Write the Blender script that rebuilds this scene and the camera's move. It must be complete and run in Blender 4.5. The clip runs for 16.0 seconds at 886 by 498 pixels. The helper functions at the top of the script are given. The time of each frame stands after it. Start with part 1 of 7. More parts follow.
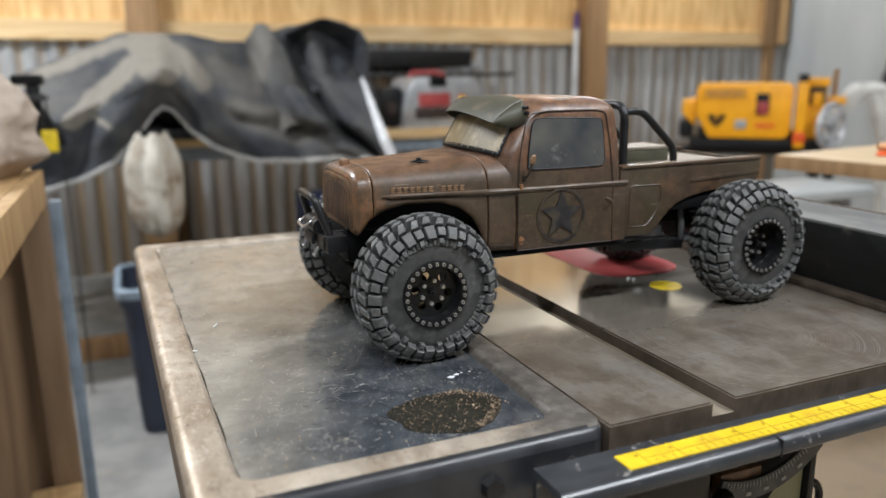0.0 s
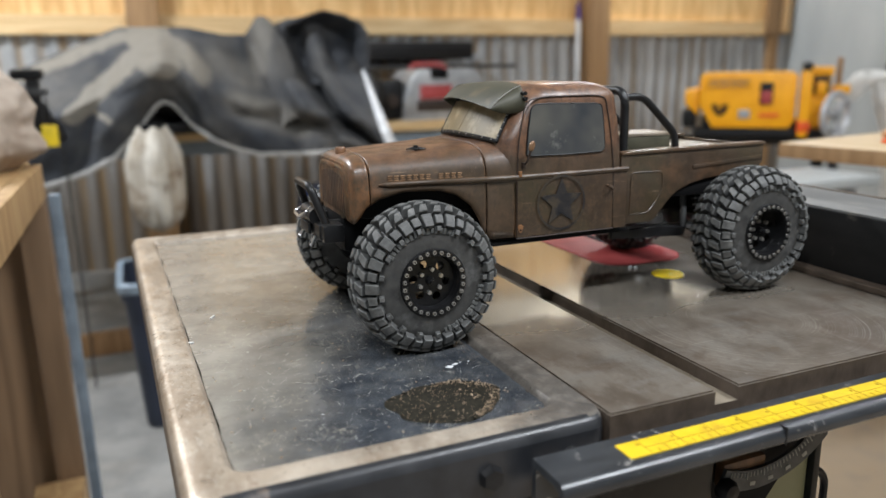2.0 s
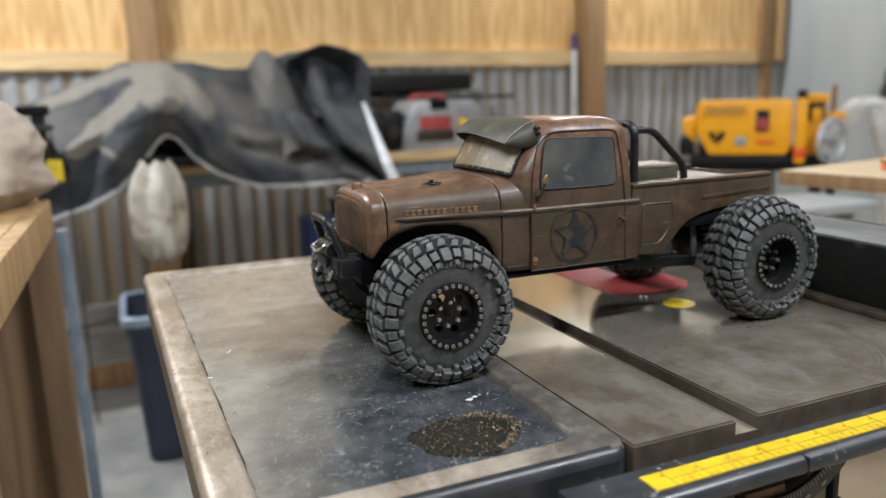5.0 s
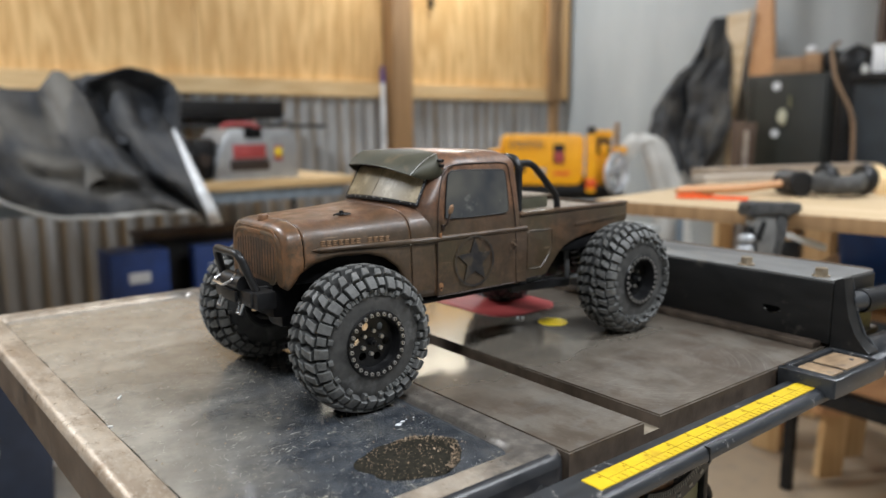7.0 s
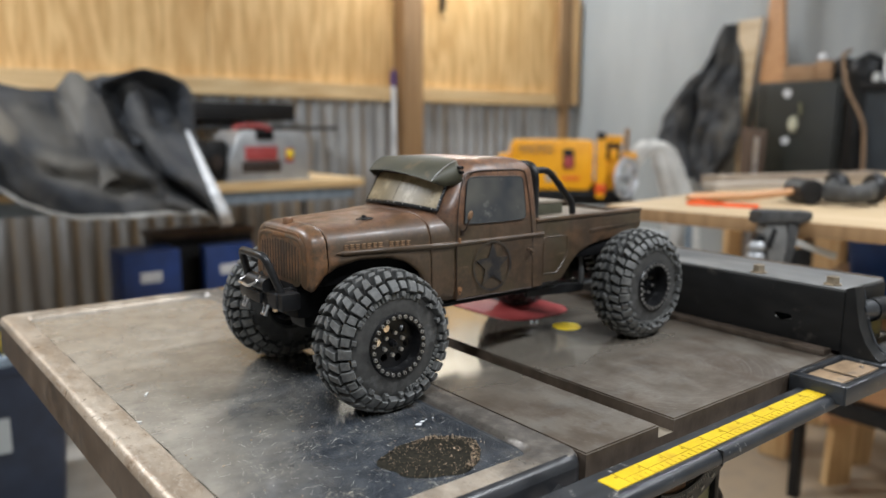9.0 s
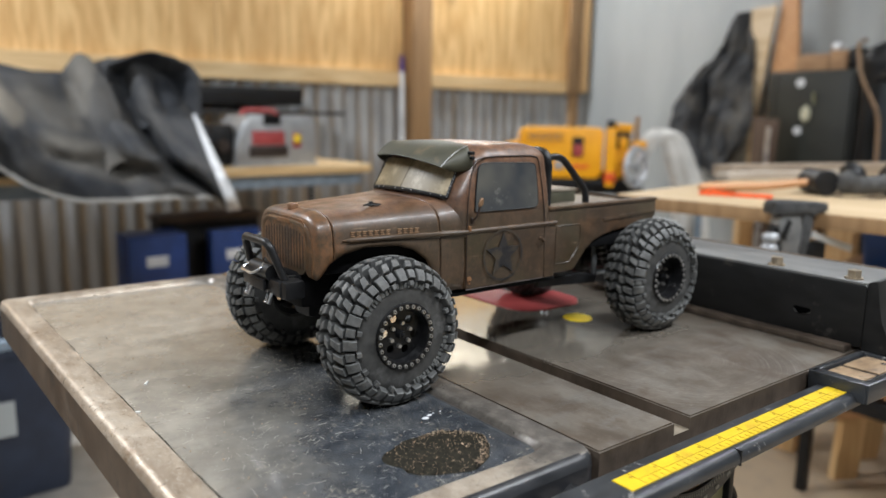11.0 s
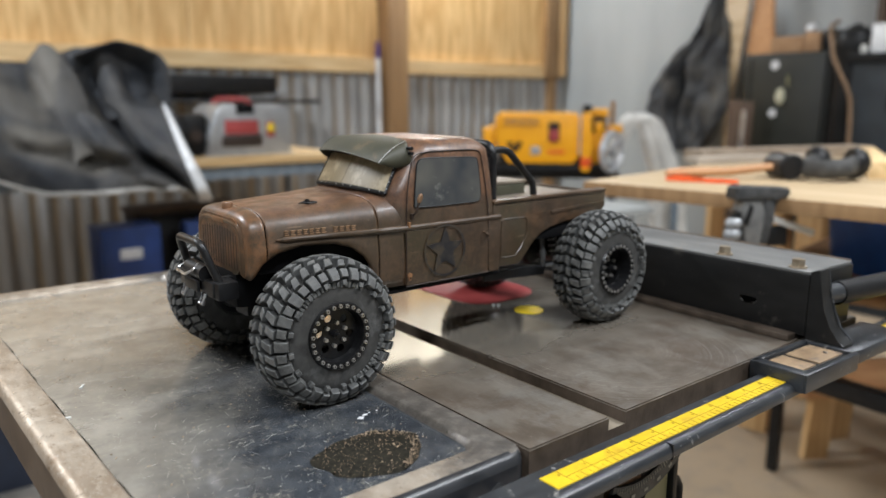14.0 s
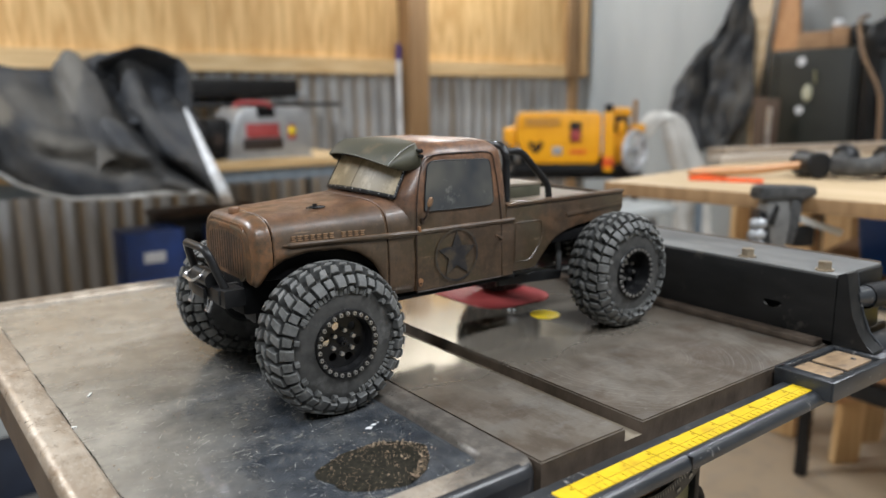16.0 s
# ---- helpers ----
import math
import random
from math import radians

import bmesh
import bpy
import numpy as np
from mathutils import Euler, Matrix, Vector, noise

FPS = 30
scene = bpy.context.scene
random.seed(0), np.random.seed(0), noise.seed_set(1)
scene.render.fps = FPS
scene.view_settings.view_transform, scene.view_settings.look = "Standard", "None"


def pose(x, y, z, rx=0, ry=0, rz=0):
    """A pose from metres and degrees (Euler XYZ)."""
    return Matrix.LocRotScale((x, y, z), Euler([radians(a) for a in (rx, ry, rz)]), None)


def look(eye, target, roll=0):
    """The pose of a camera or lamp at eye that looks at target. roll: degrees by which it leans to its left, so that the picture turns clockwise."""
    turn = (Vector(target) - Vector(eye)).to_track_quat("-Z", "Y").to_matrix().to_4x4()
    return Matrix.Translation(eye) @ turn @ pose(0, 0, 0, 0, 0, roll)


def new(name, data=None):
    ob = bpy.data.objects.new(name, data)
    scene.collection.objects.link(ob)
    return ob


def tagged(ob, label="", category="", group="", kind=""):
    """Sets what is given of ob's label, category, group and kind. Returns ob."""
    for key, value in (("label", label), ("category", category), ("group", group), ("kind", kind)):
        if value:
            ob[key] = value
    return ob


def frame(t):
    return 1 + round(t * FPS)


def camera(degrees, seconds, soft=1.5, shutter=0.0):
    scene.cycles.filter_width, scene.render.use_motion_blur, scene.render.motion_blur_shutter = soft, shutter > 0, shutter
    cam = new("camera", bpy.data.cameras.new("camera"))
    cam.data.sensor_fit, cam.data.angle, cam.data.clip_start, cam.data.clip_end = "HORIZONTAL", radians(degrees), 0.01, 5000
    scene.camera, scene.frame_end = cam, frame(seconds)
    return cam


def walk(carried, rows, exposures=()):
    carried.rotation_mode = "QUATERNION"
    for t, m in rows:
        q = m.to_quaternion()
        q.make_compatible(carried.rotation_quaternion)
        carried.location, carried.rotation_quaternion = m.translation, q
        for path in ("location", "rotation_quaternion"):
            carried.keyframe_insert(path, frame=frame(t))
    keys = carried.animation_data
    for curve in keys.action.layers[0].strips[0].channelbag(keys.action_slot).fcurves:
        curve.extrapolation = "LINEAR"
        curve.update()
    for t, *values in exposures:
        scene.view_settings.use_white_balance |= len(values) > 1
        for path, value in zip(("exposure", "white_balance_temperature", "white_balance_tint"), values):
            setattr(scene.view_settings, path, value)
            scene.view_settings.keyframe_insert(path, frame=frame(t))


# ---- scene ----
cam = camera(62.3, 16.0)
cam.data.dof.use_dof = True
cam.data.dof.focus_distance = 0.575
cam.data.dof.aperture_fstop = 4.4
PATH = [
    (0, (-0.262, -0.35, 1.085), (0.499, 1.442, 0.629), -0.5),
    (0.5, (-0.262, -0.356, 1.081), (0.503, 1.434, 0.623), -0.5),
    (1, (-0.263, -0.356, 1.085), (0.501, 1.433, 0.622), -0.6),
    (1.5, (-0.262, -0.353, 1.084), (0.497, 1.436, 0.613), -0.8),
    (2, (-0.255, -0.345, 1.079), (0.495, 1.447, 0.606), -1.0),
    (2.5, (-0.254, -0.346, 1.081), (0.489, 1.451, 0.613), -1.2),
    (3, (-0.259, -0.349, 1.085), (0.479, 1.454, 0.63), -1.4),
    (3.5, (-0.262, -0.343, 1.083), (0.475, 1.463, 0.643), -1.5),
    (6, (-0.302, -0.346, 1.087), (0.561, 1.424, 0.736), -1.4),
    (6.5, (-0.336, -0.318, 1.088), (0.773, 1.311, 0.747), -1.2),
    (7, (-0.36, -0.313, 1.089), (0.873, 1.227, 0.761), -0.3),
    (7.5, (-0.365, -0.306, 1.091), (0.907, 1.2, 0.757), 0.1),
    (8, (-0.364, -0.309, 1.09), (0.903, 1.202, 0.755), 0.3),
    (8.5, (-0.374, -0.316, 1.093), (0.871, 1.215, 0.766), 0.4),
    (9, (-0.378, -0.318, 1.093), (0.841, 1.235, 0.773), 0.3),
    (11.5, (-0.358, -0.298, 1.09), (0.845, 1.258, 0.723), 1.0),
    (12, (-0.348, -0.312, 1.092), (0.882, 1.218, 0.712), 0.8),
    (12.5, (-0.346, -0.315, 1.094), (0.9, 1.201, 0.71), 0.7),
    (13, (-0.343, -0.316, 1.095), (0.905, 1.197, 0.705), 0.5),
    (13.5, (-0.335, -0.316, 1.096), (0.908, 1.201, 0.706), 0.4),
    (14, (-0.332, -0.319, 1.099), (0.898, 1.209, 0.706), 0.2),
    (14.5, (-0.316, -0.323, 1.095), (0.901, 1.214, 0.698), 0.1),
    (15, (-0.311, -0.317, 1.096), (0.889, 1.232, 0.699), -0.1),
    (15.5, (-0.312, -0.311, 1.098), (0.877, 1.248, 0.703), -0.4),
    (16, (-0.314, -0.313, 1.099), (0.866, 1.254, 0.709), -0.5),
]
walk(cam, [(t, look(eye, target, roll)) for t, eye, target, roll in PATH], exposures=[(0, 0.05), (3.5, 0.02), (6, -0.04), (7, 0.0), (9, -0.03), (11.5, 0.06), (13, 0.02), (16, 0.03)])

# ---- light ----
world = bpy.data.worlds.new("world")
scene.world = world
world.use_nodes = True
world.node_tree.nodes["Background"].inputs[0].default_value = (0.85, 0.92, 1.0, 1)
world.node_tree.nodes["Background"].inputs[1].default_value = 0.008


def strip_light(x, y, z, sx, sy, watts, colour=(0.95, 1.0, 1.07)):
    data = bpy.data.lights.new("tube_light", "AREA")
    data.shape, data.size, data.size_y, data.energy, data.color = "RECTANGLE", sx, sy, watts, colour
    lamp = new("tube_light", data)
    lamp.matrix_world = pose(x, y, z)
    return lamp


LAMPS = [(-1.5, 2.5, 3.13), (3.0, 3.78, 3.08), (-1.0, -1.2, 3.13), (1.4, -0.9, 3.13), (3.0, 0.6, 3.13)]
for (lx, ly, lz), lw in zip(LAMPS, (132, 64, 76, 104, 20)):
    strip_light(lx, ly, lz, 1.2, 0.16, lw)

# ---- materials ----


def material(name, c1, c2, rough=0.6, metal=0.0, scale=40.0, stretch=(1, 1, 1), detail=6.0, bump=0.1, bump_scale=None,
             rough_var=0.1, spots=None, spot_colour=None, spot_scale=8.0, lo=0.35, hi=0.65, per_object=0.0, coat=0.0,
             dirt_rough=None, distance=0.001, spec=0.5):
    """Two-tone noise paint with fine grain bump, and optional larger stains."""
    m = bpy.data.materials.new(name)
    m.use_nodes = True
    nt = m.node_tree
    N, L = nt.nodes, nt.links
    b = N["Principled BSDF"]
    co = N.new("ShaderNodeTexCoord")
    mp = N.new("ShaderNodeMapping")
    mp.inputs["Scale"].default_value = stretch
    L.new(co.outputs["Object"], mp.inputs["Vector"])
    n1 = N.new("ShaderNodeTexNoise")
    n1.inputs["Scale"].default_value, n1.inputs["Detail"].default_value = scale, detail
    n1.inputs["Roughness"].default_value = 0.62
    L.new(mp.outputs[0], n1.inputs["Vector"])
    r1 = N.new("ShaderNodeValToRGB")
    r1.color_ramp.elements[0].position, r1.color_ramp.elements[1].position = lo, hi
    r1.color_ramp.elements[0].color, r1.color_ramp.elements[1].color = (*c1, 1), (*c2, 1)
    L.new(n1.outputs["Fac"], r1.inputs[0])
    colour = r1.outputs[0]
    rough_src = n1.outputs["Fac"]
    if spots is not None:
        n2 = N.new("ShaderNodeTexNoise")
        n2.inputs["Scale"].default_value, n2.inputs["Detail"].default_value = spot_scale, 7.0
        n2.inputs["Roughness"].default_value = 0.7
        L.new(co.outputs["Object"], n2.inputs["Vector"])
        r2 = N.new("ShaderNodeValToRGB")
        r2.color_ramp.elements[0].position, r2.color_ramp.elements[1].position = spots
        L.new(n2.outputs["Fac"], r2.inputs[0])
        mx = N.new("ShaderNodeMix")
        mx.data_type = "RGBA"
        L.new(r2.outputs[0], mx.inputs[0])
        L.new(colour, mx.inputs[6])
        mx.inputs[7].default_value = (*spot_colour, 1)
        colour = mx.outputs[2]
        if dirt_rough is not None:
            rough_src = r2.outputs[0]
    if per_object:
        oi = N.new("ShaderNodeObjectInfo")
        hv = N.new("ShaderNodeHueSaturation")
        mr = N.new("ShaderNodeMapRange")
        mr.inputs["To Min"].default_value, mr.inputs["To Max"].default_value = 1 - per_object, 1 + per_object
        L.new(oi.outputs["Random"], mr.inputs["Value"])
        L.new(mr.outputs[0], hv.inputs["Value"])
        L.new(colour, hv.inputs["Color"])
        colour = hv.outputs[0]
    L.new(colour, b.inputs["Base Color"])
    mr = N.new("ShaderNodeMapRange")
    mr.inputs["To Min"].default_value = max(0.02, rough - rough_var)
    mr.inputs["To Max"].default_value = dirt_rough if dirt_rough is not None else min(1, rough + rough_var)
    L.new(rough_src, mr.inputs["Value"])
    L.new(mr.outputs[0], b.inputs["Roughness"])
    b.inputs["Metallic"].default_value = metal
    b.inputs["Specular IOR Level"].default_value = spec
    b.inputs["Coat Weight"].default_value = coat
    if bump:
        n3 = N.new("ShaderNodeTexNoise")
        n3.inputs["Scale"].default_value, n3.inputs["Detail"].default_value = bump_scale or scale * 3, 5.0
        L.new(mp.outputs[0], n3.inputs["Vector"])
        bp = N.new("ShaderNodeBump")
        bp.inputs["Strength"].default_value, bp.inputs["Distance"].default_value = bump, distance
        L.new(n3.outputs["Fac"], bp.inputs["Height"])
        L.new(bp.outputs[0], b.inputs["Normal"])
    return m


def plain(name, c, rough=0.5, metal=0.0, **kw):
    return material(name, tuple(v * 0.8 for v in c), tuple(min(1, v * 1.2) for v in c), rough, metal, **kw)


def wood(name, c1, c2, axis="x", rings=9.0, rough=0.6, per_object=0.1, spread=14.0, along=0.07):
    """Sawn or plied timber: bent grain bands along one axis over fine fibre."""
    m = bpy.data.materials.new(name)
    m.use_nodes = True
    nt = m.node_tree
    N, L = nt.nodes, nt.links
    b = N["Principled BSDF"]
    co = N.new("ShaderNodeTexCoord")
    mp = N.new("ShaderNodeMapping")
    s = {"x": (along, 1, 1), "y": (1, along, 1), "z": (1, 1, along)}[axis]
    mp.inputs["Scale"].default_value = s
    L.new(co.outputs["Object"], mp.inputs["Vector"])
    oi = N.new("ShaderNodeObjectInfo")
    ad = N.new("ShaderNodeVectorMath")
    ad.operation = "ADD"
    sc = N.new("ShaderNodeMath")
    sc.operation = "MULTIPLY"
    sc.inputs[1].default_value = 7.0
    L.new(oi.outputs["Random"], sc.inputs[0])
    L.new(mp.outputs[0], ad.inputs[0])
    L.new(sc.outputs[0], ad.inputs[1])
    n1 = N.new("ShaderNodeTexNoise")
    n1.inputs["Scale"].default_value, n1.inputs["Detail"].default_value = rings, 2.0
    L.new(ad.outputs[0], n1.inputs["Vector"])
    mul = N.new("ShaderNodeMath")
    mul.operation = "MULTIPLY"
    mul.inputs[1].default_value = spread
    L.new(n1.outputs["Fac"], mul.inputs[0])
    fr = N.new("ShaderNodeMath")
    fr.operation = "PINGPONG"
    fr.inputs[1].default_value = 1.0
    L.new(mul.outputs[0], fr.inputs[0])
    n2 = N.new("ShaderNodeTexNoise")
    n2.inputs["Scale"].default_value, n2.inputs["Detail"].default_value = 130.0, 4.0
    L.new(ad.outputs[0], n2.inputs["Vector"])
    av = N.new("ShaderNodeMath")
    av.operation = "MULTIPLY_ADD"
    av.inputs[1].default_value = 0.55
    L.new(fr.outputs[0], av.inputs[0])
    h2 = N.new("ShaderNodeMath")
    h2.operation = "MULTIPLY"
    h2.inputs[1].default_value = 0.45
    L.new(n2.outputs["Fac"], h2.inputs[0])
    L.new(h2.outputs[0], av.inputs[2])
    r = N.new("ShaderNodeValToRGB")
    r.color_ramp.elements[0].position, r.color_ramp.elements[1].position = 0.15, 0.75
    r.color_ramp.elements[0].color, r.color_ramp.elements[1].color = (*c1, 1), (*c2, 1)
    L.new(av.outputs[0], r.inputs[0])
    hv = N.new("ShaderNodeHueSaturation")
    mr = N.new("ShaderNodeMapRange")
    mr.inputs["To Min"].default_value, mr.inputs["To Max"].default_value = 1 - per_object, 1 + per_object
    L.new(oi.outputs["Random"], mr.inputs["Value"])
    L.new(mr.outputs[0], hv.inputs["Value"])
    L.new(r.outputs[0], hv.inputs["Color"])
    L.new(hv.outputs[0], b.inputs["Base Color"])
    b.inputs["Roughness"].default_value = rough
    bp = N.new("ShaderNodeBump")
    bp.inputs["Strength"].default_value, bp.inputs["Distance"].default_value = 0.25, 0.001
    L.new(n2.outputs["Fac"], bp.inputs["Height"])
    L.new(bp.outputs[0], b.inputs["Normal"])
    return m


class Nodes:
    """Short hand for building node trees."""

    def __init__(self, name):
        self.m = bpy.data.materials.new(name)
        self.m.use_nodes = True
        self.N, self.L = self.m.node_tree.nodes, self.m.node_tree.links
        self.b = self.N["Principled BSDF"]
        self.co = self.N.new("ShaderNodeTexCoord").outputs["Object"]

    def noise(self, scale, detail=6.0, rough=0.6, stretch=(1, 1, 1), shift=(0, 0, 0), distort=0.0):
        mp = self.N.new("ShaderNodeMapping")
        mp.inputs["Scale"].default_value, mp.inputs["Location"].default_value = stretch, shift
        self.L.new(self.co, mp.inputs["Vector"])
        n = self.N.new("ShaderNodeTexNoise")
        n.inputs["Scale"].default_value, n.inputs["Detail"].default_value, n.inputs["Roughness"].default_value = scale, detail, rough
        n.inputs["Distortion"].default_value = distort
        self.L.new(mp.outputs[0], n.inputs["Vector"])
        return n.outputs["Fac"]

    def ramp(self, fac, lo, hi, a=0.0, b=1.0):
        r = self.N.new("ShaderNodeMapRange")
        r.interpolation_type = "SMOOTHSTEP"
        for k, v in (("From Min", lo), ("From Max", hi), ("To Min", a), ("To Max", b)):
            r.inputs[k].default_value = v
        self.L.new(fac, r.inputs["Value"])
        return r.outputs[0]

    def maths(self, op, a, b=0.0):
        n = self.N.new("ShaderNodeMath")
        n.operation = op
        for k, v in ((0, a), (1, b)):
            if isinstance(v, (int, float)):
                n.inputs[k].default_value = v
            else:
                self.L.new(v, n.inputs[k])
        return n.outputs[0]

    def mix(self, fac, a, b):
        n = self.N.new("ShaderNodeMix")
        n.data_type = "RGBA"
        if isinstance(fac, (int, float)):
            n.inputs[0].default_value = fac
        else:
            self.L.new(fac, n.inputs[0])
        for k, v in ((6, a), (7, b)):
            if isinstance(v, tuple):
                n.inputs[k].default_value = (*v, 1)
            else:
                self.L.new(v, n.inputs[k])
        return n.outputs[2]

    def axis(self, k):
        n = self.N.new("ShaderNodeSeparateXYZ")
        self.L.new(self.co, n.inputs[0])
        return n.outputs[k]

    def done(self, colour, rough, metal=0.0, height=None, strength=0.1, distance=0.0004, coat=0.0, coat_rough=0.05, spec=0.5):
        b = self.b
        for k, v in (("Base Color", colour), ("Roughness", rough), ("Metallic", metal)):
            if isinstance(v, (int, float)):
                b.inputs[k].default_value = v
            else:
                self.L.new(v, b.inputs[k])
        b.inputs["Coat Weight"].default_value, b.inputs["Coat Roughness"].default_value = coat, coat_rough
        b.inputs["Specular IOR Level"].default_value = spec
        if height is not None:
            bp = self.N.new("ShaderNodeBump")
            bp.inputs["Strength"].default_value, bp.inputs["Distance"].default_value = strength, distance
            self.L.new(height, bp.inputs["Height"])
            self.L.new(bp.outputs[0], b.inputs["Normal"])
        return self.m


def iron_top():
    """Waxed cast iron: dark brown patina, grey rubbed streaks, arcs scored by the saw's work, glossy at the back, dull towards the front."""
    k = Nodes("cast_iron")
    base = k.mix(k.ramp(k.noise(18, 8, 0.66), 0.36, 0.66), (0.088, 0.068, 0.050), (0.155, 0.130, 0.103))
    rub = k.ramp(k.noise(15, 10, 0.76, (1.6, 0.6, 1), (3, 1, 0)), 0.48, 0.64)
    base = k.mix(k.maths("MULTIPLY", rub, 0.38), base, (0.245, 0.228, 0.195))
    cool = k.ramp(k.noise(26, 10, 0.76, (0.7, 1.4, 1), (6, 2, 0)), 0.50, 0.66)
    base = k.mix(k.maths("MULTIPLY", cool, 0.32), base, (0.215, 0.213, 0.200))
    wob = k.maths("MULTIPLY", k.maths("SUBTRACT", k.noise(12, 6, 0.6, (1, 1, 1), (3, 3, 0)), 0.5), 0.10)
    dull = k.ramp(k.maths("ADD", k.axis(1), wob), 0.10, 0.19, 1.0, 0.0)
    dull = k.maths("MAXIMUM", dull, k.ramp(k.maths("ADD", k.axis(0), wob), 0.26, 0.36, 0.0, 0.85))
    # arcs round a turning point on the right half of the top
    cx, cy = k.maths("ADD", k.axis(0), -0.213), k.maths("ADD", k.axis(1), -0.100)
    far = k.maths("SQRT", k.maths("ADD", k.maths("MULTIPLY", cx, cx), k.maths("MULTIPLY", cy, cy)), 0.0)
    ring = k.N.new("ShaderNodeTexNoise")
    ring.noise_dimensions = "1D"
    ring.inputs["Scale"].default_value, ring.inputs["Detail"].default_value, ring.inputs["Roughness"].default_value = 780.0, 5.0, 0.75
    k.L.new(k.maths("ADD", far, k.maths("MULTIPLY", k.noise(5, 3), 0.006)), ring.inputs["W"])
    arc = k.maths("MULTIPLY", k.ramp(ring.outputs["Fac"], 0.50, 0.66), k.ramp(far, 0.020, 0.045))
    arc = k.maths("MULTIPLY", arc, k.ramp(k.noise(17, 5, 0.65, (1, 1, 1), (6, 1, 0)), 0.32, 0.56))
    arc = k.maths("MULTIPLY", arc, k.ramp(far, 0.11, 0.19, 1.0, 0.10))
    base = k.mix(k.maths("MULTIPLY", arc, 0.36), base, (0.42, 0.40, 0.36))
    fine = k.ramp(k.noise(300, 4, 0.7, (1, 0.08, 1), (1, 5, 0)), 0.58, 0.72)
    base = k.mix(k.maths("MULTIPLY", fine, 0.16), base, (0.46, 0.44, 0.40))
    cross = k.ramp(k.noise(200, 5, 0.72, (0.10, 1.2, 1), (7, 2, 0)), 0.58, 0.72)
    base = k.mix(k.maths("MULTIPLY", cross, 0.22), base, (0.44, 0.42, 0.38))
    rust = k.ramp(k.noise(34, 9, 0.76, (1, 1, 1), (9, 4, 0)), 0.50, 0.66)
    base = k.mix(k.maths("MULTIPLY", rust, 0.70), base, (0.088, 0.060, 0.041))
    fleck = k.maths("MULTIPLY", k.ramp(k.noise(160, 5, 0.75, (1, 0.6, 1), (2, 8, 0)), 0.66, 0.74), k.ramp(k.noise(14, 4, 0.6, (1, 1, 1), (8, 8, 0)), 0.46, 0.62))
    base = k.mix(k.maths("MULTIPLY", fleck, 0.7), base, (0.52, 0.48, 0.41))
    patch = k.ramp(k.noise(22, 6, 0.65, (1, 0.7, 1), (5, 5, 0)), 0.35, 0.75, 0.0, 0.08)
    # glossy zone gets a paler base, painting in the cream of the mirrored wall
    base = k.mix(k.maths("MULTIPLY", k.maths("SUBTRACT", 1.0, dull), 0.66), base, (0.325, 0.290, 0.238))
    rough = k.maths("ADD", k.maths("ADD", k.maths("MULTIPLY", patch, 0.6), 0.085), k.maths("MULTIPLY", dull, 0.36))
    k.L.new(k.maths("ADD", k.maths("MULTIPLY", dull, 0.40), 0.08), k.b.inputs["Coat Roughness"])
    metal = k.maths("SUBTRACT", 0.64, k.maths("MULTIPLY", dull, 0.28))
    return k.done(base, rough, metal, k.noise(420, 4, 0.6, (1, 0.5, 1)), 0.03, 0.0003, 0.2, 0.05)


def wing_edge():
    """Bare rubbed rim of the wing: cream-grey metal, brown rust freckles."""
    k = Nodes("wing_rim")
    base = k.mix(k.ramp(k.noise(30, 6, 0.62, (1, 0.4, 1)), 0.34, 0.68), (0.310, 0.245, 0.182), (0.520, 0.450, 0.365))
    rust = k.ramp(k.noise(110, 6, 0.72, (1, 0.6, 1), (2, 3, 0)), 0.56, 0.70)
    base = k.mix(k.maths("MULTIPLY", rust, 0.7), base, (0.17, 0.105, 0.06))
    dirt_shade = k.ramp(k.noise(12, 6, 0.65, (1, 0.5, 1), (7, 3, 0)), 0.52, 0.72)
    base = k.mix(k.maths("MULTIPLY", dirt_shade, 0.38), base, (0.18, 0.14, 0.105))
    bare = k.ramp(k.noise(320, 7, 0.80, (1, 0.45, 1), (3, 6, 1)), 0.52, 0.64)
    base = k.mix(k.maths("MULTIPLY", bare, 0.55), base, (0.62, 0.57, 0.49))
    pit = k.ramp(k.noise(420, 3, 0.6), 0.64, 0.70)
    base = k.mix(k.maths("MULTIPLY", pit, 0.5), base, (0.09, 0.065, 0.045))
    # the old black paint holds on beside the iron top, most of all away from the front corner
    wob = k.maths("MULTIPLY", k.maths("SUBTRACT", k.noise(45, 7, 0.72, (1, 1, 1), (1, 6, 0)), 0.5), 0.10)
    kept = k.ramp(k.maths("ADD", k.axis(0), wob), -0.085, -0.030)
    kept = k.maths("MULTIPLY", kept, k.ramp(k.maths("ADD", k.axis(1), wob), -0.03, 0.10, 0.82, 0.80))
    base = k.mix(kept, base, k.mix(k.ramp(k.noise(90, 6, 0.7), 0.4, 0.7), (0.068, 0.067, 0.066), (0.165, 0.155, 0.140)))
    rough = k.ramp(k.noise(60, 6, 0.65, (1, 1, 1), (5, 5, 5)), 0.3, 0.7, 0.26, 0.50)
    return k.done(base, rough, 0.45, k.noise(300, 5, 0.6), 0.14, 0.0004)


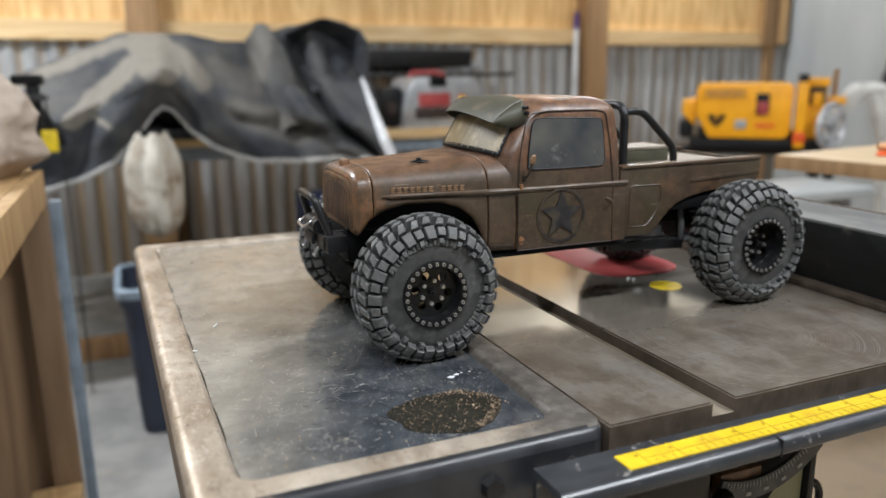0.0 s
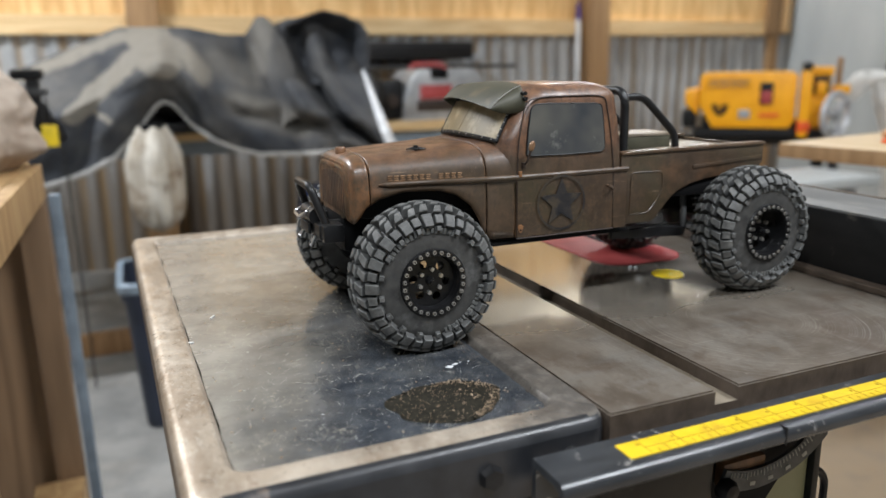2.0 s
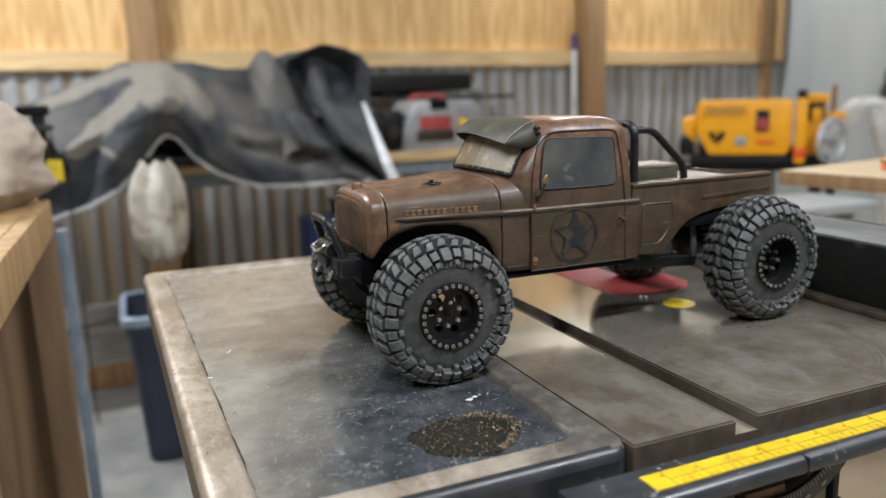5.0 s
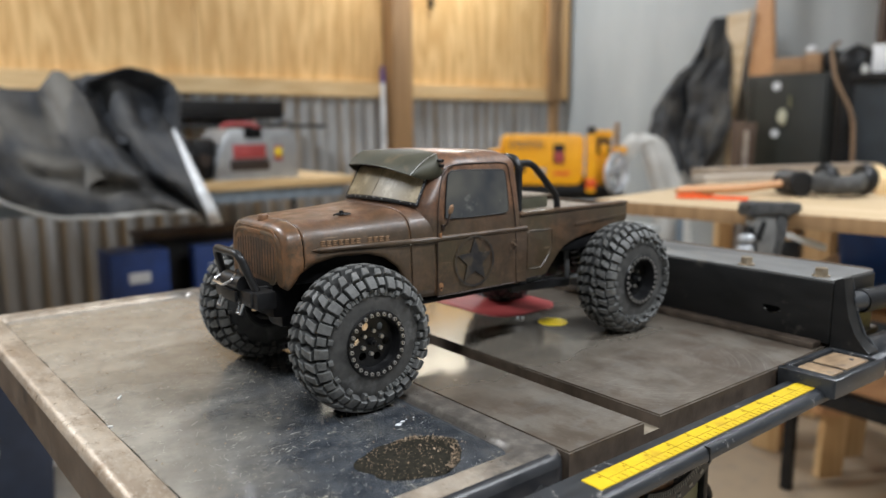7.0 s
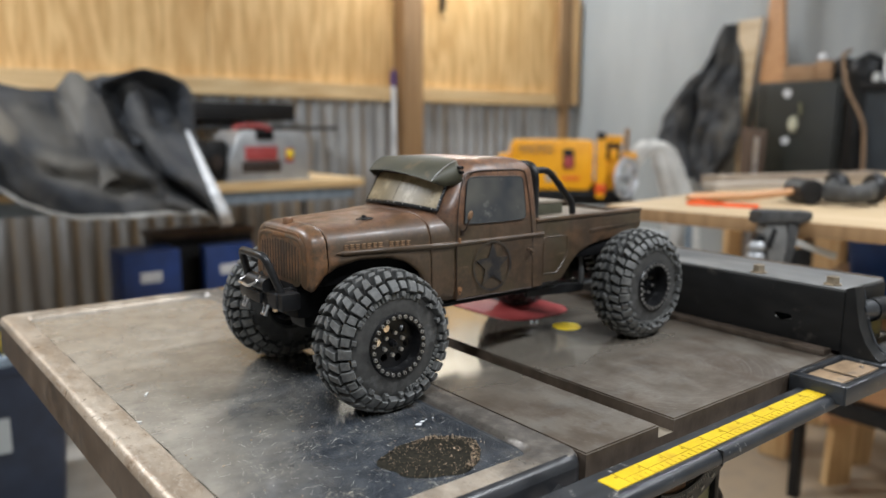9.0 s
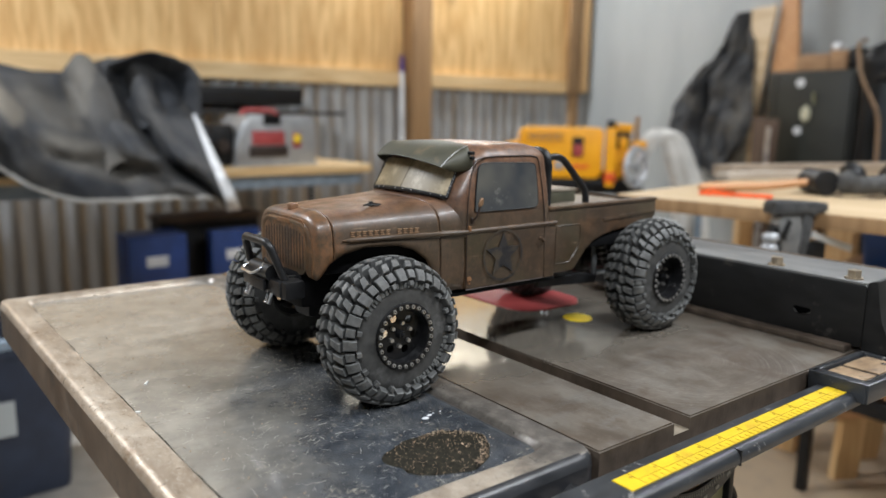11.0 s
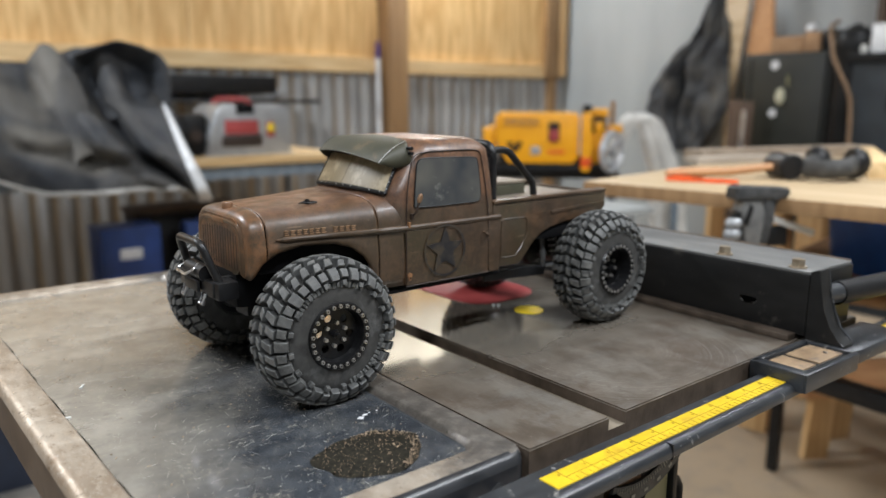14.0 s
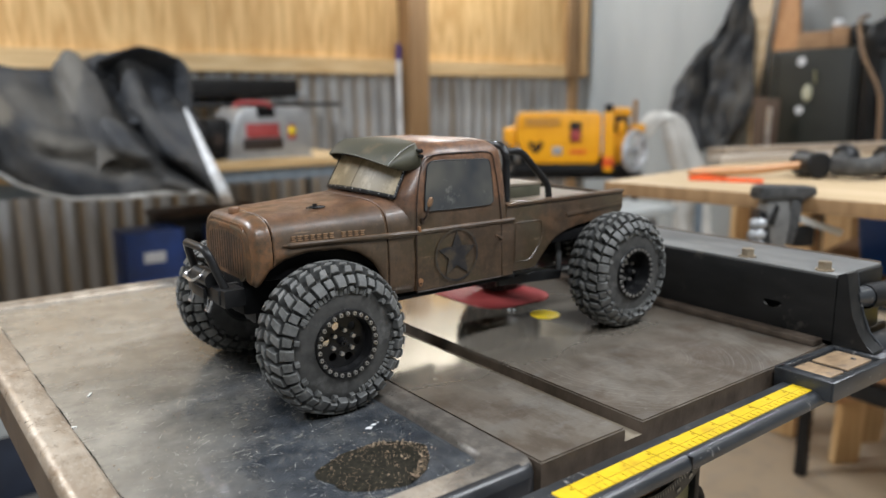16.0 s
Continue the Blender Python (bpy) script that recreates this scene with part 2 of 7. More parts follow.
def tarp_cloth(name, dusty):
    """Charcoal tarpaulin; tan workshop dust lies in a saddle over the ridge and along the worn fold lines."""
    k = Nodes(name)
    base = k.mix(k.ramp(k.noise(7, 6), 0.3, 0.7), (0.0140, 0.0168, 0.0220), (0.034, 0.038, 0.045))
    wob = k.maths("MULTIPLY", k.maths("SUBTRACT", k.noise(9, 6, 0.65), 0.5), 0.055)

    def trail(ax, az, bx, bz, r0, r1):
        """Soft mask round a line from (ax, az) to (bx, bz), full inside r0 and gone at r1."""
        dx, dz = bx - ax, bz - az
        px, pz = k.maths("ADD", k.axis(0), -ax), k.maths("ADD", k.axis(2), -az)
        dot = k.maths("ADD", k.maths("MULTIPLY", px, dx), k.maths("MULTIPLY", pz, dz))
        t = k.maths("MINIMUM", k.maths("MAXIMUM", k.maths("DIVIDE", dot, dx * dx + dz * dz), 0.0), 1.0)
        qx = k.maths("SUBTRACT", px, k.maths("MULTIPLY", t, dx))
        qz = k.maths("SUBTRACT", pz, k.maths("MULTIPLY", t, dz))
        d = k.maths("SQRT", k.maths("ADD", k.maths("MULTIPLY", qx, qx), k.maths("MULTIPLY", qz, qz)), 0.0)
        return k.ramp(k.maths("ADD", d, wob), r0, r1, 1.0, 0.0)
    # saddle: a broad band from the ridge down to the arch, then the fold that runs off to the lower corner
    dust = trail(-0.150, 1.235, -0.135, 1.150, 0.074, 0.098)
    for seg in ((-0.060, 1.190, 0.015, 1.085, 0.018, 0.060), (-0.195, 1.170, -0.435, 0.945, 0.024, 0.042), (-0.370, 0.962, -0.318, 0.925, 0.002, 0.014), (-0.72, 1.035, -0.245, 1.235, 0.010, 0.042)):
        dust = k.maths("MAXIMUM", dust, trail(*seg))
    soft = k.maths("MULTIPLY", trail(0.130, 0.975, 0.370, 0.885, 0.015, 0.095), 0.55)
    soft = k.maths("MAXIMUM", soft, k.maths("MULTIPLY", trail(0.080, 1.130, 0.200, 1.060, 0.02, 0.10), 0.45))
    soft = k.maths("MAXIMUM", soft, k.maths("MULTIPLY", trail(0.290, 1.270, 0.240, 1.100, 0.010, 0.070), 0.60))
    thin = k.ramp(k.noise(3.2, 7, 0.65, (1, 1, 1), (4, 4, 2)), 0.34, 0.68, 0.0, 0.36)
    dust = k.maths("MULTIPLY", k.maths("MAXIMUM", k.maths("MAXIMUM", dust, soft), thin), k.ramp(k.noise(30, 6, 0.7, (1, 1, 0.5)), 0.25, 0.60, 0.75, 1.0))
    base = k.mix(k.maths("MULTIPLY", dust, dusty), base, (0.215, 0.192, 0.155))
    rub = k.ramp(k.noise(26, 6, 0.7, (1, 1, 0.4), (3, 3, 1)), 0.55, 0.75)
    base = k.mix(k.maths("MULTIPLY", rub, 0.22), base, (0.10, 0.098, 0.095))
    return k.done(base, 0.72, 0.0, k.noise(90, 5), 0.3, 0.001, spec=0.3)


def corrugated_zinc():
    """Galvanised sheet with tan rust running down the hollows; rust and bench shade painted brown towards the floor."""
    k = Nodes("galvanised")
    base = k.mix(k.ramp(k.noise(9, 6, 0.6, (1, 1, 0.25)), 0.35, 0.65), (0.29, 0.295, 0.295), (0.43, 0.435, 0.43))
    z = k.maths("ADD", k.axis(2), k.maths("MULTIPLY", k.maths("SUBTRACT", k.noise(3.0, 7, 0.7, (9, 1, 0.4), (2, 0, 1)), 0.5), 1.9))
    # brown deepens low down, carrying the shade below the bench
    base = k.mix(k.maths("MULTIPLY", k.ramp(z, 0.30, 1.00, 1.0, 0.0), 0.80), base, (0.125, 0.095, 0.064))
    rib = k.maths("SINE", k.maths("ADD", k.maths("MULTIPLY", k.axis(0), 2 * math.pi / 0.105), 2.2), 0.0)
    run = k.maths("MULTIPLY", k.ramp(rib, 0.1, 0.8), k.ramp(k.noise(2.2, 5, 0.65, (4.2, 1, 0.25), (5, 1, 0)), 0.40, 0.58))
    base = k.mix(k.maths("MULTIPLY", run, 0.75), base, (0.30, 0.20, 0.095))
    streak = k.ramp(k.noise(5.0, 6, 0.7, (9, 1, 0.12), (5, 1, 0)), 0.54, 0.70)
    base = k.mix(k.maths("MULTIPLY", streak, 0.35), base, (0.27, 0.185, 0.10))
    return k.done(base, 0.60, 0.25, k.noise(60, 4), 0.05, 0.001)


def wing_black():
    """Glossy black sheet; the room's pale reflection is painted in, stronger towards the outer side."""
    k = Nodes("wing_panel")
    x, y = k.axis(0), k.axis(1)
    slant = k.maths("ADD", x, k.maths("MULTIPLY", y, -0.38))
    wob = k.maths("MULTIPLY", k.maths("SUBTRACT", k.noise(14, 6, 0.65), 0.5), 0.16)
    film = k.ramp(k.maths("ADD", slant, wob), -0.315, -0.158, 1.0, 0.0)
    base = k.mix(k.ramp(k.noise(60, 5), 0.35, 0.7), (0.024, 0.028, 0.034), (0.050, 0.056, 0.064))
    cloud = k.ramp(k.noise(26, 7, 0.68, (1, 0.8, 1), (4, 2, 0)), 0.46, 0.74)
    base = k.mix(k.maths("MULTIPLY", cloud, 0.40), base, (0.16, 0.158, 0.145))
    # grey of the mirrored wall, with a little dust, mixed into the base
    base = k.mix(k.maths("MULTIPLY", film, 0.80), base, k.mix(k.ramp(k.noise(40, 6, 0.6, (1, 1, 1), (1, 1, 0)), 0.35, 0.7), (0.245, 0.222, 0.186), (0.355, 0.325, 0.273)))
    for off, st, hi_c, w in (((2, 2, 0), (1, 0.13, 1), 0.64, 0.40), ((9, 4, 0), (0.6, 0.5, 1), 0.64, 0.45)):
        scr = k.ramp(k.noise(300, 6, 0.75, st, off, 1.6), hi_c, hi_c + 0.08)
        base = k.mix(k.maths("MULTIPLY", scr, w), base, (0.26, 0.245, 0.21))
    # clustered pale rubs and flakes
    cl = k.ramp(k.noise(24, 6, 0.68, (1, 1, 1), (3, 9, 0)), 0.46, 0.62)
    flake = k.maths("MULTIPLY", k.ramp(k.noise(240, 7, 0.78, (1, 1, 1), (7, 2, 0), 0.9), 0.53, 0.64), cl)
    base = k.mix(k.maths("MULTIPLY", flake, 0.80), base, (0.31, 0.285, 0.225))
    pit = k.ramp(k.noise(130, 6, 0.7, (1, 1, 1), (5, 8, 0)), 0.58, 0.68)
    base = k.mix(k.maths("MULTIPLY", pit, 0.25), base, (0.030, 0.031, 0.032))
    speck = k.ramp(k.noise(420, 2, 0.5), 0.72, 0.76)
    base = k.mix(k.maths("MULTIPLY", speck, 0.7), base, (0.40, 0.33, 0.24))
    rough = k.maths("ADD", k.ramp(k.noise(20, 6, 0.65, (1, 1, 1), (6, 1, 0)), 0.3, 0.75, 0.10, 0.22), k.maths("MULTIPLY", film, 0.10))
    return k.done(base, rough, 0.0, k.noise(500, 4), 0.05, 0.0002, 0.3, 0.08, 1.0)


def floor_slab():
    """Grey concrete; a film of tan sawdust lies round the assembly bench."""
    k = Nodes("concrete")
    base = k.mix(k.ramp(k.noise(6, 6, 0.62), 0.35, 0.65), (0.152, 0.150, 0.142), (0.228, 0.222, 0.206))
    stain = k.ramp(k.noise(1.6, 7, 0.7), 0.50, 0.75)
    base = k.mix(k.maths("MULTIPLY", stain, 0.5), base, (0.27, 0.225, 0.17))
    edge = k.maths("ADD", k.axis(0), k.maths("MULTIPLY", k.noise(0.9, 8, 0.7, (1, 1, 1), (3, 1, 0)), 2.2))
    film = k.maths("MULTIPLY", k.ramp(edge, 0.75, 2.05), k.ramp(k.noise(9, 7, 0.7, (1, 1, 1), (1, 8, 0)), 0.25, 0.55, 0.55, 1.0))
    base = k.mix(k.maths("MULTIPLY", film, 0.85), base, (0.42, 0.312, 0.198))
    return k.done(base, 0.75, 0.0, k.noise(120, 5), 0.15, 0.001)


def body_paint(name, olive=0.5, top=1.0, worn=0.35, tone=1.0):
    """Weathered truck paint: dark brown, olive where the old coat shows, redder rust along the top, thin copper scuffs."""
    k = Nodes(name)
    base = k.mix(k.ramp(k.noise(40, 7, 0.65), 0.32, 0.70), tuple(tone * c for c in (0.031, 0.0190, 0.0105)), tuple(tone * c for c in (0.060, 0.0360, 0.0205)))
    ol = k.ramp(k.noise(15, 6, 0.6, (1, 1, 1), (2, 0, 3)), 0.42, 0.64)
    base = k.mix(k.maths("MULTIPLY", ol, olive), base, tuple(tone * c for c in (0.044, 0.0340, 0.0175)))
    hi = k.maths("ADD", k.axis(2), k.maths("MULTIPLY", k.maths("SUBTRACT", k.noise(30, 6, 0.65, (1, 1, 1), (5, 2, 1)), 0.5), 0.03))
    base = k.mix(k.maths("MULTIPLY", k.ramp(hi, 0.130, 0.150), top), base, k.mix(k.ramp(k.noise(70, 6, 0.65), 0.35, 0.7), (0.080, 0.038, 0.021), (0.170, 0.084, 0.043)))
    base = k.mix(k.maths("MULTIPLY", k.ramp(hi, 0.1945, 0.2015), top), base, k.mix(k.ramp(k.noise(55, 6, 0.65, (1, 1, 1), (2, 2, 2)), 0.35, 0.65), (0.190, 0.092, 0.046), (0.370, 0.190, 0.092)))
    mottle = k.ramp(k.noise(170, 7, 0.75, (1, 1, 1), (8, 1, 2)), 0.48, 0.66)
    base = k.mix(k.maths("MULTIPLY", mottle, 0.42), base, (0.100, 0.060, 0.034))
    grime = k.ramp(k.noise(320, 5, 0.7, (1, 1, 0.6), (4, 8, 1)), 0.50, 0.66)
    base = k.mix(k.maths("MULTIPLY", grime, 0.45), base, (0.022, 0.015, 0.011))
    scr = k.ramp(k.noise(230, 3, 0.6, (0.12, 0.12, 1.4), (3, 3, 5), 0.5), 0.66, 0.72)
    base = k.mix(k.maths("MULTIPLY", scr, 0.5), base, (0.22, 0.150, 0.092))
    scuff = k.ramp(k.noise(85, 7, 0.72, (1, 1, 1), (8, 3, 2)), 0.64, 0.74)
    base = k.mix(k.maths("MULTIPLY", scuff, worn), base, (0.21, 0.105, 0.050))
    pale = k.ramp(k.noise(160, 4, 0.7, (1, 1, 0.35), (1, 9, 4), 0.4), 0.67, 0.74)
    base = k.mix(k.maths("MULTIPLY", pale, 0.35), base, (0.26, 0.19, 0.135))
    nose = k.ramp(k.maths("ADD", k.axis(0), k.maths("MULTIPLY", k.maths("SUBTRACT", k.noise(60, 7, 0.7, (1, 1, 1), (6, 3, 8)), 0.5), 0.10)), -0.098, -0.070, 1.0, 0.0)
    base = k.mix(k.maths("MULTIPLY", k.maths("MULTIPLY", nose, 0.8), k.ramp(k.noise(38, 7, 0.72, (1, 1, 1), (2, 7, 3)), 0.42, 0.60)), base, (0.175, 0.080, 0.034))
    dark = k.ramp(k.noise(48, 6, 0.7, (1, 1, 0.5), (3, 6, 6)), 0.58, 0.74)
    base = k.mix(k.maths("MULTIPLY", dark, 0.6), base, (0.018, 0.013, 0.010))
    g = k.N.new("ShaderNodeNewGeometry")
    edge = k.ramp(g.outputs["Pointiness"], 0.54, 0.64)
    base = k.mix(k.maths("MULTIPLY", k.maths("MULTIPLY", edge, worn), k.ramp(k.noise(50, 5, 0.6, (1, 1, 1), (4, 4, 9)), 0.44, 0.62)), base, (0.25, 0.125, 0.058))
    rough = k.ramp(k.noise(60, 6, 0.65, (1, 1, 1), (7, 7, 7)), 0.3, 0.7, 0.32, 0.58)
    return k.done(base, rough, 0.0, k.noise(240, 7, 0.72), 0.30, 0.0004, 0.12, 0.18)


M = {}
M["plywood"] = wood("plywood", (0.58, 0.328, 0.114), (0.83, 0.555, 0.250), "z", 9.0, 0.55, 0.04, 9.0, 0.12)
M["pine"] = wood("pine", (0.56, 0.36, 0.16), (0.74, 0.54, 0.29), "x", 9.0, 0.6, 0.08)
M["pine_up"] = wood("pine_up", (0.52, 0.30, 0.12), (0.68, 0.45, 0.22), "z", 9.0, 0.6, 0.08)
M["pine_old"] = wood("pine_old", (0.36, 0.21, 0.09), (0.50, 0.33, 0.155), "z", 9.0, 0.6, 0.08)
M["stud"] = wood("stud", (0.20, 0.105, 0.042), (0.32, 0.18, 0.08), "z", 9.0, 0.6, 0.12)
M["post"] = wood("post", (0.24, 0.135, 0.058), (0.36, 0.215, 0.10), "z", 8.0, 0.65, 0.06)
M["birch"] = wood("birch", (0.405, 0.292, 0.160), (0.51, 0.390, 0.245), "y", 5.0, 0.5, 0.05)
M["weathered"] = wood("weathered", (0.20, 0.150, 0.105), (0.31, 0.245, 0.180), "x", 6.0, 0.7, 0.06)
M["grey_board"] = wood("grey_board", (0.30, 0.255, 0.205), (0.40, 0.345, 0.285), "x", 6.0, 0.7, 0.04)
M["stud_old"] = wood("stud_old", (0.140, 0.082, 0.042), (0.230, 0.142, 0.078), "z", 9.0, 0.65, 0.12)
M["galvanised"] = corrugated_zinc()
M["wall_grey"] = material("wall_grey", (0.32, 0.34, 0.34), (0.385, 0.405, 0.40), 0.5, 0.0, 3.0, (1, 1, 0.2), bump=0.05, bump_scale=200)
M["concrete"] = floor_slab()
M["ceiling"] = plain("ceiling_white", (0.62, 0.62, 0.60), 0.8, scale=5)
M["upper_wall"] = plain("upper_wall", (0.50, 0.45, 0.36), 0.8, scale=5)
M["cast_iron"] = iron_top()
M["iron_edge"] = material("iron_edge", (0.50, 0.45, 0.38), (0.72, 0.66, 0.57), 0.42, 0.35, 90, bump=0.1, spots=(0.55, 0.7), spot_colour=(0.20, 0.15, 0.11), spot_scale=60)
M["slot_floor"] = material("slot_floor", (0.105, 0.085, 0.058), (0.19, 0.158, 0.115), 0.7, 0.0, 40, (1, 0.3, 1), bump=0.2, bump_scale=300, distance=0.0004)
M["iron_side"] = material("iron_side", (0.050, 0.037, 0.027), (0.108, 0.082, 0.062), 0.5, 0.3, 46, (1, 1, 0.7), bump=0.3, bump_scale=300, distance=0.0006)
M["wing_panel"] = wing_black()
M["wing_rim"] = wing_edge()
M["wing_skirt"] = material("wing_skirt", (0.011, 0.012, 0.014), (0.024, 0.025, 0.028), 0.36, 0.0, 40, bump=0.1, spots=(0.64, 0.74),
                           spot_colour=(0.16, 0.12, 0.09), spot_scale=20)
M["wing_side"] = material("wing_side", (0.085, 0.060, 0.042), (0.16, 0.12, 0.088), 0.45, 0.2, 30, bump=0.1, spots=(0.55, 0.7), spot_colour=(0.05, 0.045, 0.04), spot_scale=20)
M["rail_steel"] = material("rail_steel", (0.016, 0.018, 0.021), (0.040, 0.043, 0.047), 0.32, 0.15, 50, (0.3, 1, 1), bump=0.15,
                           spots=(0.61, 0.68), spot_colour=(0.26, 0.25, 0.235), spot_scale=95, distance=0.0005, spec=0.6)
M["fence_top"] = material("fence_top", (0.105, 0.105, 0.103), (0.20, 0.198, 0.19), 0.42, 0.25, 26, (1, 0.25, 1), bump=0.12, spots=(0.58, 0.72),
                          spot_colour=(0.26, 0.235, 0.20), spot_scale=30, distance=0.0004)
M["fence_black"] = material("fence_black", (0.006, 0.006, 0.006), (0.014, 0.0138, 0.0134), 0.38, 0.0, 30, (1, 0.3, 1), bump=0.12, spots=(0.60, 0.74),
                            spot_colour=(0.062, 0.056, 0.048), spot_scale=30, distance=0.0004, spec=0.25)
M["pad_wood"] = material("pad_wood", (0.155, 0.100, 0.055), (0.31, 0.215, 0.125), 0.6, 0.0, 60, (0.3, 1, 1), bump=0.2, spots=(0.52, 0.66), spot_colour=(0.075, 0.058, 0.042),
                         spot_scale=45, distance=0.0004)
M["black_paint"] = material("black_paint", (0.007, 0.007, 0.0075), (0.015, 0.015, 0.0155), 0.40, 0.0, 60, bump=0.1, spots=(0.66, 0.78),
                            spot_colour=(0.06, 0.055, 0.05), spot_scale=25, distance=0.0003, spec=0.3)
M["black_plastic"] = plain("black_plastic", (0.0085, 0.0085, 0.009), 0.45, scale=80, spec=0.25)
# block tops dusted; shade on sides and light on edges put in as colour
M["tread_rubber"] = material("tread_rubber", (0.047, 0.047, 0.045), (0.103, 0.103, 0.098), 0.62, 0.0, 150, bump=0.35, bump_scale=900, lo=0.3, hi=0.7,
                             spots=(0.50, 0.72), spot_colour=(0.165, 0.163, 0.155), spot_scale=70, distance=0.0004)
M["lug_shaded"] = material("lug_shaded", (0.028, 0.029, 0.029), (0.066, 0.066, 0.062), 0.7, 0.0, 150, bump=0.2, bump_scale=900, distance=0.0003)
M["lug_lit"] = material("lug_lit", (0.058, 0.060, 0.058), (0.125, 0.126, 0.120), 0.6, 0.0, 220, bump=0.2, bump_scale=900, distance=0.0003)
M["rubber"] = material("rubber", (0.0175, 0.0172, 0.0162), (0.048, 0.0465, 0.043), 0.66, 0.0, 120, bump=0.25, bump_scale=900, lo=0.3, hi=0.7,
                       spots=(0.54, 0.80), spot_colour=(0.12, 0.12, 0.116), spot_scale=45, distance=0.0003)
M["tape"] = material("tape_yellow", (0.52, 0.36, 0.010), (0.64, 0.455, 0.018), 0.40, 0.0, 40, bump=0.02, spots=(0.50, 0.72), spot_colour=(0.44, 0.27, 0.015),
                     spot_scale=55)
M["scale_grey"] = material("scale_grey", (0.030, 0.031, 0.032), (0.075, 0.075, 0.074), 0.5, 0.2, 60, bump=0.1, distance=0.0003)
M["fleck_grey"] = plain("fleck_grey", (0.33, 0.315, 0.275), 0.6)
M["tape_ink"] = plain("tape_ink", (0.34, 0.22, 0.012), 0.5)
M["hole_dark"] = plain("hole_dark", (0.0012, 0.0012, 0.0012), 1.0, spec=0.0)
M["red_paint"] = material("red_paint", (0.30, 0.036, 0.036), (0.40, 0.062, 0.060), 0.55, 0.0, 30, bump=0.05)
M["yellow_paint"] = material("yellow_paint", (0.80, 0.34, 0.003), (0.90, 0.41, 0.005), 0.42, 0.0, 12, bump=0.05, spots=(0.6, 0.8),
                             spot_colour=(0.5, 0.25, 0.03), spot_scale=9)
M["yellow_disc"] = plain("yellow_disc", (0.75, 0.55, 0.02), 0.45)
M["steel"] = material("steel", (0.42, 0.42, 0.43), (0.60, 0.60, 0.61), 0.28, 0.95, 60, bump=0.05)
M["wheel_silver"] = material("wheel_silver", (0.52, 0.54, 0.57), (0.66, 0.68, 0.71), 0.40, 0.45, 30, bump=0.05)
M["bolt_steel"] = material("bolt_steel", (0.38, 0.36, 0.33), (0.55, 0.53, 0.50), 0.35, 0.9, 200, bump=0.05)
M["brass_bolt"] = material("brass_bolt", (0.32, 0.25, 0.17), (0.48, 0.40, 0.30), 0.4, 0.85, 90, bump=0.2)
M["grey_metal"] = material("grey_metal", (0.30, 0.31, 0.32), (0.42, 0.43, 0.44), 0.4, 0.3, 14, bump=0.05)
M["tarp"] = tarp_cloth("tarp", 0.78)
M["tarp_inside"] = tarp_cloth("tarp_inside", 0.30)
M["tarp_hem"] = material("tarp_hem", (0.26, 0.255, 0.24), (0.40, 0.39, 0.365), 0.7, 0.0, 20, bump=0.2)
M["cloth"] = material("cloth", (0.36, 0.305, 0.235), (0.58, 0.545, 0.475), 0.9, 0.0, 8, (2.5, 2.5, 0.35), bump=0.35, bump_scale=60, spots=(0.50, 0.66), spot_colour=(0.16, 0.105, 0.058),
                      spot_scale=11, lo=0.38, hi=0.58)
M["paper"] = material("paper", (0.36, 0.285, 0.225), (0.53, 0.450, 0.375), 0.75, 0.0, 9, bump=0.5, bump_scale=18, distance=0.003)
M["bin_blue"] = plain("bin_blue", (0.021, 0.028, 0.048), 0.5, scale=12)
M["steel_blue"] = plain("steel_blue", (0.20, 0.25, 0.30), 0.45, scale=20)
M["walnut"] = wood("walnut", (0.055, 0.032, 0.020), (0.095, 0.058, 0.036), "z", 9.0, 0.55, 0.05)
M["tote_blue"] = plain("tote_blue", (0.010, 0.075, 0.33), 0.4, scale=10)
M["blue"] = plain("blue", (0.012, 0.045, 0.19), 0.45, scale=10)
M["white"] = plain("white", (0.66, 0.67, 0.68), 0.5, scale=10)
M["hose_white"] = material("hose_white", (0.50, 0.495, 0.465), (0.66, 0.65, 0.615), 0.65, 0.0, 12, bump=0.1)
M["safe_green"] = material("safe_green", (0.007, 0.0085, 0.0055), (0.013, 0.0145, 0.0095), 0.45, 0.0, 8, bump=0.05)
M["cabinet_blue"] = material("cabinet_blue", (0.012, 0.018, 0.024), (0.021, 0.029, 0.036), 0.45, 0.1, 8, bump=0.05)
M["jacket"] = material("jacket", (0.016, 0.0175, 0.020), (0.042, 0.044, 0.047), 0.75, 0.0, 8, bump=0.3, bump_scale=70, spots=(0.48, 0.68),
                       spot_colour=(0.070, 0.064, 0.054), spot_scale=5)
M["cream"] = plain("cream", (0.52, 0.50, 0.36), 0.5, scale=20)
M["cardboard"] = material("cardboard", (0.25, 0.14, 0.07), (0.35, 0.21, 0.11), 0.8, 0.0, 14, bump=0.1)
M["orange"] = plain("orange", (0.80, 0.10, 0.012), 0.45, scale=14)
M["mallet"] = wood("mallet", (0.42, 0.20, 0.08), (0.58, 0.32, 0.15), "x", 12, 0.5, 0.05)
M["purple"] = plain("purple", (0.05, 0.03, 0.22), 0.5)
M["olive_panel"] = material("olive_panel", (0.24, 0.23, 0.12), (0.32, 0.30, 0.17), 0.5, 0.0, 10, bump=0.05)
M["sawdust"] = material("sawdust", (0.16, 0.105, 0.062), (0.46, 0.35, 0.24), 0.95, 0.0, 160, bump=0.8, bump_scale=400, per_object=0.2)
